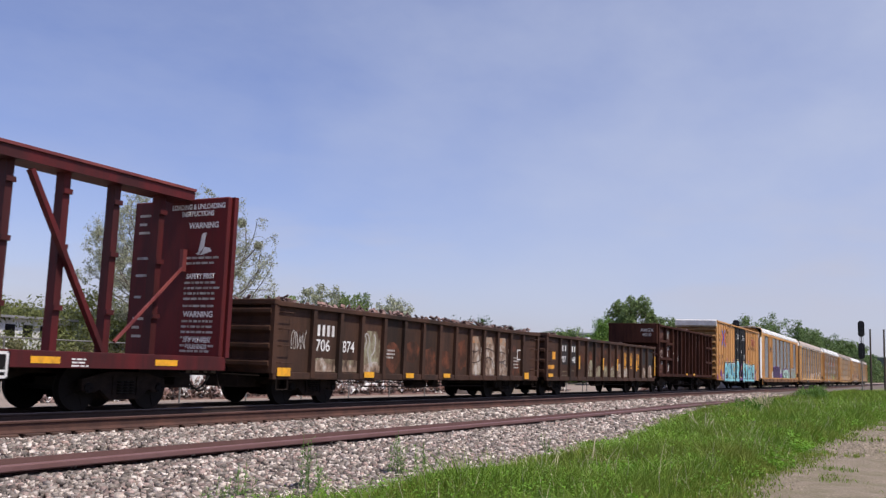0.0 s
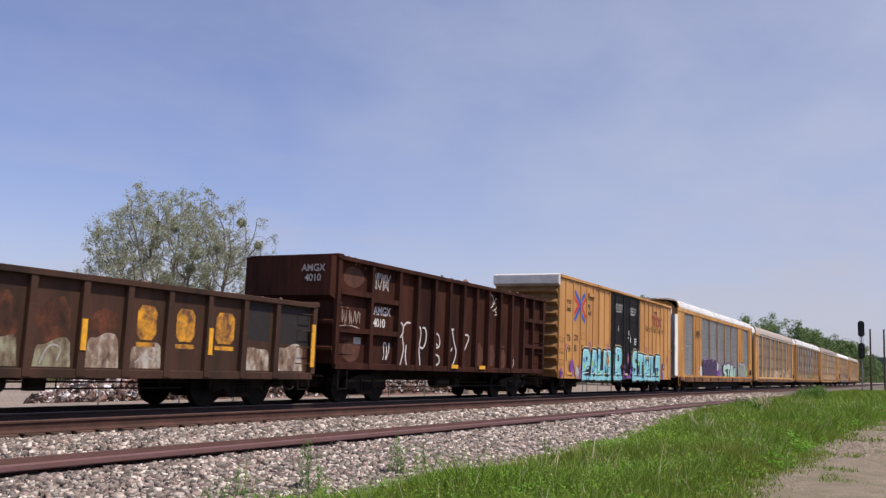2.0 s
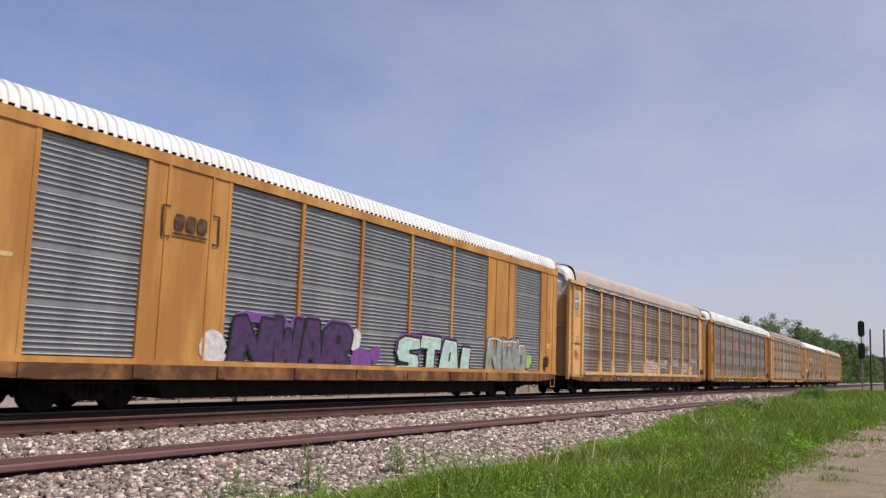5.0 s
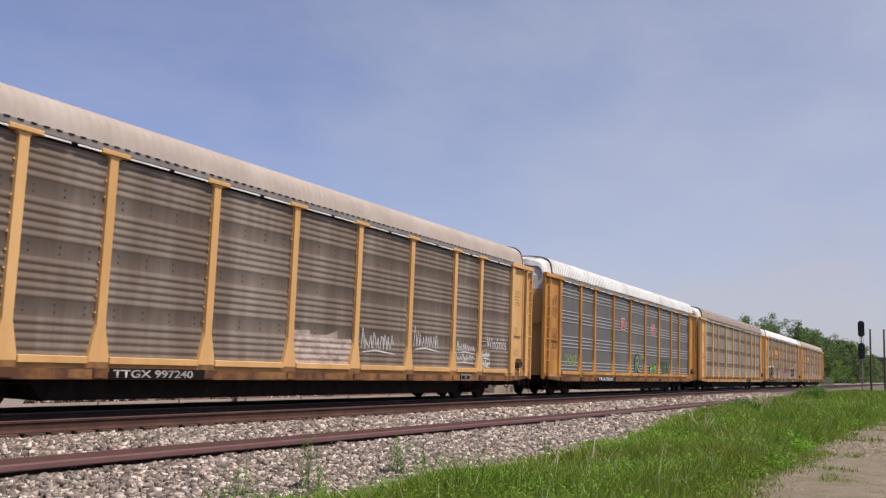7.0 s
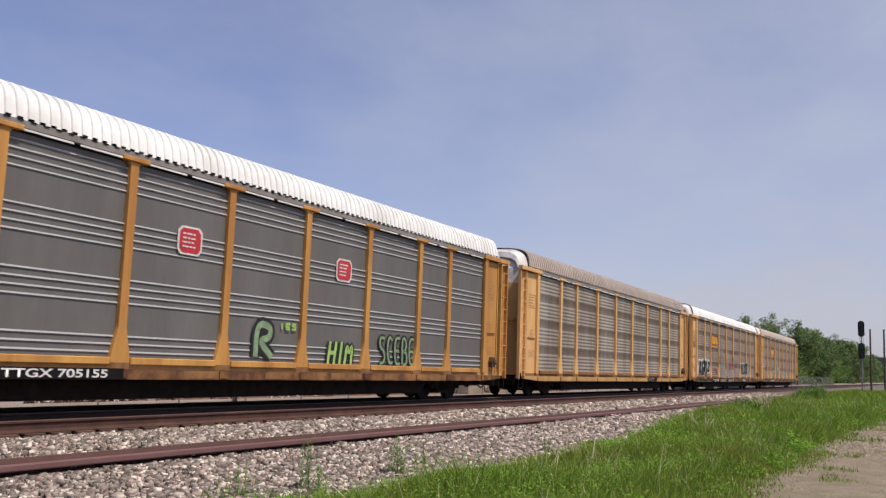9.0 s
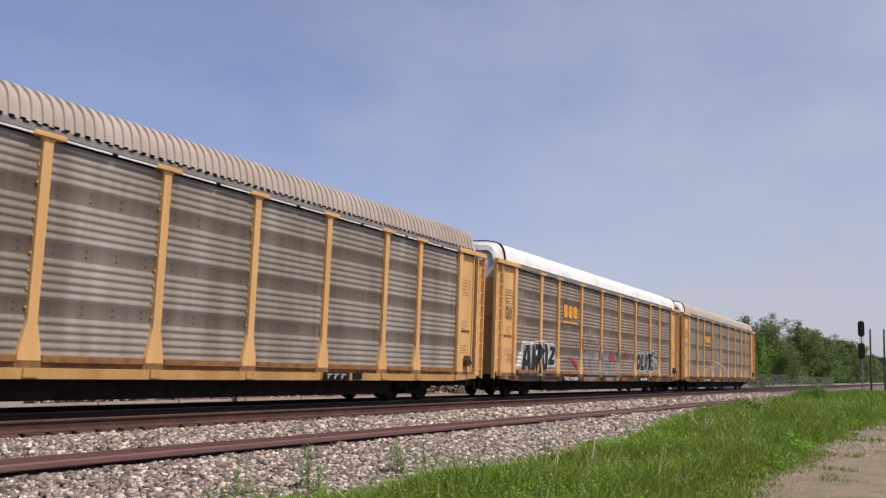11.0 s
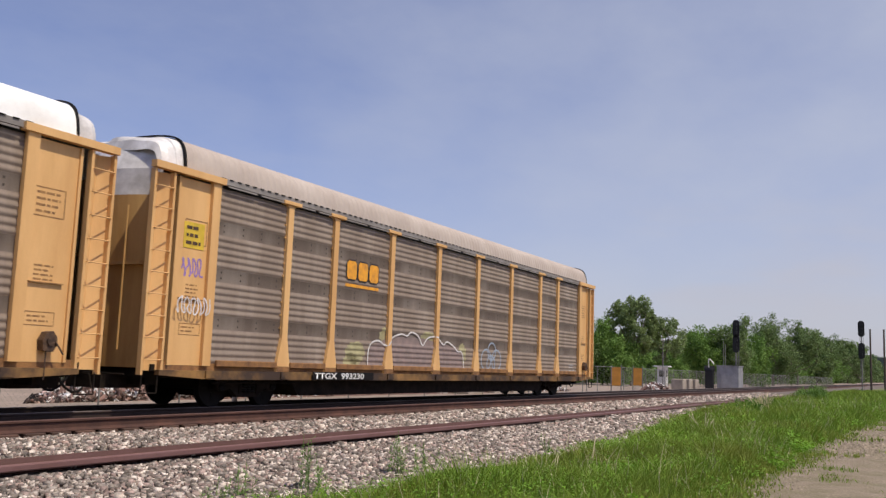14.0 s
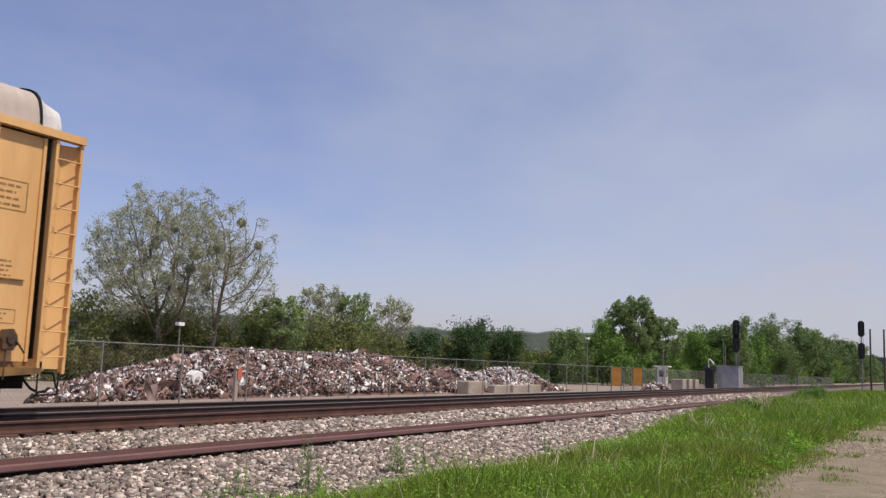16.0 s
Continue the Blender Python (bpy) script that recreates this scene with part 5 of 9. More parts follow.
    bars("stencil", car, 12.45, 2.0 + 0.55, -(W + 0.004), 0.5, 3, LETTER_FADED, 0.12, 0.05, 4)
    bars("stencil", car, 12.4, 3.5, -(W + 0.004), 0.4, 5, LETTER_FADED, 0.09, 0.04, 5)
    block("warning_plate", REFLECTOR, car, 12.35, 12.72, -(W + 0.008), -(W + 0.002), 1.92, 2.12)
    bm = bmesh.new()
    prism(bm, [(12.0, 1.2), (12.2, 1.18), (12.26, 1.35), (12.2, 1.62), (12.06, 1.55)], -(W + 0.16), -W)
    part("hand_brake", bm, BRAKE_BROWN, car)
    add_couplers(car, H)
    return car


# ---------------------------------------------------------------- gondolas
def gondola(x, half, z0, z1, ribs, material, label, deep=0.10, rib_w=0.09, ledges=()):
    car = thing("gondola_car", label, "railcar", "gondola cars", (x, TRACK_Y, 0))
    W = 1.5
    wall = W - deep
    for s in (-1, 1):
        block("side_wall", material, car, -half, half, s * (wall - 0.04), s * wall, z0, z1)
        block("top_chord", material, car, -half, half, s * (W - 0.16), s * (W + 0.03), z1 - 0.07, z1 + 0.05, bevel=0.012)
        block("side_sill", material, car, -half, half, s * (W - 0.14), s * (W - 0.01), z0 - 0.14, z0 + 0.03, bevel=0.012)
        for px in ribs:
            bm = bmesh.new()
            a, b = [bm.verts.new(p) for p in ((px - rib_w, s * (W + 0.01), z0 - 0.1), (px + rib_w, s * (W + 0.01), z0 - 0.1), (px + rib_w * 0.75, s * (W + 0.01), z1 - 0.06), (px - rib_w * 0.75, s * (W + 0.01), z1 - 0.06))], \
                [bm.verts.new(p) for p in ((px - rib_w, s * (wall - 0.01), z0 - 0.1), (px + rib_w, s * (wall - 0.01), z0 - 0.1), (px + rib_w * 0.75, s * (wall - 0.01), z1 - 0.06), (px - rib_w * 0.75, s * (wall - 0.01), z1 - 0.06))]
            bm.faces.new(a)
            for i in range(4):
                bm.faces.new((a[i], b[i], b[(i + 1) % 4], a[(i + 1) % 4]))
            part("side_post", bm, material, car)
        for a, b, z in ledges:
            block("ledge", material, car, a, b, s * wall, s * (W - 0.0), z - 0.07, z + 0.07)
    for e in (-1, 1):
        block("end_wall", material, car, e * (half - 0.06), e * half, -W + 0.08, W - 0.08, z0, z1)
        n = 4
        for k in range(n):
            z = z0 + (z1 - z0) * (k + 0.55) / n
            bm = bmesh.new()
            prism(bm, [(e * half, z - 0.13), (e * (half + 0.12), z - 0.04), (e * (half + 0.12), z + 0.04), (e * half, z + 0.10)], -W + 0.1, W - 0.1)
            part("end_rib", bm, material, car)
        block("end_cap", material, car, e * half - 0.10, e * half + 0.14, -W - 0.02, W + 0.02, z1 - 0.05, z1 + 0.09, bevel=0.02)
        for y in (-W, W - 0.12):
            block("corner_post", material, car, e * half - 0.08, e * half + 0.08, y, y + 0.12, z0, z1)
        for k in range(4):
            z = z0 + 0.25 + k * 0.4
            if z < z1 - 0.1:
                bm = bmesh.new()
                rod(bm, (e * (half - 0.60), -W - 0.06, z), (e * (half - 0.18), -W - 0.06, z), 0.013, seg=6)
                for q in (0.60, 0.18):
                    rod(bm, (e * (half - q), -W - 0.06, z), (e * (half - q), -wall, z), 0.013, seg=6)
                part("rung", bm, material, car)
        bm = bmesh.new()
        sill_step(bm, e * (half - 0.35), 0.42, 0.40, z0, -W + 0.02)
        part("sill_step", bm, GRIME, car)
        add_truck(car, e * (half - 2.15))
    block("floor_deck", GRIME, car, -half + 0.1, half - 0.1, -wall + 0.02, wall - 0.02, z0 - 0.02, z0 + 0.05)
    block("centre_sill", GRIME, car, -half, half, -0.25, 0.25, 0.60, z0)
    for k in range(9):
        px = -half + 1 + k * (2 * half - 2) / 8
        block("crossbearer", GRIME, car, px - 0.06, px + 0.06, -W + 0.14, W - 0.14, z0 - 0.18, z0 - 0.02)
    bm = bmesh.new()
    rod(bm, (-0.9, -0.9, 0.55), (0.0, -0.9, 0.55), 0.17, seg=12)
    part("air_tank", bm, GRIME, car)
    bm = bmesh.new()
    for px in (-3, -1.2, 0.9, 2.4, 3.4):
        rod(bm, (px, -1.2, 0.45), (px, -1.2, z0), 0.015, seg=6)
    rod(bm, (-4.0, -1.2, 0.45), (4.0, -1.2, 0.45), 0.018, seg=6)
    rod(bm, (-half + 1.2, -0.7, 0.55), (half - 1.2, -0.7, 0.55), 0.02, seg=6)
    part("brake_rod", bm, GRIME, car)
    block("brake_valve", GRIME, car, 0.5, 0.85, -1.0, -0.8, 0.40, 0.66)
    add_couplers(car, half + 0.1)
    return car


def scrap_load(x, half, z, label, seed):
    """A heap of torn metal showing over the rim."""
    rnd = random.Random(seed)
    bm = bmesh.new()
    for k in range(900):
        cx, cy = rnd.uniform(-half + 0.3, half - 0.3), -1.28 + 2.5 * rnd.random() ** 1.6
        cz = z + 0.02 + 0.14 * noise.noise((cx * 0.8, cy, seed)) + rnd.uniform(-0.08, 0.08)
        m = Euler((rnd.uniform(-1, 1), rnd.uniform(-1, 1), rnd.uniform(0, 6))).to_matrix()
        a, b, c = rnd.uniform(0.05, 0.22), rnd.uniform(0.03, 0.12), rnd.uniform(0.01, 0.05)
        for v in box(bm, -a / 2, a / 2, -b / 2, b / 2, -c / 2, c / 2):
            v.co = m @ v.co + Vector((cx, cy, cz))
    box(bm, -half + 0.2, half - 0.2, -1.25, 1.25, z - 1.2, z - 0.22)
    ob = solid("scrap_load", bm, SCRAP_DARK, label, "scrap metal", kind="stuff", at=(x, TRACK_Y, 0))
    return ob


# ---------------------------------------------------------------- boxcar
BOX_POSTS = (-8.65, -7.72, -6.75, -5.93, -5.05, -4.20, -3.35, -2.55, 2.72, 3.62, 4.45, 5.25, 6.05, 6.90, 7.75, 8.6)


def box_face(x):
    """How far the boxcar's side stands proud at x: posts, doors and sheet."""
    if -2.40 < x < 2.58:
        return 0.0
    return 0.02 if min(abs(x - p) for p in BOX_POSTS) < 0.07 else -0.02


def paint_face(x):
    """The relief under thick paint, level with the sill."""
    return max(0.012, box_face(x))


def boxcar(x0, x1):
    half, W = (x1 - x0) / 2, 1.5
    car = thing("boxcar", "yellow steel boxcar with black plug doors and teal graffiti", "railcar", "", ((x0 + x1) / 2, TRACK_Y, 0))
    d0, d1 = -2.40, 2.58
    for s in (-1, 1):
        for a, b in ((-half, d0), (d1, half)):
            block("side_wall", YELLOW_BOX, car, a, b, s * (W - 0.08), s * (W - 0.02), 0.80, 5.05)
        for px in BOX_POSTS:
            bm = bmesh.new()
            prism(bm, [(px - 0.06, 0.84), (px + 0.06, 0.84), (px + 0.05, 4.90), (px - 0.05, 4.90)], s * (W - 0.03), s * (W + 0.02))
            part("side_post", bm, YELLOW_BOX, car)
        block("top_rail", YELLOW_BOX, car, -half, half, s * (W - 0.06), s * (W + 0.06), 4.97, 5.10, bevel=0.012)
        block("top_rail", YELLOW_BOX, car, -4.6, 7.2, s * (W + 0.06), s * (W + 0.10), 4.99, 5.08)
        block("side_sill", YELLOW_BOX, car, -half, half, s * (W - 0.06), s * (W + 0.01), 0.74, 0.84)
        for a, b in ((d0, 0.06), (0.10, d1)):
            block("plug_door", BLACK, car, a, b, s * (W - 0.06), s * W, 0.86, 4.95, "black plug door with white stencilled notices")
            for k in range(5):
                z = 1.15 + k * 0.86
                block("door_rib", BLACK, car, a + 0.08, b - 0.08, s * W, s * (W + 0.02), z, z + 0.09)
            for k in (0.22, 0.78):
                px = a + (b - a) * k
                bm = bmesh.new()
                rod(bm, (px, s * (W + 0.05), 0.95), (px, s * (W + 0.05), 4.9), 0.022, seg=6)
                part("lock_rod", bm, BLACK, car)
    bm = bmesh.new()
    loft(bm, [(-W - 0.02, 5.08), (-W + 0.1, 5.12), (0, 5.125), (W - 0.1, 5.12), (W + 0.02, 5.08)], [(-half + k * (2 * half) / 24) for k in range(25)])
    part("roof", bm, ROOF_GREY, car)
    for e in (-1, 1):
        block("end_wall", END_YELLOW, car, e * (half - 0.08), e * (half - 0.02), -W + 0.03, W - 0.03, 0.8, 5.02)
        for k in range(8):
            z = 1.05 + k * 0.47
            bm = bmesh.new()
            prism(bm, [(e * (half - 0.02), z - 0.10), (e * (half + 0.17), z + 0.02), (e * (half + 0.18), z + 0.06), (e * (half - 0.02), z + 0.20)], -W + 0.09, W - 0.09)
            part("end_rib", bm, END_YELLOW, car)
        bm = bmesh.new()
        prism(bm, [(e * (half - 0.02), 4.60), (e * (half + 0.18), 4.68), (e * (half + 0.22), 4.70), (e * (half + 0.22), 5.06), (e * (half - 0.02), 5.14)], -W + 0.0, W - 0.0)
        part("end_cap", bm, CAP_WHITE, car, "white end panel under the roof")
        for k in range(4):
            z = 1.05 + k * 0.47
            bm = bmesh.new()
            rod(bm, (e * (half - 0.52), -W - 0.09, z), (e * (half - 0.10), -W - 0.09, z), 0.014, seg=6)
            for q in (0.52, 0.10):
                rod(bm, (e * (half - q), -W - 0.09, z), (e * (half - q), -W + 0.02, z), 0.014, seg=6)
            part("rung", bm, YELLOW_BOX, car)
        bm = bmesh.new()
        sill_step(bm, e * (half - 0.31), 0.44, 0.42, 0.85, -W - 0.02)
        part("sill_step", bm, GRIME, car)
        bm = bmesh.new()
        ex = e * (half + 0.2)
        for y in (-0.75, -0.35):
            rod(bm, (ex, y, 0.9), (ex, y, 2.0), 0.016, seg=6)
        for k in range(3):
            rod(bm, (ex, -0.75, 1.05 + 0.4 * k), (ex, -0.35, 1.05 + 0.4 * k), 0.014, seg=6)
        part("end_ladder", bm, YELLOW_BOX, car)
        add_truck(car, e * (half - 2.3))
    block("floor_deck", GRIME, car, -half + 0.05, half - 0.05, -W + 0.1, W - 0.1, 0.76, 0.84)
    block("centre_sill", GRIME, car, -half, half, -0.25, 0.25, 0.55, 0.76)
    bm = bmesh.new()
    rod(bm, (-4.6, -1.25, 0.58), (4.0, -1.25, 0.58), 0.025, seg=6)
    for px in (-4.2, -2.8, -1.4, 0.2, 1.6, 3.4):
        rod(bm, (px, -1.25, 0.58), (px, -1.25, 0.78), 0.018, seg=6)
    part("brake_rod", bm, GRIME, car)
    bm = bmesh.new()
    rod(bm, (0.5, -0.8, 0.55), (1.4, -0.8, 0.55), 0.17, seg=10)
    part("air_tank", bm, GRIME, car)
    add_couplers(car, half + 0.2)
    # lettering and marks; the near face is at y = -W
    f = -(W - 0.014)
    p = -(W + 0.026)
    text("lettering", "next\nload", 0.33, LETTER_BLACK, car, -8.49, 3.94, f, stretch=0.85, bold=0.011)
    text("lettering", "any\nroad", 0.33, LETTER_BLACK, car, -5.82, 3.94, f, stretch=0.85, bold=0.011)
    for words, size, bx, bz in (("TB", 0.38, -8.46, 2.34), ("OX", 0.38, -7.62, 2.38), ("66", 0.40, -8.36, 1.88), ("30", 0.40, -7.61, 1.92), ("55", 0.34, -6.60, 1.98)):
        text("lettering", words, size, LETTER_BLACK, car, bx, bz, f, stretch=1.05, bold=0.011)
    text("lettering", "Railcar Pooling Experts", 0.44, LETTER_BROWN, car, 3.78, 3.36, f, stretch=0.925, bold=0.006)
    bm = bmesh.new()
    stroke(bm, dense(rounded([(-7.52, 4.54), (-6.96, 4.18), (-6.77, 3.96), (-6.96, 3.72), (-7.52, 3.26)], 2), 0.02), 0.19, -(W + 0.006))
    stroke(bm, dense([(-6.76, 4.10), (-6.18, 4.52)], 0.02), 0.19, -(W + 0.006))
    stroke(bm, dense([(-6.76, 3.70), (-6.16, 3.24)], 0.02), 0.19, -(W + 0.006))
    for v in bm.verts:
        v.co.y -= box_face(v.co.x)
    part("road_emblem", bm, BLUE_PAINT, car)
    bm = bmesh.new()
    stroke(bm, dense([(-7.60, 4.28), (-6.99, 3.94), (-7.60, 3.52)], 0.02), 0.17, -(W + 0.009))
    stroke(bm, dense([(-6.06, 4.33), (-6.56, 3.92), (-6.04, 3.45)], 0.02), 0.17, -(W + 0.009))
    for v in bm.verts:
        v.co.y -= box_face(v.co.x)
    part("road_emblem", bm, RED_PAINT, car)
    bm = bmesh.new()
    patch(bm, [(5.08, 4.16), (6.30, 4.16), (6.30, 4.30), (5.08, 4.30)], -(W + 0.026))
    for a in (5.42, 5.92):
        patch(bm, [(a, 3.70), (a + 0.20, 3.70), (a + 0.20, 4.155), (a, 4.155)], -(W + 0.026))
    stroke(bm, [(6.36, 4.24), (7.06, 3.74)], 0.16, -(W + 0.026))
    stroke(bm, [(7.04, 4.20), (6.78, 3.99)], 0.16, -(W + 0.028))
    stroke(bm, [(6.60, 3.94), (6.36, 3.72)], 0.16, -(W + 0.028))
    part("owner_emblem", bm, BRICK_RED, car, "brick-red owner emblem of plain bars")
    bm = bmesh.new()
    stroke(bm, [(5.38, 4.72), (5.38, 4.50), (6.08, 4.47)], 0.09, p)
    part("owner_emblem", bm, LETTER_BLACK, car)
    text("lettering", "CLOSE THIS DOOR\nBEFORE CLOSING\nMAIN DOOR", 0.155, WHITE, car, -1.18, 4.34, -(W + 0.024), center=True, stretch=0.9, bold=0.0008)
    text("lettering", "CLOSE AND LOCK\nBOTH DOORS BEFORE\nMOVING CAR", 0.145, WHITE, car, 1.25, 4.32, -(W + 0.024), center=True, stretch=0.85, bold=0.0008)
    for x, z, w, n in ((1.62, 2.86, 0.5, 3), (0.55, 3.2, 0.2, 3)):
        bars("stencil", car, x, z, -(W + 0.006), w, n, WHITE, 0.13, 0.09, int(x * 10))
    bm = bmesh.new()
    patch(bm, [(0.78, 2.98), (1.0, 2.98), (1.0, 2.62), (0.78, 2.62)], -(W + 0.006))
    patch(bm, [(0.42, 2.92), (0.6, 2.92), (0.56, 2.76), (0.46, 2.80)], -(W + 0.006))
    stroke(bm, [(-1.2, 3.1), (-1.1, 3.38)], 0.05, -(W + 0.006))
    part("stencil", bm, WHITE, car)
    block("yellow_label", REFLECTOR, car, -8.42, -7.86, p - 0.004, p, 0.90, 1.02)
    block("yellow_label", REFLECTOR, car, -8.50, -8.36, p - 0.004, p, 1.55, 2.0)
    bars("stencil", car, -8.3, 1.5, f, 0.6, 4, LETTER_FADED, 0.09, 0.04, 8)
    bm = bmesh.new()
    frame_lines(bm, -6.55, -6.2, 2.48, 2.75, 0.025, f)
    part("stencil_frame", bm, LETTER_FADED, car)
    block("grab_bracket", YELLOW_BOX, car, -5.85, -4.95, -(W + 0.09), -(W + 0.02), 4.45, 4.62)
    # graffiti
    for cx, cz, rx, rz in ((-7.86, 1.2, 0.24, 0.30), (-6.85, 1.05, 0.12, 0.36), (-9.15, 0.98, 0.18, 0.2), (7.15, 1.35, 0.12, 0.3), (7.3, 0.95, 0.14, 0.2)):
        blots(car, [(cx, cz, rx, rz)], SPRAY_PURPLE, W + 0.022)
    for cx, cz, rx, rz in ((-8.58, 2.05, 0.09, 0.13), (-5.55, 2.24, 0.13, 0.14), (-2.95, 2.26, 0.12, 0.13), (3.85, 2.3, 0.09, 0.14), (8.4, 1.95, 0.12, 0.2), (-7.86, 1.2, 0.26, 0.33)):
        bm = bmesh.new()
        stroke(bm, [(cx + rx * math.cos(k * 0.5), cz + rz * math.sin(k * 0.5)) for k in range(14)], 0.05, -(W + 0.03))
        part("spray_ring", bm, SPRAY_VIOLET, car)
    for cx in (-7.25, 7.55):
        blots(car, [(cx, 1.0, 0.17, 0.26)], SPRAY_PINK, W + 0.03)
    scrawl(car, -7.45, 0.85, 0.5, 0.4, SPRAY_WHITE, W + 0.034, 3, 0.03, 4)
    for k, (cx, cz, rx, rz, mt) in enumerate(((-0.30, 1.05, 0.24, 0.14, SPRAY_PURPLE), (-0.12, 1.36, 0.20, 0.13, SPRAY_DARK_PURPLE), (0.55, 0.86, 0.42, 0.10, SPRAY_PURPLE), (0.86, 1.12, 0.22, 0.16, SPRAY_PURPLE), (0.45, 1.78, 0.14, 0.30, SPRAY_PURPLE), (0.45, 1.74, 0.06, 0.17, ORANGE_LOGO), (0.15, 0.98, 0.30, 0.05, CREAM_SPRAY), (-0.45, 1.42, 0.10, 0.14, BRICK_RED), (0.98, 1.48, 0.10, 0.14, SPRAY_DARK_PURPLE), (-0.3, 0.80, 0.3, 0.09, SPRAY_DARK_PURPLE))):
        blots(car, [(cx, cz, rx, rz)], mt, W + 0.024 + 0.0012 * k)
    word = (("P", -6.56, -5.47, 0.68, 2.06), ("A", -5.42, -4.42, 0.68, 2.08), ("L", -4.42, -3.66, 0.68, 2.14), ("M", -3.66, -2.45, 0.68, 2.10), ("R", -1.94, -0.62, 0.68, 2.30),
            ("S", 1.18, 2.18, 0.66, 2.22), ("T", 2.22, 3.24, 0.66, 2.08), ("W", 3.28, 4.78, 0.66, 2.04), ("L", 4.80, 5.60, 0.66, 2.05), ("7", 5.64, 6.72, 0.66, 2.10))
    # black ground under each run of letters
    for a, b, top in ((-6.52, -5.5, 2.06), (-5.4, -3.7, 2.10), (-3.62, -2.5, 2.05), (-1.95, -0.6, 2.2), (1.15, 2.3, 2.15), (2.3, 4.8, 2.0), (4.82, 6.66, 2.02)):
        bm = bmesh.new()
        fill_shape(bm, [[(a, 0.70), (b, 0.70), (b, top - 0.10), ((a + b) / 2, top), (a, top - 0.06)]], W + 0.0035, paint_face)
        part("spray_outline", bm, SPRAY_BLACK, car)
    for a, b in ((-2.4, -1.95), (-0.55, 1.15)):
        block("spray_ground", SPRAY_BLACK, car, a, b, -(W + 0.016), -(W + 0.011), 0.74, 0.86)
    piece(car, word, TEAL, SPRAY_BLACK, W + 0.006, paint_face, 0.16, CREAM_SPRAY, SPRAY_SHINE, 0.04, (SPRAY_LIME, SPRAY_BLUE))
    for k, (g, x0, x1, z0, z1) in enumerate(word):
        m, w = (x0 + x1) / 2, x1 - x0
        lines = [[(x0 + 0.12 * w, z0 + 0.36), (m, z0 + 0.40), (m + 0.08 * w, z0 + 0.62), (x1 - 0.1 * w, z0 + 0.60)], [(x0 + 0.3 * w, z0 + 0.22), (m + 0.1 * w, z0 + 0.25), (x1 - 0.12 * w, z0 + 0.22)]]
        if k % 2:
            lines.append([(m + 0.1 * w, z1 - 0.15), (m + 0.16 * w, z1 - 0.5), (x1 - 0.16 * w, z1 - 0.55)])
        sprayed(car, lines, 0.035, SPRAY_BLACK, W + 0.024, paint_face)
        sprayed(car, [[(x0 + 0.14 * w, z0 + 0.30), (m, z0 + 0.335), (x1 - 0.2 * w, z0 + 0.33)]], 0.03, SPRAY_SHINE, W + 0.024, paint_face)
    # the shaded foot of the letters
    rnd = random.Random(12)
    for a, b in ((-6.4, -2.3), (-1.9, -0.5), (1.2, 6.7)):
        q = a
        while q < b - 0.2:
            w = rnd.uniform(0.22, 0.5)
            bm = bmesh.new()
            z = 0.66 + rnd.uniform(0.0, 0.05)
            fill_shape(bm, [[(q, z), (q + w, z), (q + w + 0.05, z + rnd.uniform(0.12, 0.22)), (q + 0.06, z + rnd.uniform(0.10, 0.2))]], W + 0.026, paint_face)
            part("spray_foot", bm, TEAL if rnd.random() < 0.75 else SPRAY_PALE, car)
            sprayed(car, [[(q + 0.04, z + 0.22), (q + w * 0.5, z + 0.25), (q + w, z + 0.22)]], 0.035, SPRAY_BLACK, W + 0.028, paint_face)
            q += w + rnd.uniform(0.02, 0.08)
    blots(car, [(-2.95, 1.62, 0.20, 0.28)], ORANGE_WORN, W + 0.046)
    block("consolidated_plate", BLACK, car, 7.36, 7.76, p - 0.003, p + 0.004, 1.38, 1.72)
    bars("stencil", car, 7.40, 1.68, p - 0.006, 0.32, 4, WHITE, 0.08, 0.045, 6)
    return car


# ---------------------------------------------------------------- centre-beam flatcar
def end_marks(parent, material, x, items):
    """Marks on a face that looks along -x: (y, z, width, height) blocks."""
    bm = bmesh.new()
    for y, z, w, h in items:
        bm.faces.new([bm.verts.new((x, yy, zz)) for yy, zz in ((y, z), (y - w, z), (y - w, z + h), (y, z + h))])
    part("stencil", bm, material, parent)


def end_text(parent, words, size, material, x, y, z, stretch=1.0):
    ob = text("lettering", words, size, material, parent, 0, 0, 0, center=True, stretch=stretch, bold=0.006)
    ob.data.transform(Matrix(((0, 1, 0, x), (-1, 0, 0, y), (0, 0, 1, z), (0, 0, 0, 1))))


CB_POST = 10.3


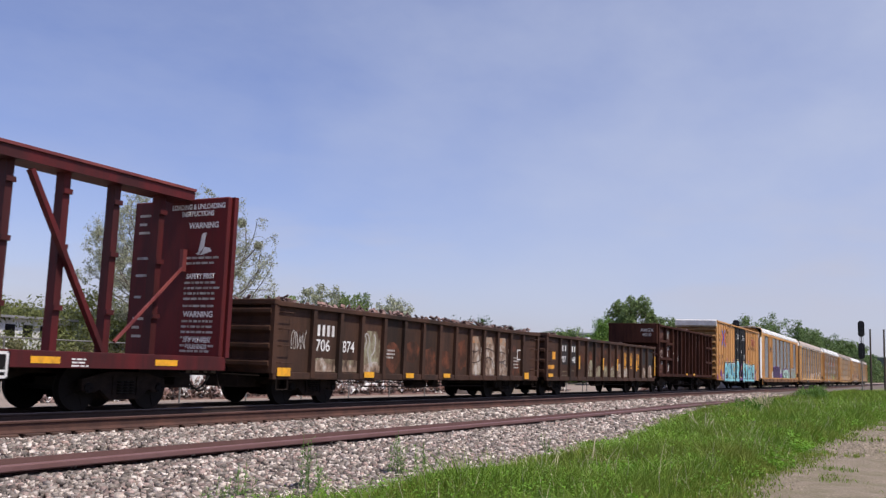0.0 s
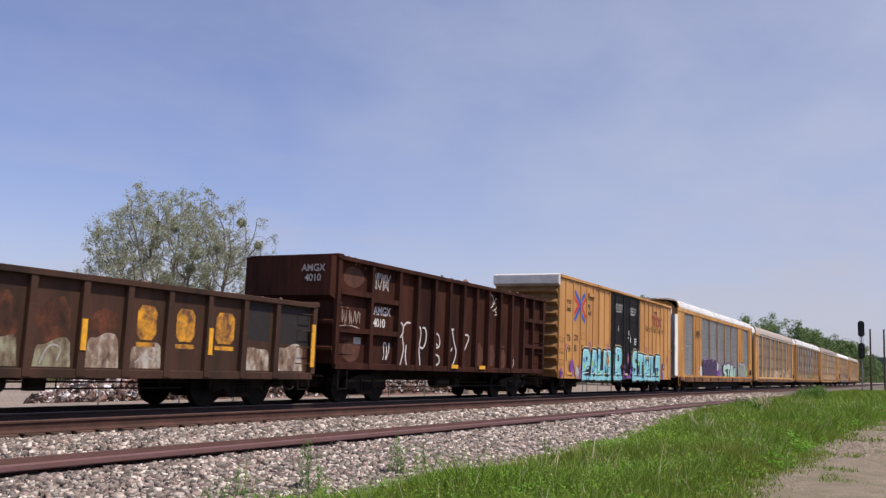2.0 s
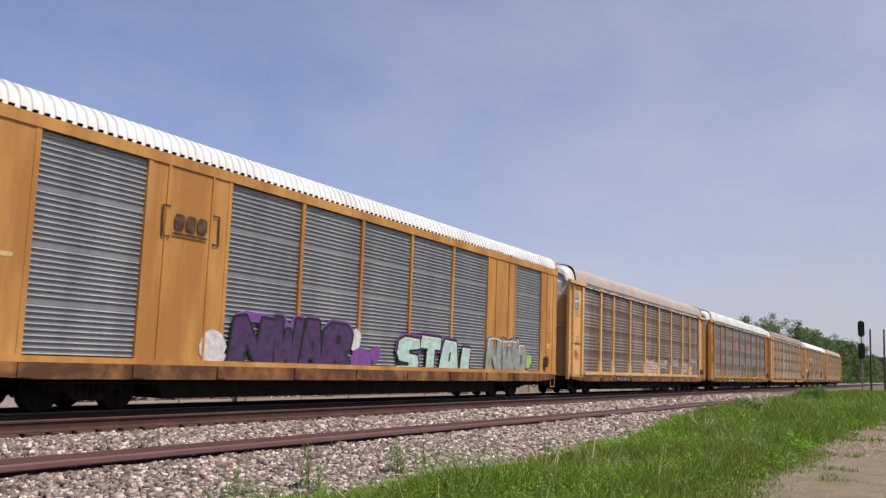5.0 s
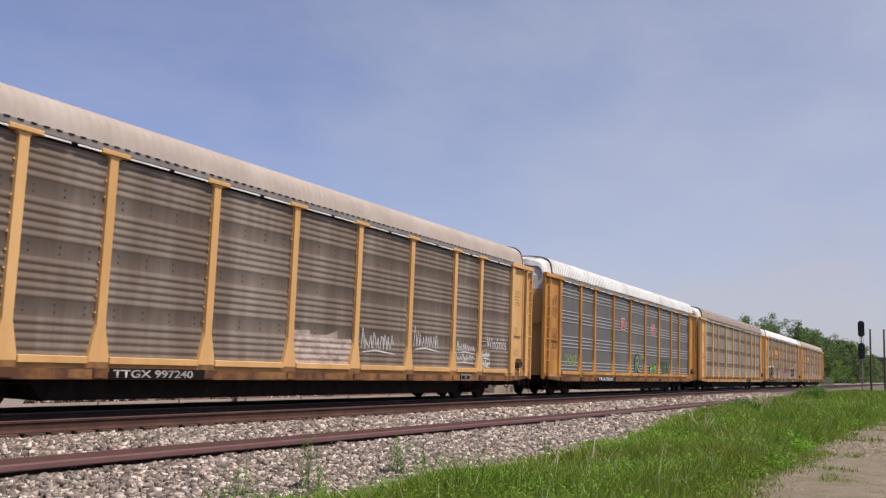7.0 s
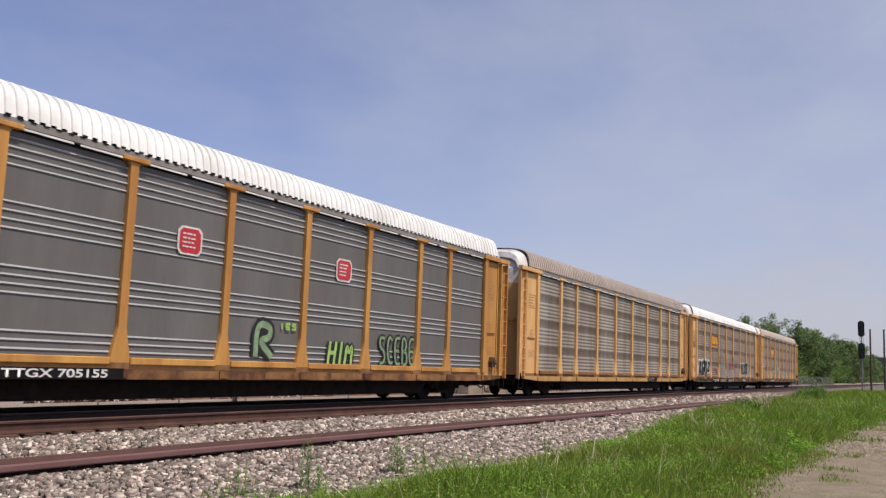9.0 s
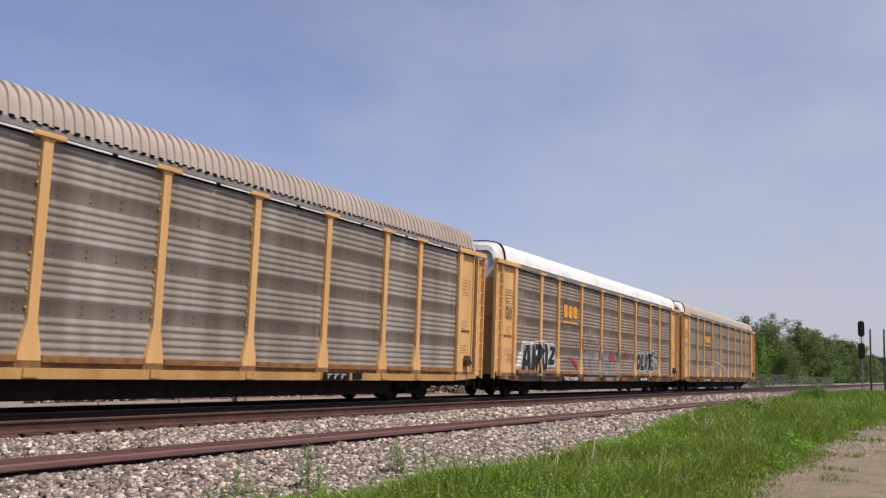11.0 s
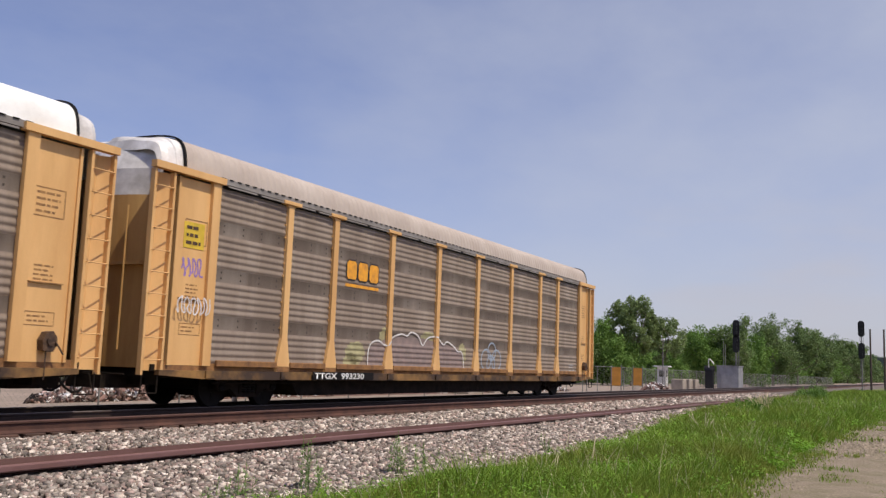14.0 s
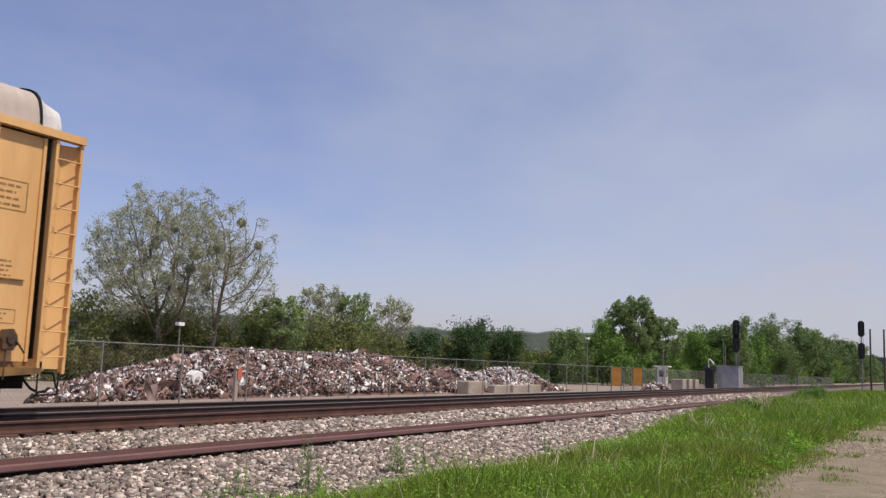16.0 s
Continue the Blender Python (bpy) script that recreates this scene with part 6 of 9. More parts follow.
def centerbeam(x0, x1):
    half, W = (x1 - x0) / 2, 1.45
    car = thing("centerbeam_flatcar", "maroon centre-beam flatcar with lettered bulkhead, empty", "railcar", "", ((x0 + x1) / 2, TRACK_Y, 0))
    block("deck", MAROON, car, -half, half, -W, W, 1.02, 1.10)
    for s in (-1, 1):
        block("side_sill", MAROON, car, -half, half, s * (W - 0.07), s * (W + 0.03), 0.82, 1.12, bevel=0.01)
    bm = bmesh.new()
    prism(bm, [(-half + 0.3, 1.02), (-half + 0.3, 0.7), (-7.0, 0.7), (-6, 0.4), (6, 0.4), (7.0, 0.7), (half - 0.3, 0.7), (half - 0.3, 1.02)], -0.45, 0.45)
    part("centre_sill", bm, GRIME, car)
    block("top_chord", MAROON, car, -half + 0.4, half - 0.1, -0.34, 0.34, 4.62, 4.86)
    block("top_chord_flange", MAROON_LIT, car, -half + 0.4, half - 0.1, -0.38, 0.38, 4.84, 4.90)
    px, k = CB_POST, 0
    while px > -half + 1:
        block("centre_post", MAROON, car, px - 0.08, px + 0.08, -0.12, 0.12, 1.1, 4.64)
        for z in (1.9, 3.1, 4.2):
            block("cable_bracket", MAROON, car, px - 0.10, px + 0.10, -0.18, -0.11, z, z + 0.10)
        px -= 1.27
    for q in range(5):
        a = CB_POST - 1.46 - q * 5.08
        for b, d in ((a, -2.0), (a - 3.0, 2.0)) if q else ((a, -2.0),):
            bm = bmesh.new()
            bar(bm, (b, -0.22, 1.15), (b + d, -0.22, 4.5), 0.10, 0.14, (0, 1, 0))
            part("brace", bm, MAROON, car)
    bm = bmesh.new()
    bar(bm, (CB_POST - 1.2, -0.28, 1.35), (CB_POST + 0.6, -0.28, 3.1), 0.05, 0.06, (0, 1, 0))
    part("tie_strap", bm, MAROON_LIT, car)
    block("gusset", MAROON_LIT, car, CB_POST + 0.55, CB_POST + 0.78, -0.3, -0.2, 3.0, 3.5)
    for e in (-1, 1):
        block("bulkhead", MAROON, car, e * (half - 0.18), e * (half - 0.06), -W, W, 1.1, 4.66, bevel=0.03)
        for y in (-W, -0.5, 0.5, W):
            block("bulkhead_post", MAROON, car, e * (half - 0.06), e * (half + 0.06), y - 0.06, y + 0.06, 1.1, 4.66)
        add_truck(car, e * (half - 2.4))
    add_couplers(car, half)
    # lettering on the bulkhead, which looks along the train
    x = half - 0.186
    end_text(car, "LOADING & UNLOADING\nINSTRUCTIONS", 0.16, WHITE, x, -0.55, 4.42, 0.85)
    end_text(car, "WARNING", 0.18, WHITE, x, -0.75, 3.98)
    end_text(car, "SAFETY FIRST", 0.155, WHITE, x, -0.75, 2.84, 0.9)
    end_text(car, "WARNING", 0.18, WHITE, x, -0.75, 1.98)
    rnd = random.Random(5)
    items = []
    for z, n in ((3.28, 2), (2.72, 4), (2.2, 1), (1.86, 4), (1.32, 2)):
        for r in range(n):
            y = -0.28
            while y > -1.15:
                w = rnd.uniform(0.06, 0.2)
                items.append((y, z - r * 0.12 - (0.0 if n > 2 else 0.0), w, 0.05))
                y -= w + 0.03
    for z in (4.3, 4.1, 3.9, 3.3, 2.9, 2.4, 1.9, 1.7, 1.5):
        items.append((1.25, z, rnd.uniform(0.2, 0.5), 0.06))
    end_marks(car, DIRTY_WHITE, x, items)
    end_text(car, "70'-9\" BETWEEN\nBULKHEADS", 0.14, WHITE, x, -0.75, 1.42, 0.8)
    bm = bmesh.new()
    for pts in ([(-0.62, 3.35), (-0.72, 3.85), (-0.84, 3.88), (-0.80, 3.55)], [(-0.80, 3.55), (-0.98, 3.52), (-1.02, 3.44), (-0.70, 3.36)], [(-0.62, 3.42), (-0.55, 3.40), (-0.80, 3.36)]):
        bm.faces.new([bm.verts.new((x, y, z)) for y, z in pts])
    part("emblem", bm, WHITE, car)
    for a, b, mt in ((half - 4.9, half - 4.3, REFLECTOR), (half - 2.05, half - 1.45, REFLECTOR)):
        block("reflector", mt, car, a, b, -W - 0.036, -W - 0.03, 0.90, 1.02)
    bm = bmesh.new()
    frame_lines(bm, half - 6.9, half - 5.35, 0.66, 1.06, 0.05, -(W + 0.036))
    stroke(bm, [(half - 5.8, 0.66), (half - 5.8, 1.06)], 0.04, -(W + 0.036))
    stroke(bm, [(half - 6.9, 0.76), (half - 5.35, 0.76)], 0.04, -(W + 0.036))
    part("stencil_frame", bm, WHITE, car)
    bars("stencil", car, half - 6.6, 0.99, -(W + 0.036), 0.7, 2, WHITE, 0.11, 0.06, 3)
    block("consolidated_plate", BLACK, car, half - 6.95, half - 5.3, -W - 0.034, -W - 0.03, 0.64, 1.08)
    bars("stencil", car, half - 4.05, 1.0, -(W + 0.036), 0.4, 3, WHITE, 0.06, 0.03, 4)
    return car


# ---------------------------------------------------------------- trees
def limb(bm, a, b, r0, r1, seg=6):
    rod(bm, a, b, r0, r1, seg, caps=False)


def leaves(rng, centers, radii, count, size):
    """Leaves in clumps, thickest at each clump's skin and turned outwards."""
    pick = rng.integers(0, len(centers), count)
    c, r = centers[pick], radii[pick]
    d = rng.normal(0, 1, (count, 3))
    d /= np.linalg.norm(d, axis=1)[:, None]
    p = c + d * (r * rng.uniform(0.0, 1.0, count) ** 0.38)[:, None]
    out = d + rng.normal(0, 0.55, (count, 3))
    out /= np.linalg.norm(out, axis=1)[:, None]
    u = np.cross(out, rng.normal(0, 1, (count, 3)))
    u /= np.linalg.norm(u, axis=1)[:, None] + 1e-9
    w = np.cross(out, u)
    s = (size * rng.uniform(0.6, 1.4, count))[:, None]
    v = np.stack([p + u * s, p - u * s * 0.7 + w * s * 0.62, p - u * s * 0.7 - w * s * 0.62], 1)
    return v.reshape(-1, 3), np.arange(count * 3).reshape(-1, 3)


def tubes(a, b, ra, rb, seg=5):
    """Tapered open tubes from points a to b."""
    t = b - a
    t = t / (np.linalg.norm(t, axis=1)[:, None] + 1e-9)
    ref = np.where(np.abs(t[:, 2:]) > 0.8, np.array([[1.0, 0, 0]]), np.array([[0, 0, 1.0]]))
    u = np.cross(t, ref)
    u /= np.linalg.norm(u, axis=1)[:, None] + 1e-9
    w = np.cross(t, u)
    ang = 2 * math.pi * np.arange(seg) / seg
    ring = np.cos(ang)[None, :, None] * u[:, None] + np.sin(ang)[None, :, None] * w[:, None]
    v = np.concatenate([a[:, None] + ring * ra[:, None, None], b[:, None] + ring * rb[:, None, None]], 1)
    k = np.arange(seg)
    f = np.stack([k, (k + 1) % seg, seg + (k + 1) % seg, seg + k], 1)
    f = f[None] + (2 * seg * np.arange(len(a)))[:, None, None]
    return v.reshape(-1, 3), f.reshape(-1, 4)


def open_tree(x, y, z, height, spread, leaf, label, seed, low=0.30, points=900, count=20000, size=0.06, clump=0.3, bases=((0.0, 0.0),), step=0.34, twig=0.010, thin=0.0, gaps=0.1):
    """A tree whose limbs grow towards scattered points of an uneven crown, so that they fork and fan as real ones do."""
    rng = np.random.default_rng(seed)
    t = thing("tree", label, "tree", "trees", (x, y, z))
    mid, half = height * (low + 1) / 2, height * (1 - low) / 2
    d = rng.normal(0, 1, (points * 3, 3))
    d /= np.linalg.norm(d, axis=1)[:, None]
    q = rng.uniform(0.12, 1, points * 3) ** 0.45
    az = np.arctan2(d[:, 1], d[:, 0])
    bulge = 0.90 + 0.10 * np.sin(3 * az + seed) + 0.09 * np.sin(7 * az + 9 * d[:, 2] + seed)
    goal = d * (q * bulge)[:, None] * np.array((spread, spread, half)) + np.array((0, 0, mid))
    # the crown is widest above its middle and draws in towards the fork
    k = np.clip((goal[:, 2] - height * low) / (height * 0.22), 0.0, 1) ** 0.5
    goal[:, :2] *= (0.80 + 0.20 * k)[:, None]
    holes = np.array([noise.noise((p[0] * 2.6 / spread, p[1] * 2.6 / spread, p[2] * 2.6 / spread + seed)) for p in goal])
    goal = goal[holes > -gaps][:points]
    nodes, parent = [], []
    for bx, by in bases:
        prev = -1
        top = height * low * rng.uniform(0.62, 0.8)
        n = max(3, int(top / step))
        for i in range(n + 1):
            nodes.append((bx * (1 + 0.3 * i / n) + rng.normal(0, 0.03), by * (1 + 0.3 * i / n) + rng.normal(0, 0.03), top * i / n))
            parent.append(prev)
            prev = len(nodes) - 1
    near = np.full(len(goal), 1e9)
    who = np.zeros(len(goal), int)
    tip0, live = 0, np.ones(len(goal), bool)
    ground_part = [i for i, p in enumerate(nodes) if p[2] < height * low * 0.45]
    for turn in range(90):
        arr = np.array(nodes)
        fresh = arr[tip0:]
        dd = np.linalg.norm(goal[:, None] - fresh[None], axis=2)
        if tip0 == 0:
            dd[:, ground_part] = 1e8
        m = dd.argmin(1)
        better = dd[np.arange(len(goal)), m] < near
        near = np.where(better, dd[np.arange(len(goal)), m], near)
        who = np.where(better, m + tip0, who)
        live &= near > step * 0.9
        tip0 = len(nodes)
        grown = {}
        for g in np.nonzero(live)[0]:
            grown.setdefault(who[g], []).append(g)
        if not grown:
            break
        for i, gs in grown.items():
            way = goal[gs] - arr[i]
            way = (way / np.linalg.norm(way, axis=1)[:, None]).mean(0)
            back = arr[i] - arr[parent[i]] if parent[i] >= 0 else np.array((0, 0, 1.0))
            way = way / (np.linalg.norm(way) + 1e-6) + 0.55 * back / (np.linalg.norm(back) + 1e-6) + np.array((0, 0, 0.08)) + rng.normal(0, 0.10, 3)
            nodes.append(tuple(arr[i] + way / np.linalg.norm(way) * step))
            parent.append(i)
    arr, par = np.array(nodes), np.array(parent)
    load = np.ones(len(arr))
    for i in range(len(arr) - 1, -1, -1):
        if par[i] >= 0:
            load[par[i]] += load[i]
    r = twig * load ** 0.44 * height / 10
    k = par >= 0
    v, f = tubes(arr[par[k]], arr[k], np.minimum(r[par[k]], r[k] * 1.35), r[k])
    part("trunk", from_arrays("trunk", v, f, BARK), None, t)
    ends = arr[(load < 7) & (arr[:, 2] > height * low * 0.9)]
    if thin:
        # one flank is still nearly bare
        side = (ends[:, 0] - ends[:, 1]) / spread - 0.5 * (ends[:, 2] - mid) / half
        ends = ends[rng.random(len(ends)) > thin * np.clip(0.45 + 0.55 * side, 0, 1)]
    v, f = leaves(rng, ends, clump * rng.uniform(0.5, 1.2, len(ends)), count, size)
    part("crown", from_arrays("crown", v, f, leaf), None, t)
    return t


def tree(x, y, z, height, spread, leaf, label, seed, base=0.3, tips=110, count=4000, size=0.2, clump=0.5, bases=((0.0, 0.0),), lobes=9, twig=0.012, name="tree", dense=0.0, rise=0.9, fork=0.9, mains=0):
    """A tapered trunk that forks towards points of an uneven crown; leaves in small clumps at the twigs."""
    rng = np.random.default_rng(seed)
    t = thing(name, label, "tree", "trees", (x, y, z))
    low = height * base
    cen = []
    for k in range(lobes):
        a = 2 * math.pi * k / lobes + rng.uniform(-0.4, 0.4)
        q = rng.uniform(0.25, 0.80)
        zz = low + (height - low) * rng.uniform(0.25, 0.80)
        room = math.sqrt(max(0.05, 1 - ((zz - (low + height) / 2) / (height - low) * 1.5) ** 2))
        cen.append((math.cos(a) * spread * q * room, math.sin(a) * spread * 0.8 * q * room, zz))
    cen.append((0, 0, low + (height - low) * 0.78))
    cen = np.array(cen)
    pick = rng.integers(0, len(cen), tips)
    d = rng.normal(0, 1, (tips, 3))
    d /= np.linalg.norm(d, axis=1)[:, None]
    rad = np.array([spread * 0.42, spread * 0.42, (height - low) * 0.24])
    ends = cen[pick] + d * rad * rng.uniform(0.35, 1.0, (tips, 1))
    if mains:
        mid = np.array((0, 0, low + (height - low) * 0.42))
        q = np.linalg.norm((ends - mid) / np.array((spread, spread, (height - low) * 0.58)), axis=1)
        lim = 0.96 + 0.10 * np.sin(5 * np.arctan2(ends[:, 1], ends[:, 0]) + 3 * ends[:, 2] / height)
        ends = mid + (ends - mid) * np.minimum(1, lim / np.maximum(q, 1e-3))[:, None]
    ends[:, 2] = np.clip(ends[:, 2], low * 0.75, height * 0.985)
    nodes, parent = [], []
    for bx, by in bases:
        prev = -1
        for k in range(5):
            q = k / 4
            nodes.append((bx * (1 + 0.25 * q) + rng.normal(0, 0.04), by + rng.normal(0, 0.04), low * fork * q))
            parent.append(prev)
            prev = len(nodes) - 1
    trunk_n = len(nodes)
    for k in range(mains):
        # straight main limbs that fan out from the fork
        i = 5 * (k % len(bases)) + (4 if k % 3 else 3)
        a = 2 * math.pi * k / mains * 1.0 + rng.uniform(-0.25, 0.25)
        out = spread * rng.uniform(0.25, 0.72)
        p0 = np.array(nodes[i])
        goal = np.array((p0[0] + math.cos(a) * out, p0[1] + math.sin(a) * out, low + (height - low) * (0.88 - 0.42 * (out / spread) ** 1.5)))
        for j in range(1, 7):
            q = j / 6
            m = p0 + (goal - p0) * np.array((q ** 1.1, q ** 1.1, q ** 0.92)) + rng.normal(0, 0.05, 3)
            nodes.append(tuple(m))
            parent.append(i if j == 1 else len(nodes) - 2)
    order = np.argsort(np.linalg.norm(ends - np.array((0, 0, low)), axis=1))
    for e in ends[order]:
        arr = np.array(nodes)
        flat_d = np.linalg.norm(arr[:, :2] - e[:2], axis=1)
        cost = np.linalg.norm(arr - e, axis=1) + 2.2 * np.maximum(0, rise * flat_d - (e[2] - arr[:, 2]))
        cost[[k for k in range(trunk_n) if k % 5 < 2]] += 50
        i = int(np.argmin(cost))
        p, n = arr[i], 3
        for k in range(1, n + 1):
            q = k / n
            m = p + (e - p) * q + np.array((0, 0, (0.04 if mains else -0.06) * np.linalg.norm(e - p) * math.sin(math.pi * q))) + rng.normal(0, 0.010 * height / 5, 3) * (q < 1)
            nodes.append(tuple(m))
            parent.append(i if k == 1 else len(nodes) - 2)
    load = np.ones(len(nodes))
    for i in range(len(nodes) - 1, -1, -1):
        if parent[i] >= 0:
            load[parent[i]] += load[i]
    r = twig * load ** 0.40 * height / 10
    bm = bmesh.new()
    for i, pa in enumerate(parent):
        if pa >= 0:
            limb(bm, nodes[pa], nodes[i], min(r[pa], r[i] * 1.5), r[i], 6 if load[i] > 20 else 4)
    part("trunk", bm, BARK, t)
    cents = ends if not dense else np.concatenate([ends, ends * np.array((0.8, 0.8, 1.0)) - np.array((0, 0, dense))])
    v, f = leaves(rng, cents, clump * rng.uniform(0.5, 1.2, len(cents)), count, size)
    v[:, 2] = np.maximum(v[:, 2], 0.05)
    part("crown", from_arrays("crown", v, f, leaf), None, t)
    return t


def bush_row(name, label, x0, x1, y0, y1, z, h0, h1, leaf, seed, n=60, count=12000, size=0.35):
    """A belt of undergrowth and low trees, too dense to count."""
    rng = np.random.default_rng(seed)
    k = np.linspace(0, 1, n)
    h = h0 + (h1 - h0) * k
    cents, rad = [], []
    for i in range(n):
        hh = h[i] * rng.uniform(0.6, 1.1)
        for q in range(8):
            zz = hh * rng.uniform(0.05, 0.85)
            cents.append((x0 + (x1 - x0) * k[i] + rng.normal(0, h[i] * 0.25), y0 + (y1 - y0) * k[i] + rng.normal(0, h[i] * 0.3), z + zz))
            rad.append(hh * rng.uniform(0.13, 0.27))
    v, f = leaves(rng, np.array(cents), np.array(rad), count, size)
    v[:, 2] = np.maximum(v[:, 2], z)
    return tagged(new(name, from_arrays(name, v, f, leaf)), label, "foliage", kind="stuff")


# ---------------------------------------------------------------- verge
def blades(name, label, spans, mat_, seed, tall, wide, lean=0.35, edge=True):
    rng = np.random.default_rng(seed)
    xs, ys, hs = [], [], []
    for x0, x1, dens, k in spans:
        n = int((x1 - x0) * 10.4 * dens)
        xs.append(rng.uniform(x0, x1, n)), ys.append(rng.uniform(-0.6, 9.8, n)), hs.append(np.full(n, k))
    x, y, k = np.concatenate(xs), np.concatenate(ys), np.concatenate(hs)
    top = grass_edge(x) + 0.25 * np.sin(x * 1.7) + rng.normal(0, 0.14, len(x))
    low = path_edge(x) + 0.18 * np.sin(x * 0.8 + 1) + 0.1 * np.sin(x * 2.9) + rng.normal(0, 0.24, len(x))
    tuft = np.array([noise.noise((a * 0.8, b * 1.1, 21)) for a, b in zip(x, y)])
    low = np.where((tuft > 0.28) & (rng.random(len(x)) < 0.35), low - 1.6, low)
    keep = (y < top) & (y > low)
    x, y, k = x[keep], y[keep], k[keep]
    n = len(x)
    patchy = np.array([noise.noise((a * 0.45, b * 0.6, seed)) for a, b in zip(x, y)])
    near_edge = np.clip((grass_edge(x) - y) / 1.2, 0.35, 1) * np.clip((y - path_edge(x)) / 0.8, 0.25, 1)
    h = tall * rng.uniform(0.45, 1.15, n) * (1 + 0.9 * patchy) * near_edge * (0.8 + 0.2 * np.clip(x / 20, 0, 1.5))
    w = wide * k * rng.uniform(0.7, 1.3, n)
    gz = np.interp(y, (2.0, 7.4, 8.6, 9.6, 11.6), (-0.50, -0.56, -0.50, -0.44, -0.2)) - 0.02
    a = rng.uniform(0, 6.283, n)
    ux, uy = np.cos(a), np.sin(a)
    l = rng.normal(0, lean, (n, 2)) * h[:, None]
    base = np.stack([x, y, gz], 1)
    off = np.stack([ux * w, uy * w, np.zeros(n)], 1)
    mid = base + np.stack([l[:, 0] * 0.35, l[:, 1] * 0.35, h * 0.6], 1)
    tip = base + np.stack([l[:, 0], l[:, 1], h], 1)
    v = np.stack([base - off, base + off, mid + off * 0.8, mid - off * 0.8, tip], 1).reshape(-1, 3)
    i = 5 * np.arange(n)[:, None]
    f = np.concatenate([i + np.array([[0, 1, 2]]), i + np.array([[0, 2, 3]]), i + np.array([[3, 2, 4]])])
    return tagged(new(name, from_arrays(name, v, f, mat_)), label, "grass", kind="stuff")


def tuft(x, y, h, n, material, label, seed, lean=0.25, w=0.006):
    """A clump of stalks."""
    rng = np.random.default_rng(seed)
    z = ground_z(y) - 0.03
    v, f = [], []
    for k in range(n):
        b = np.array((x + rng.normal(0, 0.07), y + rng.normal(0, 0.07), z))
        hh = h * rng.uniform(0.5, 1.1)
        l = rng.normal(0, lean, 2) * hh
        a = rng.uniform(0, 6.28)
        o = np.array((math.cos(a) * w, math.sin(a) * w, 0))
        m = b + np.array((l[0] * 0.3, l[1] * 0.3, hh * 0.6))
        tip = b + np.array((l[0], l[1], hh))
        i = len(v)
        v += [b - o, b + o, m + o * 0.8, m - o * 0.8, tip + o * 0.5, tip - o * 0.5]
        f += [(i, i + 1, i + 2, i + 3), (i + 3, i + 2, i + 4, i + 5)]
    return tagged(new("grass_tuft", from_arrays("grass_tuft", np.array(v), np.array(f), material)), label, "grass tuft", "grass tufts")


def weed(x, y, h, seed, stems=5):
    """A leafy weed: stems with narrow leaves all the way up."""
    rng = np.random.default_rng(seed)
    t = thing("weed", "leafy green weed growing in the ballast", "weed", "weeds", (x, y, ground_z(y) - 0.02))
    for s in range(stems):
        hh = h * rng.uniform(0.55, 1.05)
        lean = rng.normal(0, 0.14, 2)
        base = rng.normal(0, 0.10, 2)
        bm = bmesh.new()
        rod(bm, (base[0], base[1], 0), (base[0] + lean[0] * hh, base[1] + lean[1] * hh, hh), 0.006, 0.003, 5)
        stem = part("stem", bm, WEED, t)
        n = int(hh * 60)
        q = rng.uniform(0.12, 1.0, n)
        c = np.stack([base[0] + lean[0] * hh * q, base[1] + lean[1] * hh * q, hh * q], 1)
        a = rng.uniform(0, 6.28, n)
        ln = rng.uniform(0.05, 0.11, n) * (1.15 - 0.5 * q)
        out = np.stack([np.cos(a) * ln, np.sin(a) * ln, ln * rng.uniform(-0.1, 0.8, n)], 1)
        sd = np.stack([-np.sin(a) * ln * 0.16, np.cos(a) * ln * 0.16, np.zeros(n)], 1)
        v = np.stack([c, c + out * 0.5 + sd, c + out, c + out * 0.5 - sd], 1).reshape(-1, 3)
        tagged(part("leaf", from_arrays("leaf", v, np.arange(4 * n).reshape(-1, 4), WEED), None, t), kind="stuff")


def clover(name, label, n, seed, material, size, x0, x1):
    """Broad low leaves in patches among the blades."""
    rng = np.random.default_rng(seed)
    x = rng.uniform(x0, x1, n)
    y = path_edge(x) + (grass_edge(x) - path_edge(x)) * rng.uniform(0.03, 0.98, n)
    k = np.array([noise.noise((a * 0.5, b * 0.7, 33)) for a, b in zip(x, y)]) > -0.02
    x, y = x[k], y[k]
    n = len(x)
    h = rng.uniform(0.12, 0.42, n) * np.clip((y - path_edge(x)) / 0.8, 0.3, 1) * np.clip((grass_edge(x) - y) / 0.8, 0.3, 1)
    c = np.stack([x, y, np.interp(y, (2.0, 7.4, 8.6, 9.6), (-0.50, -0.56, -0.50, -0.44)) + h], 1)
    a = rng.uniform(0, 6.28, n)
    s = size * rng.uniform(0.6, 1.4, n) * np.clip(x / 14, 0.8, 3)
    u = np.stack([np.cos(a) * s, np.sin(a) * s, rng.normal(0, 0.35, n) * s], 1)
    w = np.stack([-np.sin(a) * s, np.cos(a) * s, rng.normal(0, 0.35, n) * s], 1) * 0.55
    v = np.stack([c - u, c + w, c + u, c - w], 1).reshape(-1, 3)
    tagged(new(name, from_arrays(name, v, np.arange(4 * n).reshape(-1, 4), material)), label, "grass", kind="stuff")


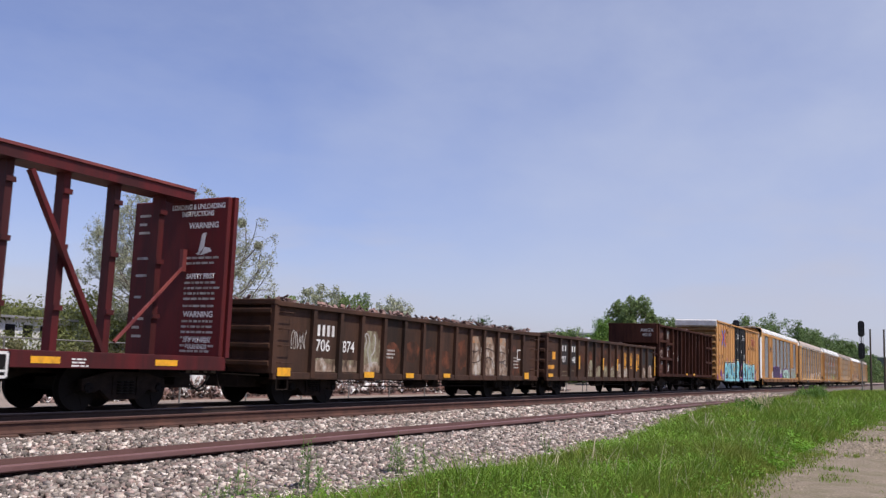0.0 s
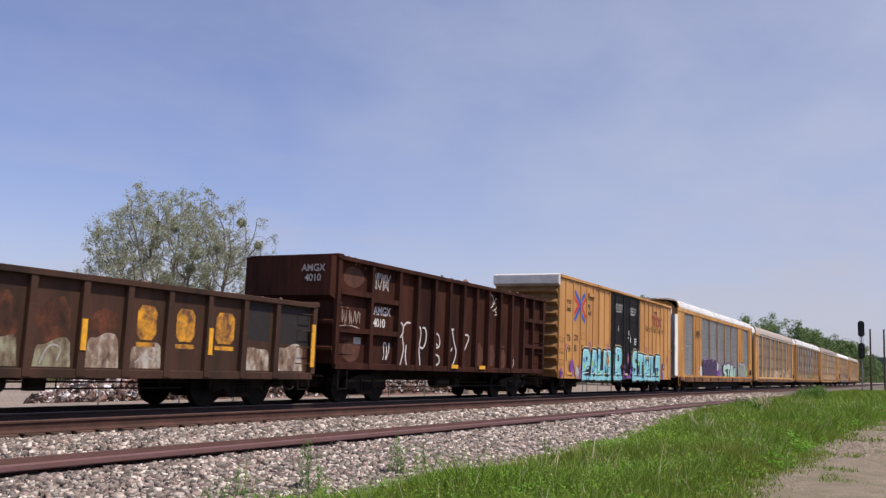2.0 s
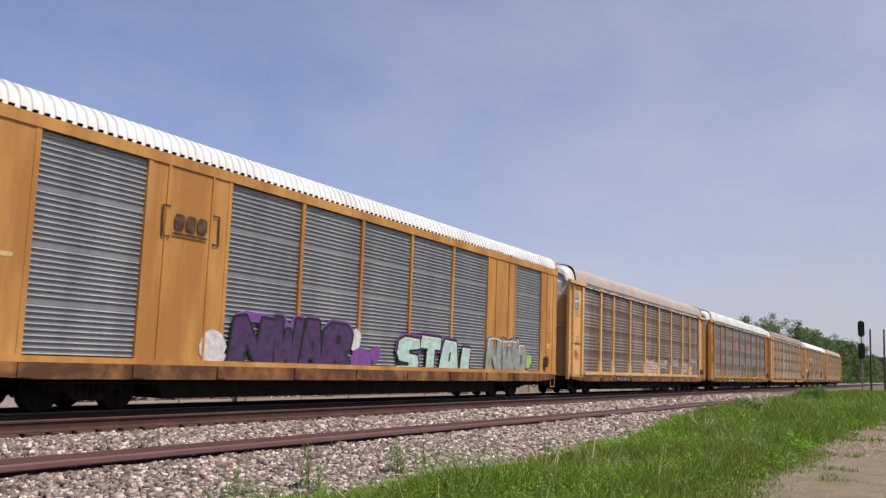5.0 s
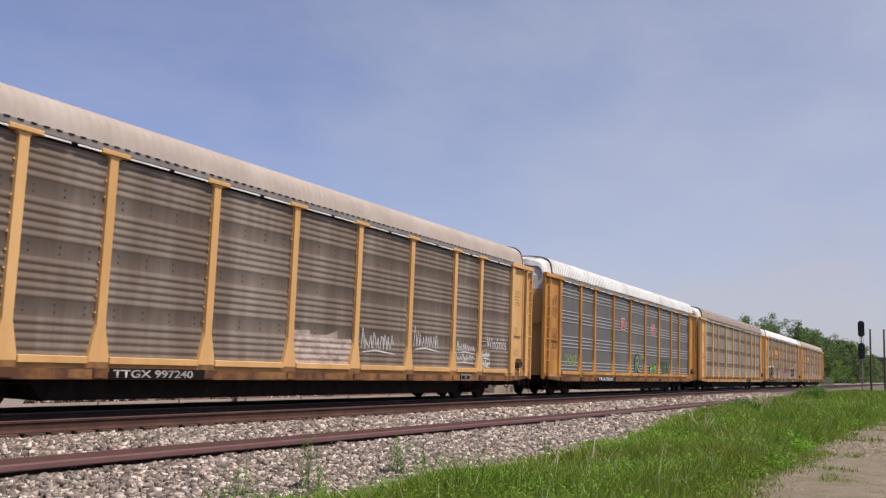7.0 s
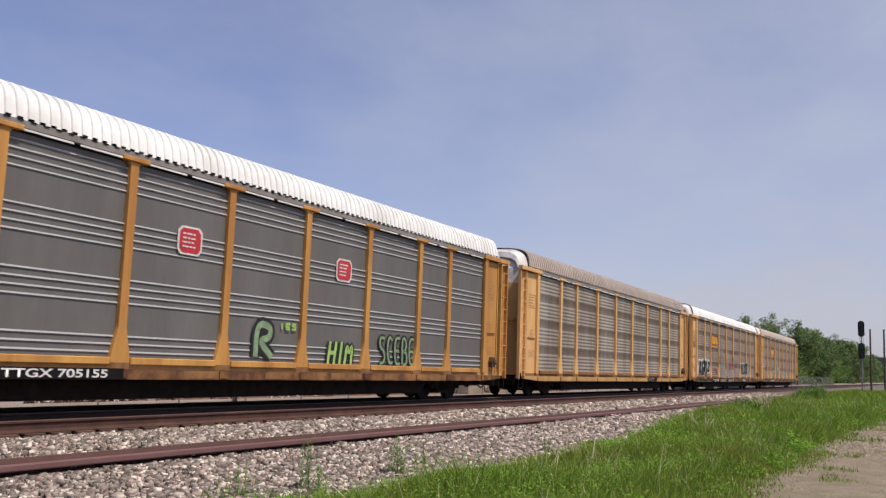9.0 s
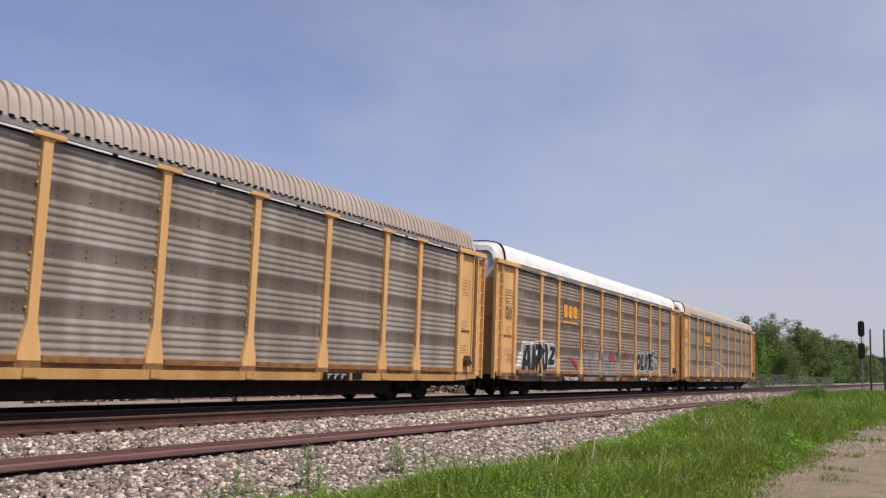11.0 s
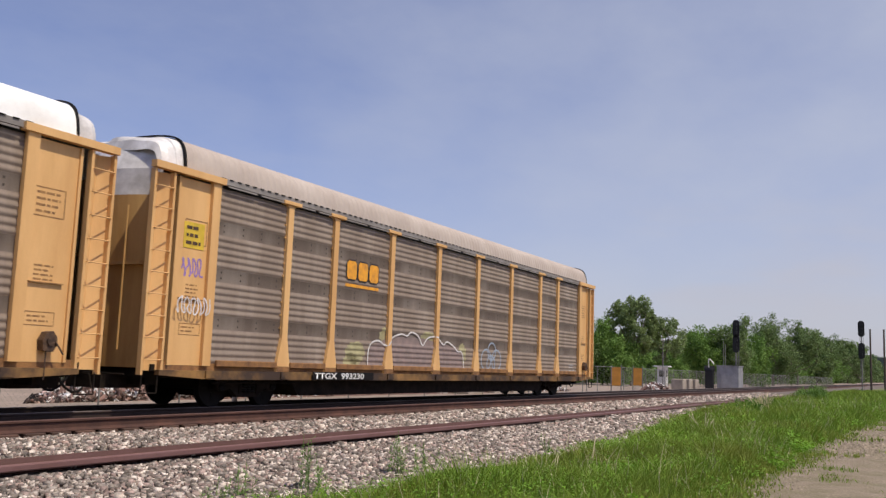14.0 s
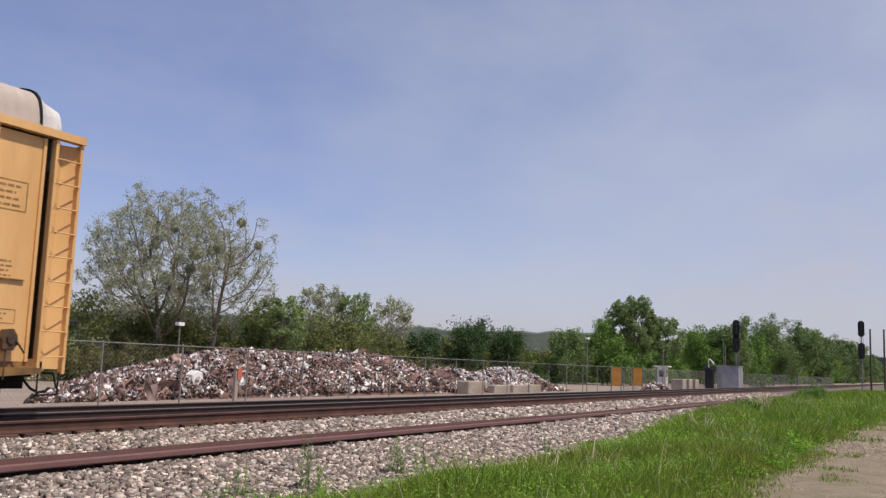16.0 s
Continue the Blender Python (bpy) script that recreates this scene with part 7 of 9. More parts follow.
def weed_clump(x, y, r, h, count, size, material, label, seed):
    """A leafy mound with an uneven top."""
    rng = np.random.default_rng(seed)
    n = 16
    a, q = rng.uniform(0, 6.283, n), np.sqrt(rng.uniform(0, 1, n))
    c = np.stack([r * q * np.cos(a), r * q * np.sin(a), h * rng.uniform(0.25, 0.78, n) * (1 - 0.5 * q ** 2)], 1)
    v, f = leaves(rng, c, np.full(n, 0.32 * h) * rng.uniform(0.6, 1.3, n), count, size)
    v[:, 2] = np.maximum(v[:, 2], 0.0)
    ob = new("weed_clump", from_arrays("weed_clump", v, f, material))
    ob.location = (x, y, ground_z(y) - 0.03)
    tagged(ob, label, "weed", kind="stuff")


def build_verge():
    blades("grass", "fresh green grass on the verge", ((4, 12, 1000, 1.0), (12, 22, 700, 1.25), (22, 45, 200, 2.2), (45, 130, 40, 5.0)), GRASS, 11, 0.40, 0.0065)
    blades("grass", "yellow-green lighter grass blades", ((4, 12, 420, 1.0), (12, 22, 300, 1.25), (22, 45, 90, 2.2), (45, 130, 18, 5.0)), GRASS_LIGHT, 13, 0.44, 0.0065, 0.45)
    blades("dry_grass", "dry straw stalks among the grass", ((6, 22, 17, 1.0), (22, 60, 4, 2.0)), STRAW, 12, 0.55, 0.0038, 0.35)
    clover("broad_weeds", "low broad-leaved weeds in the grass", 22000, 41, CLOVER, 0.022, 6, 24)
    clover("broad_weeds", "low broad-leaved weeds in the grass", 12000, 42, CLOVER, 0.022, 24, 60)
    for k, (x, y, h, n) in enumerate(((22.2, 4.7, 0.72, 26), (40.6, 6.1, 0.95, 50), (24.4, 4.2, 0.55, 9), (15.2, 5.6, 0.55, 4), (13.9, 4.7, 0.6, 5), (14.3, 4.3, 0.5, 4), (13.9, 5.7, 0.5, 3), (42.0, 6.6, 0.8, 20))):
        tuft(x, y, h, n, STRAW, "pale dry clump of last year's grass stalks", 60 + k, 0.26, 0.006 + 0.0004 * x)
    for k, (x, y, h, n) in enumerate(((9.7, 7.1, 0.62, 6), (12.0, 7.1, 0.52, 9), (8.6, 7.25, 0.34, 6), (9.4, 6.7, 0.34, 6), (12.4, 6.9, 0.4, 6), (8.1, 7.3, 0.25, 5), (17.0, 6.7, 0.3, 6))):
        weed(x, y, h * 1.25, 80 + k, n)
    for k, (x, y, r, h) in enumerate(((71, 7.3, 0.9, 1.45), (72.5, 7.6, 1.0, 1.2), (69.5, 7.1, 0.8, 1.05), (39, 6.6, 1.5, 0.75), (36.5, 6.3, 1.2, 0.65), (42.5, 6.9, 1.5, 0.75), (46.5, 7.2, 1.6, 0.8), (33.5, 6.2, 1.0, 0.55))):
        weed_clump(x, y, r, h, 2600 if x > 60 else 1700, 0.055 if x > 60 else 0.034, LEAF_FRESH if x > 60 else WEED_DARK, "dense tall deep green weeds beside the ballast", 90 + k)
    rng = np.random.default_rng(77)
    for k in range(64):
        x = 9.5 + 42 * rng.uniform(0, 1) ** 1.5
        y = path_edge(x) + (grass_edge(x) - path_edge(x)) * rng.uniform(0.08, 0.85)
        r = rng.uniform(0.22, 0.5) * (1 + x / 60)
        weed_clump(x, y, r, rng.uniform(0.26, 0.42), 260, 0.022 + 0.0005 * x, CLOVER if k % 4 else WEED_DARK, "bushy clump of broad-leaved weeds in the grass", 120 + k)
    # pebbles on the path
    rng = np.random.default_rng(8)
    n = 9000
    x = rng.uniform(8, 40, n)
    y = path_edge(x) + 0.15 - rng.uniform(0, 1, n) * 4.0
    s = rng.uniform(0.008, 0.028, n) * np.clip(x / 14, 0.8, 2)
    o = np.array([(1, 0, 0), (-0.5, 0.85, 0), (-0.5, -0.85, 0), (0, 0, 0.9)])
    a = rng.uniform(0, 6.28, n)
    ca, sa = np.cos(a)[:, None], np.sin(a)[:, None]
    v = np.stack([o[None, :, 0] * ca - o[None, :, 1] * sa, o[None, :, 0] * sa + o[None, :, 1] * ca, np.repeat(o[None, :, 2], n, 0)], -1) * s[:, None, None]
    v += np.stack([x, y, np.full(n, -0.50)], 1)[:, None]
    f = np.array([(0, 1, 3), (1, 2, 3), (2, 0, 3)])[None] + 4 * np.arange(n)[:, None, None]
    tagged(new("pebbles", from_arrays("pebbles", v.reshape(-1, 3), f.reshape(-1, 3), PEBBLE)), "loose pebbles on the gravel path", "gravel", kind="stuff")


# ---------------------------------------------------------------- yard behind the line
def build_trees():
    open_tree(42.9, 42.3, -0.6, 12.6, 6.3, LEAF_PALE, "large half-leafed spring tree with bare grey limbs", 5, low=0.22, points=3000, count=80000, size=0.058, clump=0.36, step=0.27, bases=((-0.5, 0.5), (1.3, -1.3)), twig=0.0050, thin=0.35, gaps=0.19)
    open_tree(60.3, 43.4, -0.6, 8.2, 2.1, LEAF_PALE, "light green tree behind the scrap yard", 6, low=0.35, points=420, count=4500, size=0.10, clump=0.40, twig=0.009, gaps=0.1)
    open_tree(61.6, 41.2, -0.6, 7.6, 1.9, LEAF_LOOSE, "light green tree behind the scrap yard", 16, low=0.35, points=380, count=4500, size=0.10, clump=0.40, twig=0.009, gaps=0.1)
    open_tree(66.4, 40.4, -0.6, 7.7, 2.1, LEAF_PALE, "light green tree behind the scrap yard", 7, low=0.35, points=420, count=4200, size=0.10, clump=0.38, twig=0.009, gaps=0.1)
    open_tree(48.6, 38.6, -0.6, 6.2, 2.3, LEAF_LOOSE, "pale green young tree", 8, low=0.25, points=380, count=14000, size=0.08, clump=0.34, twig=0.009, gaps=0.05)
    tree(80.6, 40.1, -0.6, 6.3, 2.9, LEAF_DARK, "dark green bushy tree", 9, base=0.15, count=16000, size=0.10, clump=0.8, dense=0.8)
    tree(78.6, 43.8, -0.6, 5.4, 2.1, LEAF_DARK, "dark green bushy tree", 10, base=0.15, count=12000, size=0.10, clump=0.7, dense=0.8)
    tree(86.6, 39.1, -0.6, 5.8, 2.3, LEAF_DARK, "dark green bushy tree", 12, base=0.15, count=13000, size=0.10, clump=0.7, dense=0.8)
    tree(98.6, 36.0, -0.6, 6.4, 3.4, LEAF_GREEN, "green tree beyond the fence", 13, base=0.15, count=16000, size=0.11, clump=0.8, dense=0.8, rise=0.4)
    tree(102.0, 33.2, -0.6, 8.2, 2.5, LEAF_FRESH, "fresh green tree beyond the fence", 14, base=0.12, count=22000, size=0.11, clump=0.8, dense=1.5, rise=0.4)
    open_tree(104.4, 30.5, -0.6, 10.8, 3.3, LEAF_LOOSE, "tall loose-crowned tree beyond the fence", 15, low=0.30, points=420, count=17000, size=0.13, clump=0.5, twig=0.010, step=0.42, gaps=0.08)
    open_tree(107.6, 27.6, -0.6, 8.6, 2.6, LEAF_LOOSE, "loose-crowned green tree beyond the fence", 17, low=0.35, points=300, count=9000, size=0.13, clump=0.45, twig=0.010, step=0.42, gaps=0.08)
    tree(101.5, 31.5, -0.6, 5.6, 2.9, LEAF_FRESH, "fresh green low tree", 26, base=0.1, count=20000, size=0.11, clump=0.9, dense=1.0, rise=0.4)
    tree(126.0, 26.6, -0.6, 8.4, 4.2, LEAF_FRESH, "broad fresh green tree behind the signal cabinet", 17, base=0.12, count=24000, size=0.13, clump=1.1, dense=1.5, rise=0.35)
    tree(128.0, 23.6, -0.6, 9.4, 4.6, LEAF_GREEN, "broad fresh green tree behind the signal cabinet", 37, base=0.12, count=26000, size=0.13, clump=1.1, dense=1.5, rise=0.35)
    tree(148.0, 24.0, -0.6, 8.6, 4.6, LEAF_FRESH, "broad fresh green tree", 27, base=0.1, count=22000, size=0.14, clump=1.1, dense=1.5, rise=0.35)
    tree(176.0, 25.0, -0.6, 13.0, 5.4, LEAF_GREEN, "tall green tree at the end of the line", 18, base=0.15, tips=160, count=24000, size=0.15, clump=1.0, dense=1.5, rise=0.4)
    tree(216.0, 25.4, -0.6, 15.6, 6.8, LEAF_GREEN, "tall green tree at the end of the line", 38, base=0.15, tips=160, count=20000, size=0.18, clump=1.0, dense=1.5, rise=0.4)
    tree(318.0, 26.6, -0.6, 17.0, 8.5, LEAF_GREEN, "green tree at the end of the line", 19, base=0.12, count=15000, size=0.21, clump=1.2, dense=1.5, rise=0.35)
    tree(520.0, 30.0, -0.6, 22.0, 12.0, LEAF_GREEN, "green tree at the end of the line", 20, base=0.12, count=12000, size=0.3, clump=1.2, dense=1.5, rise=0.35)
    tree(262.0, 26.0, -0.6, 14.5, 7.2, LEAF_GREEN, "green tree beside the far line", 21, base=0.12, count=16000, size=0.26, clump=1.7, dense=2.0, rise=0.35)
    tree(410.0, 29.0, -0.6, 19.0, 10.0, LEAF_GREEN, "green tree beside the far line", 22, base=0.12, count=14000, size=0.4, clump=2.2, dense=2.0, rise=0.35)
    bush_row("undergrowth", "dense undergrowth and bushes behind the scrap yard", 20, 62, 53, 38, -0.6, 6.2, 4.6, LEAF_MID, 31, n=60, count=140000, size=0.10)
    bush_row("undergrowth", "dusty olive brushwood behind the scrap yard", 26, 66, 46, 34.5, -0.6, 3.4, 2.8, LEAF_OLIVE, 34, n=40, count=50000, size=0.07)
    bush_row("undergrowth", "dense low woods behind the fence", 60, 104, 50, 42, -0.6, 4.6, 5.4, LEAF_MID, 32, n=40, count=90000, size=0.13)
    bush_row("undergrowth", "dense low woods along the line", 98, 300, 40, 27, -0.6, 5.0, 9.5, LEAF_FRESH, 33, n=64, count=120000, size=0.20)
    bush_row("undergrowth", "dense woods closing the view", 118, 420, 44, 34, -0.6, 6.5, 13.0, LEAF_GREEN, 35, n=60, count=60000, size=0.36)
    bush_row("undergrowth", "distant woods along the line", 400, 900, 38, 42, -0.6, 13.0, 19.0, LEAF_GREEN, 36, n=50, count=30000, size=0.8)
    # wooded hills on the horizon, their haze painted into the colour
    rng = np.random.default_rng(3)
    verts, faces = [], []
    n = 220
    for i in range(n):
        a = radians(-12 + 92 * i / (n - 1))
        d = 900 + 60 * math.sin(a * 7)
        h = (26 + 19 * min(1.0, max(0.0, (a - 0.20) / 0.12))) + 7 * noise.noise((a * 3, 0, 0)) + 4 * noise.noise((a * 40, 1, 0)) + 2.5 * noise.noise((a * 150, 2, 0)) + 14 * max(0, a - 0.9)
        verts += [(d * math.cos(a), d * math.sin(a), -5), (d * math.cos(a), d * math.sin(a), h * 0.85), ((d + 120) * math.cos(a), (d + 120) * math.sin(a), h), ((d + 500) * math.cos(a), (d + 500) * math.sin(a), -5)]
    for i in range(n - 1):
        for j in range(3):
            faces.append((i * 4 + j, i * 4 + 4 + j, i * 4 + 5 + j, i * 4 + 1 + j))
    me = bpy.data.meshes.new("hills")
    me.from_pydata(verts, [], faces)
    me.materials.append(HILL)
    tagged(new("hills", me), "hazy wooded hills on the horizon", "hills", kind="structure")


GALV_PIPE = mat("galvanised_fence", (0.24, 0.235, 0.22), 0.6, 0.3, vary=0.1, bump=0.0)


def build_fence():
    t = thing("chain_link_fence", "grey galvanised chain-link fence on round posts", "fence", at=(0, 22.0, 0))
    x, k = 6.0, 0
    while x < 262:
        bm = bmesh.new()
        rod(bm, (x, 0, -0.6), (x, 0, 1.47), 0.028, seg=8)
        rod(bm, (x, 0, 1.47), (x, 0, 1.50), 0.045, 0.01, seg=8)
        part("post", bm, GALV_PIPE, t)
        x += 3.35
    bm = bmesh.new()
    rod(bm, (6, 0, 1.44), (262, 0, 1.44), 0.022, seg=6)
    part("top_rail", bm, GALV_PIPE, t)
    bm = bmesh.new()
    step, z0, z1 = 0.16, -0.42, 1.43
    h = z1 - z0
    xx = 12.0
    while xx < 72:
        for s in (-1, 1):
            a, b = Vector((xx, 0.02 * s, z0)), Vector((xx + s * h, 0.02 * s, z1))
            d = Vector((0.0022, 0, 0))
            bm.faces.new([bm.verts.new(p) for p in (a - d, a + d, b + d, b - d)])
        xx += step
    while xx < 260:
        for s in (-1, 1):
            a, b = Vector((xx, 0.02 * s, z0)), Vector((xx + s * h, 0.02 * s, z1))
            d = Vector((0.020, 0, 0))
            bm.faces.new([bm.verts.new(p) for p in (a - d, a + d, b + d, b - d)])
        xx += 0.30
    tagged(part("mesh", bm, GALV_PIPE, t, "woven wire mesh"), kind="stuff")


SCRAP_BITS = [mat("scrap_brown", (0.245, 0.145, 0.122), 0.8, 0.1, vary=0.2, island=True, scale=3.0),
              mat("scrap_grey", (0.37, 0.255, 0.228), 0.7, 0.1, vary=0.2, island=True, scale=3.0),
              mat("scrap_white", (0.86, 0.83, 0.82), 0.5, 0.0, vary=0.1, island=True, per_object=0.3, scale=3.0),
              mat("scrap_dark", (0.055, 0.036, 0.032), 0.8, 0.1, vary=0.2, island=True, scale=3.0),
              mat("scrap_pink", (0.48, 0.34, 0.31), 0.7, 0.0, vary=0.2, island=True, scale=3.0)]


def scrap_pile(name, label, x0, x1, y0, y1, heights, n, seed, white=0.12, size=(0.15, 0.8), skew=0.0):
    """A heap of torn sheet, tube and crushed appliances; heights along x."""
    rng = np.random.default_rng(seed)
    hx = np.linspace(x0, x1, len(heights))
    t = thing(name, label, "scrap metal")
    # core
    bm = bmesh.new()
    nx, ny = 60, 9
    grid = []
    for i in range(nx + 1):
        x = x0 + (x1 - x0) * i / nx
        top = np.interp(x, hx, heights)
        row = []
        for j in range(ny + 1):
            q = j / ny
            y = y0 + (y1 - y0) * q
            z = -0.55 + (top + 0.55 - 0.1) * math.sin(math.pi * q) ** 0.55 + 0.22 * noise.noise((x * 1.3, y * 1.3, seed)) * (0.2 + math.sin(math.pi * q))
            row.append(bm.verts.new((x + skew * (y - y0) * (1 - i / nx), y, z)))
        grid.append(row)
    for i in range(nx):
        for j in range(ny):
            bm.faces.new((grid[i][j], grid[i + 1][j], grid[i + 1][j + 1], grid[i][j + 1]))
    part("mound", bm, SCRAP_BITS[0], t)
    for m, share in zip(SCRAP_BITS, (0.34, max(0.05, 0.30 - white * 0.5), white, 0.18, max(0.04, 0.18 - white * 0.5))):
        k = int(n * share)
        x = rng.uniform(x0, x1, k)
        q = 0.01 + 0.60 * rng.uniform(0, 1, k) ** 1.6
        top = np.interp(x, hx, heights)
        y = y0 + (y1 - y0) * q
        z = -0.55 + (top + 0.55 - 0.1) * np.sin(np.pi * q) ** 0.55 + rng.uniform(-0.05, 0.12, k)
        if m is SCRAP_BITS[2]:
            # the white pieces lie in drifts
            drift = np.array([noise.noise((x[i] * 0.45, y[i] * 0.6, seed)) for i in range(k)])
            z = np.where(drift > -0.22, z + 0.03, z - 0.25)
        a = rng.uniform(size[0], size[1], k) * rng.uniform(0.4, 1, k) * (0.85 if m is SCRAP_BITS[2] else 0.9)
        # a few large sheets and long strips among the crumbs
        big = rng.random(k) < (0.012 if m in SCRAP_BITS[1:3] else 0.05)
        a = np.where(big, a * rng.uniform(1.5, 2.6, k), a)
        b = a * np.where(rng.random(k) < 0.45, 0.12, rng.uniform(0.25, 0.8, k))
        c = np.where(rng.random(k) < 0.06, b * 0.5, 0.010)
        u = np.array([(sx, sy, sz) for sx in (-.5, .5) for sy in (-.5, .5) for sz in (-.5, .5)])
        v = u[None] * np.stack([a, b, c], 1)[:, None]
        # bend and crumple
        v += rng.normal(0, 0.055, v.shape) * a[:, None, None]
        rot = np.linalg.qr(rng.normal(0, 1, (k, 3, 3)))[0]
        v = np.einsum("kij,knj->kni", rot, v) + np.stack([x + skew * (y - y0) * (1 - (x - x0) / (x1 - x0)), y, z], 1)[:, None]
        f = np.array(((0, 1, 3, 2), (4, 6, 7, 5), (0, 4, 5, 1), (2, 3, 7, 6), (0, 2, 6, 4), (1, 5, 7, 3)))
        f = f[None] + 8 * np.arange(k)[:, None, None]
        tagged(part("debris", from_arrays("debris", v.reshape(-1, 3), f.reshape(-1, 4), m), None, t), kind="stuff")
    return t


SIGNAL_BLACK = mat("signal_black", (0.018, 0.018, 0.02), 0.6, vary=0.1, bump=0.0)
CABINET = mat("cabinet_grey", (0.36, 0.36, 0.37), 0.5, 0.3, vary=0.05, scale=1.0, bump=0.02)
POLE_WOOD = mat("dark_pole_wood", (0.09, 0.07, 0.055), 0.9, vary=0.2, scale=2.0, bump=0.2)
CONCRETE = mat("pale_concrete", (0.38, 0.325, 0.27), 0.9, vary=0.15, scale=1.2, second=(0.27, 0.225, 0.18), amount=0.5, bump=0.1)
ORANGE = mat("orange_panel", (0.72, 0.33, 0.06), 0.6, vary=0.06, scale=1.0, bump=0.02)


def signal(x, y, z, top, heads, label):
    """A two-headed colour-light signal on a mast, facing down the line (-x)."""
    t = thing("railway_signal", label, "signal", "railway signals", (x, y, z))
    bm = bmesh.new()
    rod(bm, (0, 0, 0), (0, 0, top - z - 0.2), 0.075, 0.06, seg=10)
    box(bm, -0.2, 0.2, -0.2, 0.2, 0, 0.25)
    part("mast", bm, GALV_PIPE, t)
    for hz in heads:
        bm = bmesh.new()
        pts = [(0.37 * math.cos(a), (0.60 if math.sin(a) > 0 else -0.60) + 0.37 * math.sin(a)) for a in [2 * math.pi * (i + 0.5) / 24 for i in range(24)]]
        f0 = [bm.verts.new((-0.14, q[0], hz - z + q[1])) for q in pts]
        f1 = [bm.verts.new((-0.10, q[0], hz - z + q[1])) for q in pts]
        bm.faces.new(f0), bm.faces.new(f1[::-1])
        for i in range(24):
            bm.faces.new((f0[i], f1[i], f1[(i + 1) % 24], f0[(i + 1) % 24]))
        hd = part("signal_head", bm, SIGNAL_BLACK, t, "black oval backboard with hooded lenses")
        for dz in (-0.42, 0, 0.42):
            bm = bmesh.new()
            rod(bm, (-0.42, 0, hz - z + dz), (-0.14, 0, hz - z + dz), 0.15, seg=12)
            part("hood", bm, SIGNAL_BLACK, hd)
    bm = bmesh.new()
    for s in (-0.18, 0.18):
        rod(bm, (0.35, s, 0), (0.35, s, top - z - 0.4), 0.025, seg=6)
    for k in range(int((top - z - 0.6) / 0.32)):
        rod(bm, (0.35, -0.18, 0.4 + k * 0.32), (0.35, 0.18, 0.4 + k * 0.32), 0.014, seg=5)
    for k in (0.9, 0.55):
        box(bm, -0.05, 0.5, -0.35, 0.35, (top - z) * k - 0.9, (top - z) * k - 0.86)
    part("ladder", bm, GALV_PIPE, t)
    return t


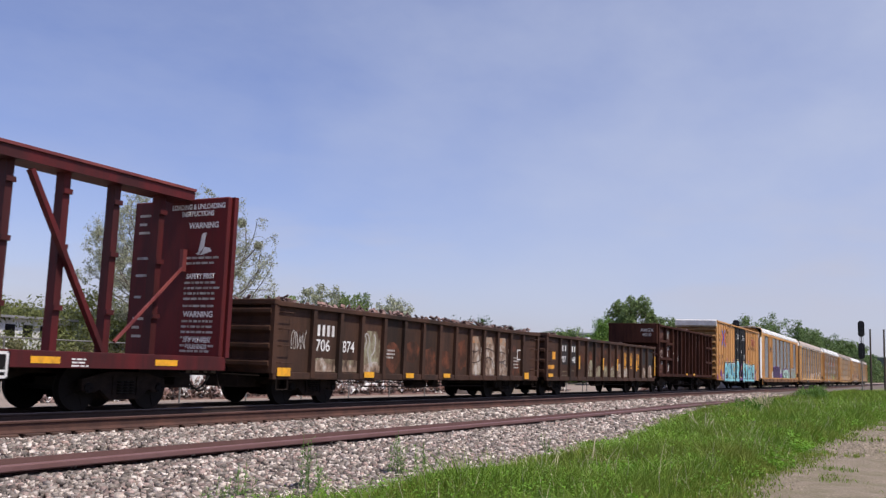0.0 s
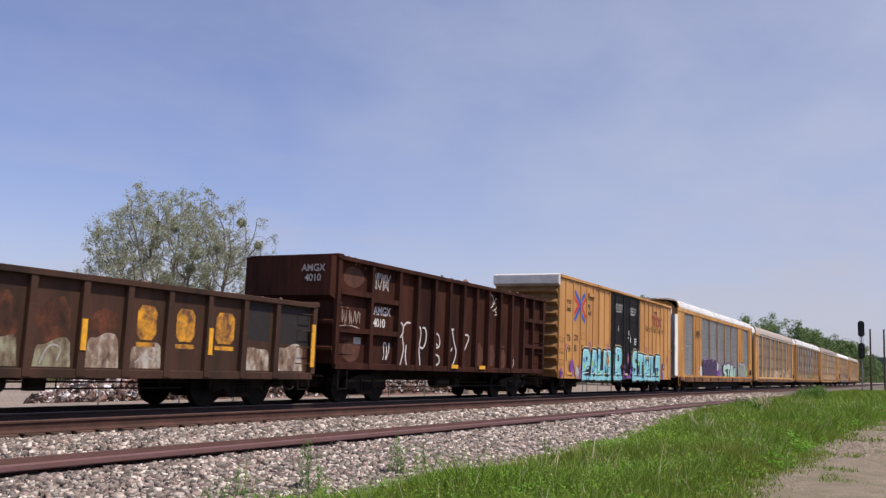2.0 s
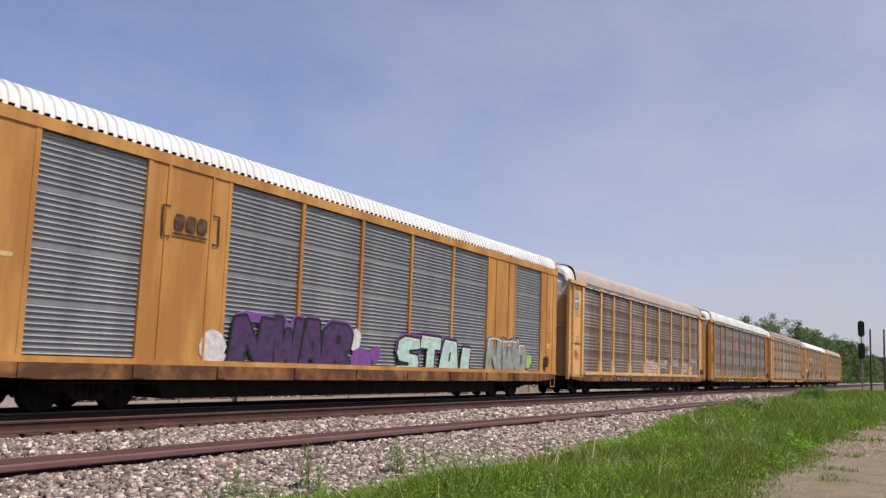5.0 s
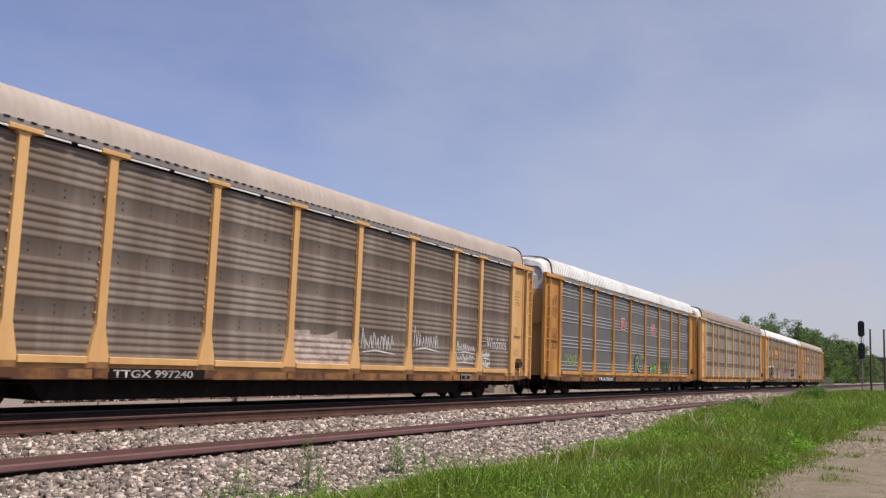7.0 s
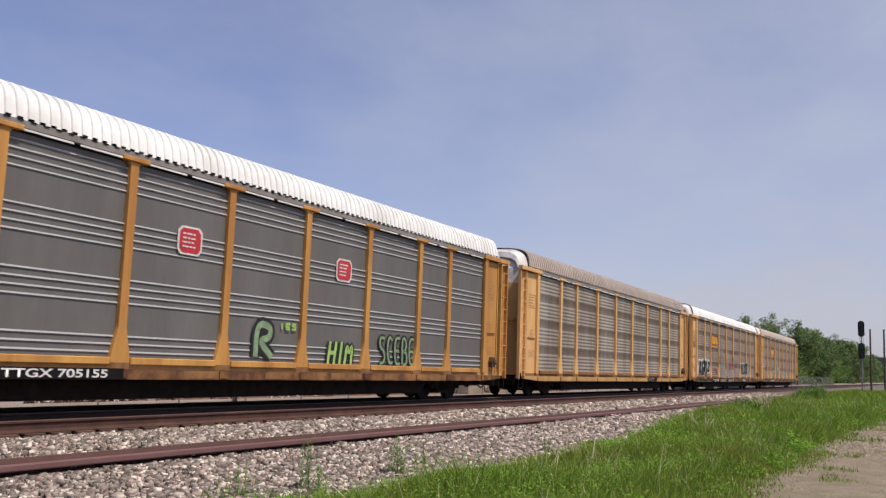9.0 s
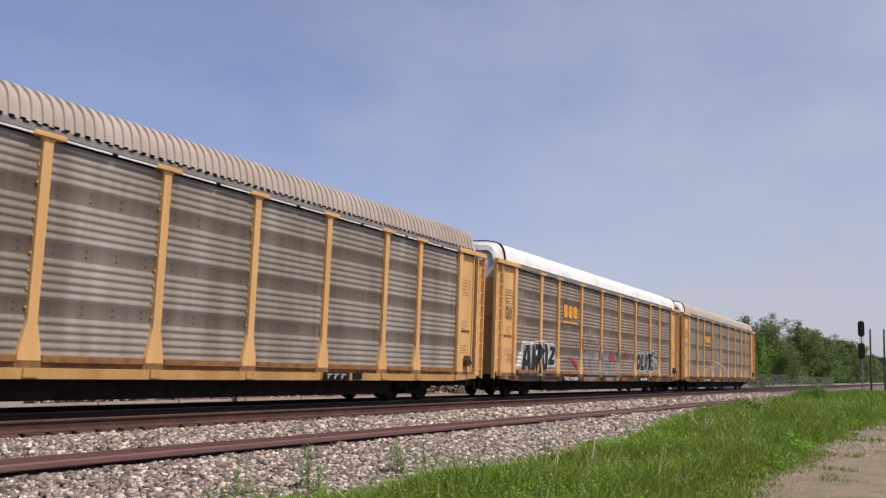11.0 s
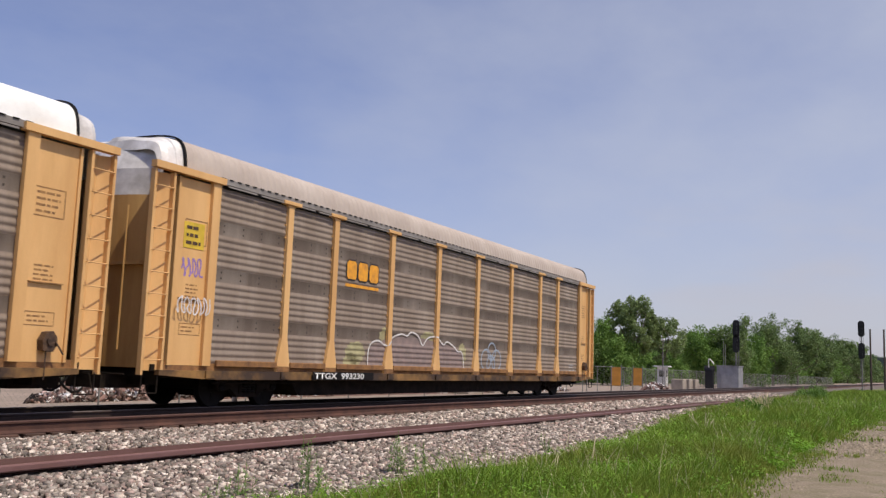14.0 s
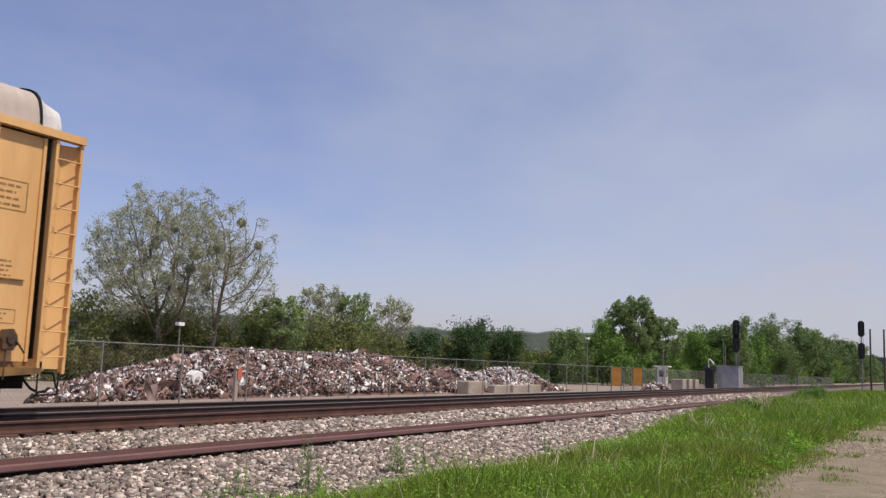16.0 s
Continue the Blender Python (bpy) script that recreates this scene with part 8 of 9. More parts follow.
def build_yard():
    scrap_pile("scrap_pile", "large heap of torn brown and white scrap metal", 18.6, 49.0, 24.2, 33.0, (-0.5, 0.2, 0.6, 1.0, 1.35, 1.45, 1.42, 1.40, 1.52, 1.58, 1.55, 1.2, -0.4), 25000, 2, white=0.22, size=(0.07, 0.42), skew=0.9)
    scrap_pile("scrap_pile", "heap of white crushed scrap metal", 47.5, 66.0, 24.0, 30.0, (-0.4, 0.95, 0.85, 0.6, 0.75, 1.05, 1.1, 0.3, -0.5), 6500, 3, white=0.50, size=(0.08, 0.42))
    scrap_pile("scrap_pile", "small heap of white and rusty scrap", 72.5, 77.5, 19.0, 21.0, (-0.5, 0.0, 0.22, 0.3, 0.2, -0.1, -0.5), 700, 4, white=0.5, size=(0.12, 0.4))
    for x, y, w in ((52.5, 24.0, 2.4), (55.4, 24.0, 2.4), (58.2, 24.1, 2.0), (47.9, 23.6, 2.0)):
        bm = bmesh.new()
        box(bm, -w / 2, w / 2, -0.4, 0.4, 0, 0.55 if x > 50 else 0.8)
        bmesh.ops.bevel(bm, geom=bm.edges[:], offset=0.05, segments=1, affect="EDGES")
        solid("concrete_block", bm, CONCRETE, "pale weathered concrete barrier block beside the scrap", "concrete block", group="barrier blocks", at=(x, y, -0.55))
    for x, y in ((79.0, 18.9), (80.5, 18.7), (82.0, 18.5)):
        bm = bmesh.new()
        box(bm, -0.65, 0.65, -0.5, 0.5, 0, 1.15)
        bmesh.ops.bevel(bm, geom=bm.edges[:], offset=0.05, segments=1, affect="EDGES")
        solid("concrete_block", bm, CONCRETE, "pale concrete block standing by the yard gate", "concrete block", group="gate blocks", at=(x, y, -0.5))
    for x, y in ((70.4, 21.8), (75.4, 21.5)):
        t = thing("gate_panel", "orange painted steel gate panel between posts", "gate", "gate panels", (x, y, -0.5))
        bm = bmesh.new()
        box(bm, -0.04, 0.04, -0.36, 0.36, 0.50, 1.95)
        part("panel", bm, ORANGE, t)
        for s in (-0.40, 0.40):
            bm = bmesh.new()
            rod(bm, (0, s, 0), (0, s, 2.1), 0.04, seg=8)
            part("post", bm, GALV_PIPE, t)
    # guard hut
    t = thing("guard_hut", "small white hut with dark window and flat roof", "hut", at=(89.0, 22.9, -0.3))
    bm = bmesh.new()
    box(bm, -0.45, 0.45, -0.42, 0.42, 0, 2.0)
    part("wall", bm, WHITE, t)
    bm = bmesh.new()
    box(bm, -0.7, 0.7, -0.72, 0.72, 2.0, 2.12)
    part("roof", bm, WHITE, t)
    bm = bmesh.new()
    box(bm, -0.465, -0.452, -0.22, 0.22, 1.05, 1.65)
    part("window", bm, BLACK, t)
    bm = bmesh.new()
    box(bm, -0.25, 0.2, -0.435, -0.422, 1.05, 1.65)
    part("window", bm, BLACK, t)
    # long white building behind the yard
    t = thing("yard_building", "long low white building with dark openings behind the yard", "building", at=(35.0, 46.0, -0.6))
    L, top = 5.8, 3.51
    bm = bmesh.new()
    box(bm, -L / 2, L / 2, 0, 6.0, 0, top)
    part("wall", bm, WHITE, t)
    bm = bmesh.new()
    prism(bm, [(-L / 2 - 0.3, top), (L / 2 + 0.3, top), (L / 2 + 0.3, top + 0.14), (-L / 2 - 0.3, top + 0.14)], -0.4, 6.4)
    part("roof", bm, CABINET, t)
    for k in range(5):
        q = -L / 2 + L * (k + 0.5) / 5
        bm = bmesh.new()
        box(bm, q - 0.32, q + 0.32, -0.02, 0.05, top - 1.05, top - 0.35)
        part("window", bm, BLACK, t)
    # signal cabinet
    t = thing("signal_cabinet", "grey steel signal equipment cabinet by the track", "cabinet", at=(102.0, 18.9, -0.42))
    bm = bmesh.new()
    box(bm, -1.3, 1.3, -1.15, 1.15, 0.15, 2.5)
    bmesh.ops.bevel(bm, geom=bm.edges[:], offset=0.03, segments=1, affect="EDGES")
    box(bm, -1.2, 1.2, -1.05, 1.05, 0, 0.15)
    part("body", bm, CABINET, t)
    bm = bmesh.new()
    box(bm, -1.4, 1.4, -1.22, 1.22, 2.5, 2.58)
    part("roof", bm, CABINET, t)
    bm = bmesh.new()
    box(bm, -1.33, -1.305, -0.7, 0.7, 0.3, 2.3)
    part("door", bm, CABINET, t)
    bm = bmesh.new()
    for y, h in ((0.55, 5.2), (0.35, 4.9), (-1.05, 4.2)):
        rod(bm, (-0.6, y, 2.5), (-0.6, y, h), 0.035, seg=6)
    part("aerial", bm, GALV_PIPE, t, "thin grey aerial rods")
    # dark relay case with a pale strap over it
    t = thing("relay_case", "dark relay case on legs beside the signal cabinet", "cabinet", at=(100.5, 20.75, -0.42))
    bm = bmesh.new()
    box(bm, -0.35, 0.35, -0.42, 0.42, 0.0, 2.0)
    prism(bm, [(-0.42, 2.0), (0.42, 2.0), (0.3, 2.4), (-0.2, 2.5)], -0.5, 0.5)
    part("body", bm, SIGNAL_BLACK, t)
    bm = bmesh.new()
    strap = [(-0.45, 0.55 - 1.1 * q, 2.35 + 0.85 * math.sin(math.pi * (0.12 + 0.76 * q))) for q in [k / 8 for k in range(9)]]
    for p, q in zip(strap[4:], strap[5:]):
        rod(bm, p, q, 0.07, seg=6)
    rod(bm, (-0.45, strap[4][1], 2.3), strap[4], 0.05, seg=6)
    part("strap", bm, WHITE, t, "pale curved strap")
    signal(104.2, 18.6, -0.42, 7.1, (6.3, 4.6), "two-headed black railway signal on a grey mast")
    signal(120.0, 6.85, -0.42, 8.3, (7.25, 4.6), "tall two-headed black railway signal on a grey mast")
    for x, y, h in ((125.5, 6.15, 8.0), (125.5, 4.6, 8.0)):
        bm = bmesh.new()
        rod(bm, (0, 0, 0), (0, 0, h), 0.13, 0.10, seg=10)
        rod(bm, (0, -0.16, 1.6), (0, 0.16, 1.6), 0.06, seg=6)
        solid("utility_pole", bm, POLE_WOOD, "dark weathered wooden pole beside the line", "pole", group="poles", at=(x, y, -0.5))
    # marker post with a red plate
    t = thing("marker_post", "short wooden post with a faded red plate by the track", "marker post", at=(22.6, 19.5, -0.45))
    bm = bmesh.new()
    box(bm, -0.07, 0.07, -0.05, 0.05, 0, 1.15)
    part("post", bm, CONCRETE, t)
    bm = bmesh.new()
    box(bm, -0.02, 0.18, -0.09, -0.06, 0.92, 1.22)
    part("plate", bm, mat("faded_red_plate", (0.62, 0.16, 0.10), 0.6, vary=0.08, bump=0.0), t)
    t = thing("crushed_appliance", "crushed white appliance shell with red streaks on the scrap", "appliance", at=(26.6, 25.0, 0.0))
    bm = bmesh.new()
    prism(bm, [(-0.30, -0.45), (0.26, -0.40), (0.30, 0.10), (0.22, 0.50), (-0.05, 0.58), (-0.33, 0.42)], -0.2, 0.2)
    bmesh.ops.bevel(bm, geom=bm.edges[:], offset=0.03, segments=1, affect="EDGES")
    part("shell", bm, WHITE, t)
    bm = bmesh.new()
    patch(bm, blob(0.12, -0.1, 0.07, 0.2, seed=2), -0.204)
    part("rust_streak", bm, RED_PAINT, t)
    for x, y, h in ((66.2, 22.8, 4.1), (79.0, 20.3, 4.6), (33.6, 32.8, 3.25)):
        t = thing("yard_lamp", "slim yard light pole with a white lamp head", "lamp", "yard lamps", (x, y, -0.6))
        bm = bmesh.new()
        rod(bm, (0, 0, 0), (0, 0, h), 0.035, seg=8)
        part("pole", bm, GALV_PIPE, t)
        bm = bmesh.new()
        box(bm, -0.2, 0.2, -0.12, 0.12, h - 0.05, h + 0.12)
        part("lamp_head", bm, WHITE, t)


build_ground()
build_track()
build_ballast()
build_verge()
build_trees()
build_fence()
build_yard()

# ---------------------------------------------------------------- the train
GON_RIBS = (-6.67, -5.48, -4.46, -3.29, -2.16, -1.03, 0.04, 1.15, 2.2, 3.27, 4.42, 5.58, 6.73)
CARS = []
flat = centerbeam(-7.0, 15.3)
gon_a = gondola(25.15, 8.2, 0.78, 2.44, GON_RIBS, DARK_BROWN, "dark brown low-sided gondola with white numbers, scrap load")
gon_b = gondola(42.55, 8.2, 0.78, 2.48, GON_RIBS, DARK_BROWN, "dark weathered low-sided gondola with faded orange lettering")
gon_c = gondola(58.95, 7.2, 1.05, 3.84, (-5.58, -4.09, -2.99, -1.90, -0.90, 0.10, 1.08, 2.05, 3.05, 4.07, 5.18, 6.1), RUST, "tall rust-brown gondola heaped with scrap", deep=0.17, rib_w=0.08,
                ledges=((-7.1, -5.6, 2.95), (-7.1, -5.6, 1.95), (-5.5, -4.1, 2.85), (-5.5, -4.1, 1.95), (5.2, 6.1, 2.95), (5.2, 6.1, 1.95), (6.1, 7.1, 2.95), (6.1, 7.1, 1.95)))
box_car = boxcar(67.9, 86.65)
RACK_MID = (101.75, 130.07, 158.48, 186.75, 214.77, 242.8)
rack_a = panel_rack(RACK_MID[0], "yellow autorack with grey louvred panels and pale ribbed roof")
rack_b = autorack(RACK_MID[1], "weathered autorack with grey corrugated sides and dusty brown roof", ROOF_BROWN, ribbed=False, post_mat=YELLOW_PALE, seed=2)
rack_c = autorack(RACK_MID[2], "clean grey-sided autorack with white ribbed roof", ROOF_WHITE, GALV_CLEAN, ribbed=True, sharp=True)
rack_d = autorack(RACK_MID[3], "weathered autorack with brown-grey sides and dusty ribbed roof", ROOF_BROWN, GALV_DUSTY, ribbed=True, post_mat=YELLOW_PALE, seed=2, sill=YELLOW_DULL)
rack_e = autorack(RACK_MID[4], "weathered autorack with bright white roof and graffiti", ROOF_WHITE, GALV_BROWN, ribbed=False, post_mat=YELLOW_PALE, seed=4, sill=SILL_DARK)
rack_f = autorack(RACK_MID[5], "last autorack, weathered grey-brown sides and dusty roof", ROOF_BROWN, GALV_BROWN, ribbed=False, post_mat=YELLOW_PALE, seed=5, sill=SILL_DARK)
CARS += [flat, gon_a, gon_b, gon_c, box_car, rack_a, rack_b, rack_c, rack_d, rack_e, rack_f]
for g, h, z, s, lab in ((gon_a, 8.2, 2.5, 1, "jumbled rusty scrap metal heaped in a gondola"), (gon_b, 8.2, 2.42, 2, "rusty scrap metal lying in a gondola"), (gon_c, 7.2, 3.80, 3, "torn scrap metal heaped in a tall gondola")):
    CARS.append(scrap_load(g.location.x, h, z, lab, s))


def letter_gondolas():
    y = 1.40 + 0.004
    # first gondola
    bm = bmesh.new()
    for k in range(4):
        x = -6.36 + 0.21 * k
        stroke(bm, [(x, 1.74), (x, 2.02)], 0.11, -y)
    part("owner_code", bm, WHITE, gon_a, "four plain white marks")
    text("lettering", "706", 0.42, WHITE, gon_a, -6.47, 1.36, -y, stretch=1.0, bold=0.004)
    text("lettering", "874", 0.42, WHITE, gon_a, -5.28, 1.36, -y, stretch=0.92, bold=0.004)
    bm = bmesh.new()
    for pts in ([(-6.58, 0.84), (-5.6, 0.84), (-5.6, 1.16), (-6.58, 1.18)], [(-5.4, 0.84), (-4.6, 0.84), (-4.6, 1.16), (-5.4, 1.14)]):
        patch(bm, pts, -y)
    part("repaint_patch", bm, MOTTLE_GREEN, gon_a)
    bm = bmesh.new()
    fill_shape(bm, [[(-4.36, 0.86), (-3.42, 0.86), (-3.42, 1.75), (-3.6, 1.98), (-4.1, 1.98), (-4.32, 1.7), (-4.22, 1.3)]], y)
    part("repaint_patch", bm, MOTTLE_GREEN, gon_a)
    # rust stains between the posts
    for k, (a, b) in enumerate(zip(GON_RIBS[3:], GON_RIBS[4:])):
        if k in (5, 6, 7):
            continue
        bm = bmesh.new()
        fill_shape(bm, [blob((a + b) / 2, 1.3 + 0.2 * math.sin(k * 2.1), (b - a) * 0.40, 0.42 + 0.14 * math.sin(k * 3.7), 18, 0.2, k)], y - 0.003)
        part("rust_stain", bm, MOTTLE_RUST, gon_a)
    for k, (body, crown) in enumerate(zip([[(2.27, 2.03), (2.53, 2.11), (2.93, 2.11), (3.11, 1.83), (3.23, 1.06), (3.17, 0.94), (3.15, 0.70), (2.47, 0.70), (2.34, 1.26)], [(3.37, 1.91), (3.58, 2.14), (4.03, 2.15), (4.25, 1.90), (4.36, 0.77), (3.38, 0.70), (3.29, 1.30)], [(4.40, 1.79), (4.58, 2.15), (5.21, 2.17), (5.28, 1.70), (5.34, 0.72), (4.45, 0.74)]], [[(2.41, 1.90), (2.47, 2.12), (2.93, 2.13), (2.93, 1.91)], [(3.64, 1.92), (3.62, 2.12), (4.03, 2.15), (4.03, 1.92)], [(4.62, 1.93), (4.58, 2.14), (5.21, 2.17), (5.23, 1.87)]])):
        bm = bmesh.new()
        fill_shape(bm, [body], y - 0.001)
        part("repaint_patch", bm, MOTTLE_PALE, gon_a, "patch of scuffed, overpainted lettering")
        bm = bmesh.new()
        fill_shape(bm, [crown], y + 0.003)
        part("repaint_patch", bm, PATCH_FLAME, gon_a)
    sprayed(gon_a, [[(2.37, 1.26), (2.77, 1.22), (3.16, 1.35)], [(2.40, 1.01), (2.78, 1.06), (3.19, 1.03)], [(2.36, 1.66), (2.73, 1.57), (3.01, 1.73), (3.13, 1.29)], [(3.32, 1.66), (3.70, 1.77), (4.25, 1.65)], [(3.37, 1.12), (3.86, 1.04), (4.30, 1.12)], [(3.43, 1.36), (3.81, 1.47), (4.15, 1.33), (4.29, 0.83)], [(4.45, 1.34), (4.85, 1.29), (5.25, 1.37)], [(4.42, 1.60), (4.90, 1.68), (5.23, 1.57)], [(4.54, 0.90), (4.55, 1.22), (4.93, 1.33), (5.27, 1.18)]], 0.03, PATCH_BODY, y + 0.006)
    sprayed(gon_a, [[(2.46, 0.72), (2.41, 0.95), (2.75, 1.02), (3.13, 0.97), (3.15, 0.73), (2.82, 0.69), (2.50, 0.71)], [(2.35, 1.26), (2.38, 1.52), (2.32, 1.78)], [(3.37, 0.82), (3.38, 1.03), (3.86, 0.95), (4.34, 1.02)], [(4.46, 0.77), (4.50, 1.22), (4.93, 1.33), (5.31, 1.18), (5.35, 0.78)], [(3.26, 0.76), (3.17, 1.29), (3.19, 1.77)], [(5.49, 1.78), (5.59, 1.39), (5.53, 1.05)]], 0.07, PATCH_MIXED, y + 0.004)
    for a, b in ((2.32, 3.15), (3.40, 4.28), (4.55, 5.42)):
        k = random.Random(int(a * 5))
        bm = bmesh.new()
        patch(bm, [(a, 0.84), (b, 0.84)] + [(b - (b - a) * q / 5, k.uniform(0.95, 1.2)) for q in range(6)], -(y + 0.014))
        part("scuffed_band", bm, MOTTLE_PALE, gon_a)
    bm = bmesh.new()
    frame_lines(bm, 6.35, 6.85, 1.42, 1.78, 0.04, -(y + 0.002))
    part("stencil_frame", bm, WHITE, gon_a)
    blots(gon_a, [(5.98, 1.82, 0.22, 0.12)], PATCH_RUST, y)
    for a, b in ((-6.58, -5.57), (-5.39, -4.55), (-4.37, -3.38)):
        k = random.Random(int(a * 5))
        bm = bmesh.new()
        patch(bm, [(a, 0.84), (b, 0.84)] + [(b - (b - a) * q / 5, k.uniform(0.98, 1.22)) for q in range(6)], -(y + 0.001))
        part("scuffed_band", bm, MOTTLE_PALE, gon_a)
    scrawl(gon_a, -4.25, 1.0, 0.6, 0.9, SPRAY_DUST, y, 15, 0.05, 2)
    scrawl(gon_a, -7.5, 1.35, 0.6, 0.5, DIRTY_WHITE, y, 5, 0.025, 4)
    for x, z, w, h in ((-8.1, 0.72, 0.5, 0.2), (-4.35, 0.70, 0.5, 0.16), (-2.1, 0.70, 0.45, 0.14), (0.25, 0.72, 0.45, 0.13), (6.8, 0.70, 0.4, 0.24)):
        block("reflector", REFLECTOR, gon_a, x, x + w, -1.53, -1.522, z, z + h)
    bars("stencil", gon_a, -3.1, 1.5, -y, 0.6, 3, DIRTY_WHITE, 0.1, 0.05, 9)
    bars("stencil", gon_a, 6.0, 1.5, -y, 0.5, 4, DIRTY_WHITE, 0.12, 0.05, 10)
    # second gondola
    bm = bmesh.new()
    for x in (-6.22, -5.90, -5.04, -4.77):
        stroke(bm, [(x, 1.88), (x, 2.12)], 0.12, -y)
    part("owner_code", bm, WHITE, gon_b, "four plain white marks")
    text("lettering", "707", 0.37, WHITE, gon_b, -6.42, 1.42, -y, stretch=1.05, bold=0.004)
    text("lettering", "148", 0.37, WHITE, gon_b, -5.22, 1.42, -y, stretch=1.0, bold=0.004)
    bm = bmesh.new()
    patch(bm, [(-6.5, 1.32), (-5.62, 1.32), (-5.62, 2.2), (-6.5, 2.2)], -(y - 0.002))
    patch(bm, [(-5.35, 1.32), (-4.6, 1.32), (-4.6, 2.2), (-5.35, 2.2)], -(y - 0.002))
    part("repaint_patch", bm, PATCH_DARK, gon_b)
    for k, (a, b, lo, hi) in enumerate(((-4.32, -3.45, 1.25, 1.95), (-3.12, -2.3, 1.1, 2.0), (-2.0, -1.2, 1.2, 2.1), (-0.9, -0.1, 1.2, 2.12), (0.2, 1.0, 1.25, 2.1), (1.3, 2.05, 1.3, 1.95))):
        bm = bmesh.new()
        fill_shape(bm, [blob((a + b) / 2, (lo + hi) / 2, (b - a) * 0.47, (hi - lo) / 2, 16, 0.16, k)], y - 0.002)
        part("rust_stain", bm, MOTTLE_RUST, gon_b)
    bm = bmesh.new()
    stroke(bm, [(-8.08, 1.60), (-8.08, 1.20), (-7.2, 1.20)], 0.16, -y)
    patch(bm, [(-7.42, 1.52), (-7.08, 1.52), (-7.08, 1.84), (-7.42, 1.84)], -y)
    part("yellow_mark", bm, ORANGE_LOGO, gon_b)
    block("reflector", REFLECTOR, gon_b, -8.12, -7.62, -1.53, -1.522, 0.80, 0.93)
    for x in (-4.43, -1.08, 1.15, 4.46):
        block("reflector", REFLECTOR, gon_b, x - 0.06, x + 0.06, -1.53, -1.514, 1.15, 1.72)
    block("reflector", REFLECTOR, gon_b, 8.05, 8.2, -1.53, -1.505, 0.95, 2.0)
    for a, b in ((2.50, 3.0), (3.55, 4.08), (4.72, 5.32)):
        bm = bmesh.new()
        patch(bm, [(a + 0.1, 1.40), (b - 0.1, 1.40), (b, 1.52), (b, 1.95), (b - 0.1, 2.08), (a + 0.1, 2.08), (a, 1.95), (a, 1.52)], -y)
        patch(bm, [(a, 1.26), (b, 1.26), (b, 1.35), (a, 1.35)], -y)
        part("owner_mark", bm, ORANGE_WORN, gon_b, "faded orange block over a bar")
    for a, b in ((-3.1, -2.3), (-2.05, -1.15), (-0.9, -0.1), (0.2, 1.0), (1.3, 2.1), (2.35, 3.2), (5.7, 6.6), (6.85, 7.9)):
        bm = bmesh.new()
        k = random.Random(int(a * 9))
        hh = k.uniform(0.40, 0.80)
        lean = k.uniform(-0.10, 0.10)
        top = rounded([(b, 0.84), (b - 0.02, 0.84 + hh + lean), (a + 0.6 * (b - a), 0.90 + hh * k.uniform(0.8, 1.1)), (a + 0.3 * (b - a), 0.86 + hh * k.uniform(0.7, 1.1)), (a + 0.02, 0.84 + hh - lean), (a, 0.84)], 2)
        fill_shape(bm, [top], y - 0.001)
        part("scuffed_band", bm, MOTTLE_GREEN if a < 1.2 else MOTTLE_PALE, gon_b, "scuffed whitish band along the foot of the side")
    sprayed(gon_b, [[(-2.9, 0.95), (-2.7, 1.35), (-2.45, 1.15)], [(0.35, 0.9), (0.5, 1.25), (0.8, 1.2), (0.7, 0.95)], [(2.5, 0.95), (2.7, 1.1), (3.0, 1.0)]], 0.03, SPRAY_DUST, y + 0.002)
    bm = bmesh.new()
    fill_shape(bm, [[(6.9, 1.5), (8.08, 1.45), (8.08, 2.38), (6.9, 2.38)]], y - 0.002)
    fill_shape(bm, [[(5.75, 1.55), (6.55, 1.5), (6.55, 2.38), (5.75, 2.38)]], y - 0.002)
    part("repaint_patch", bm, PATCH_DARK, gon_b)
    bars("stencil", gon_b, -6.4, 1.05, -y, 0.8, 2, PATCH_TAN, 0.16, 0.05, 9)
    bars("stencil", gon_b, -5.2, 1.1, -y, 0.5, 1, PATCH_TAN, 0.16, 0.05, 11)
    # tall gondola
    y = 1.33 + 0.004
    text("lettering", "AMGX", 0.33, SPRAY_WHITE, gon_c, -5.25, 2.46, -y, stretch=0.95, bold=0.01)
    text("lettering", "4010", 0.33, SPRAY_WHITE, gon_c, -5.25, 2.12, -y, stretch=0.95, bold=0.01)
    scrawl(gon_c, -5.3, 3.15, 0.85, 0.5, DIRTY_WHITE, y, 7, 0.045, 5)
    scrawl(gon_c, -5.2, 3.45, 0.5, 0.2, DIRTY_WHITE, y, 8, 0.04, 3)
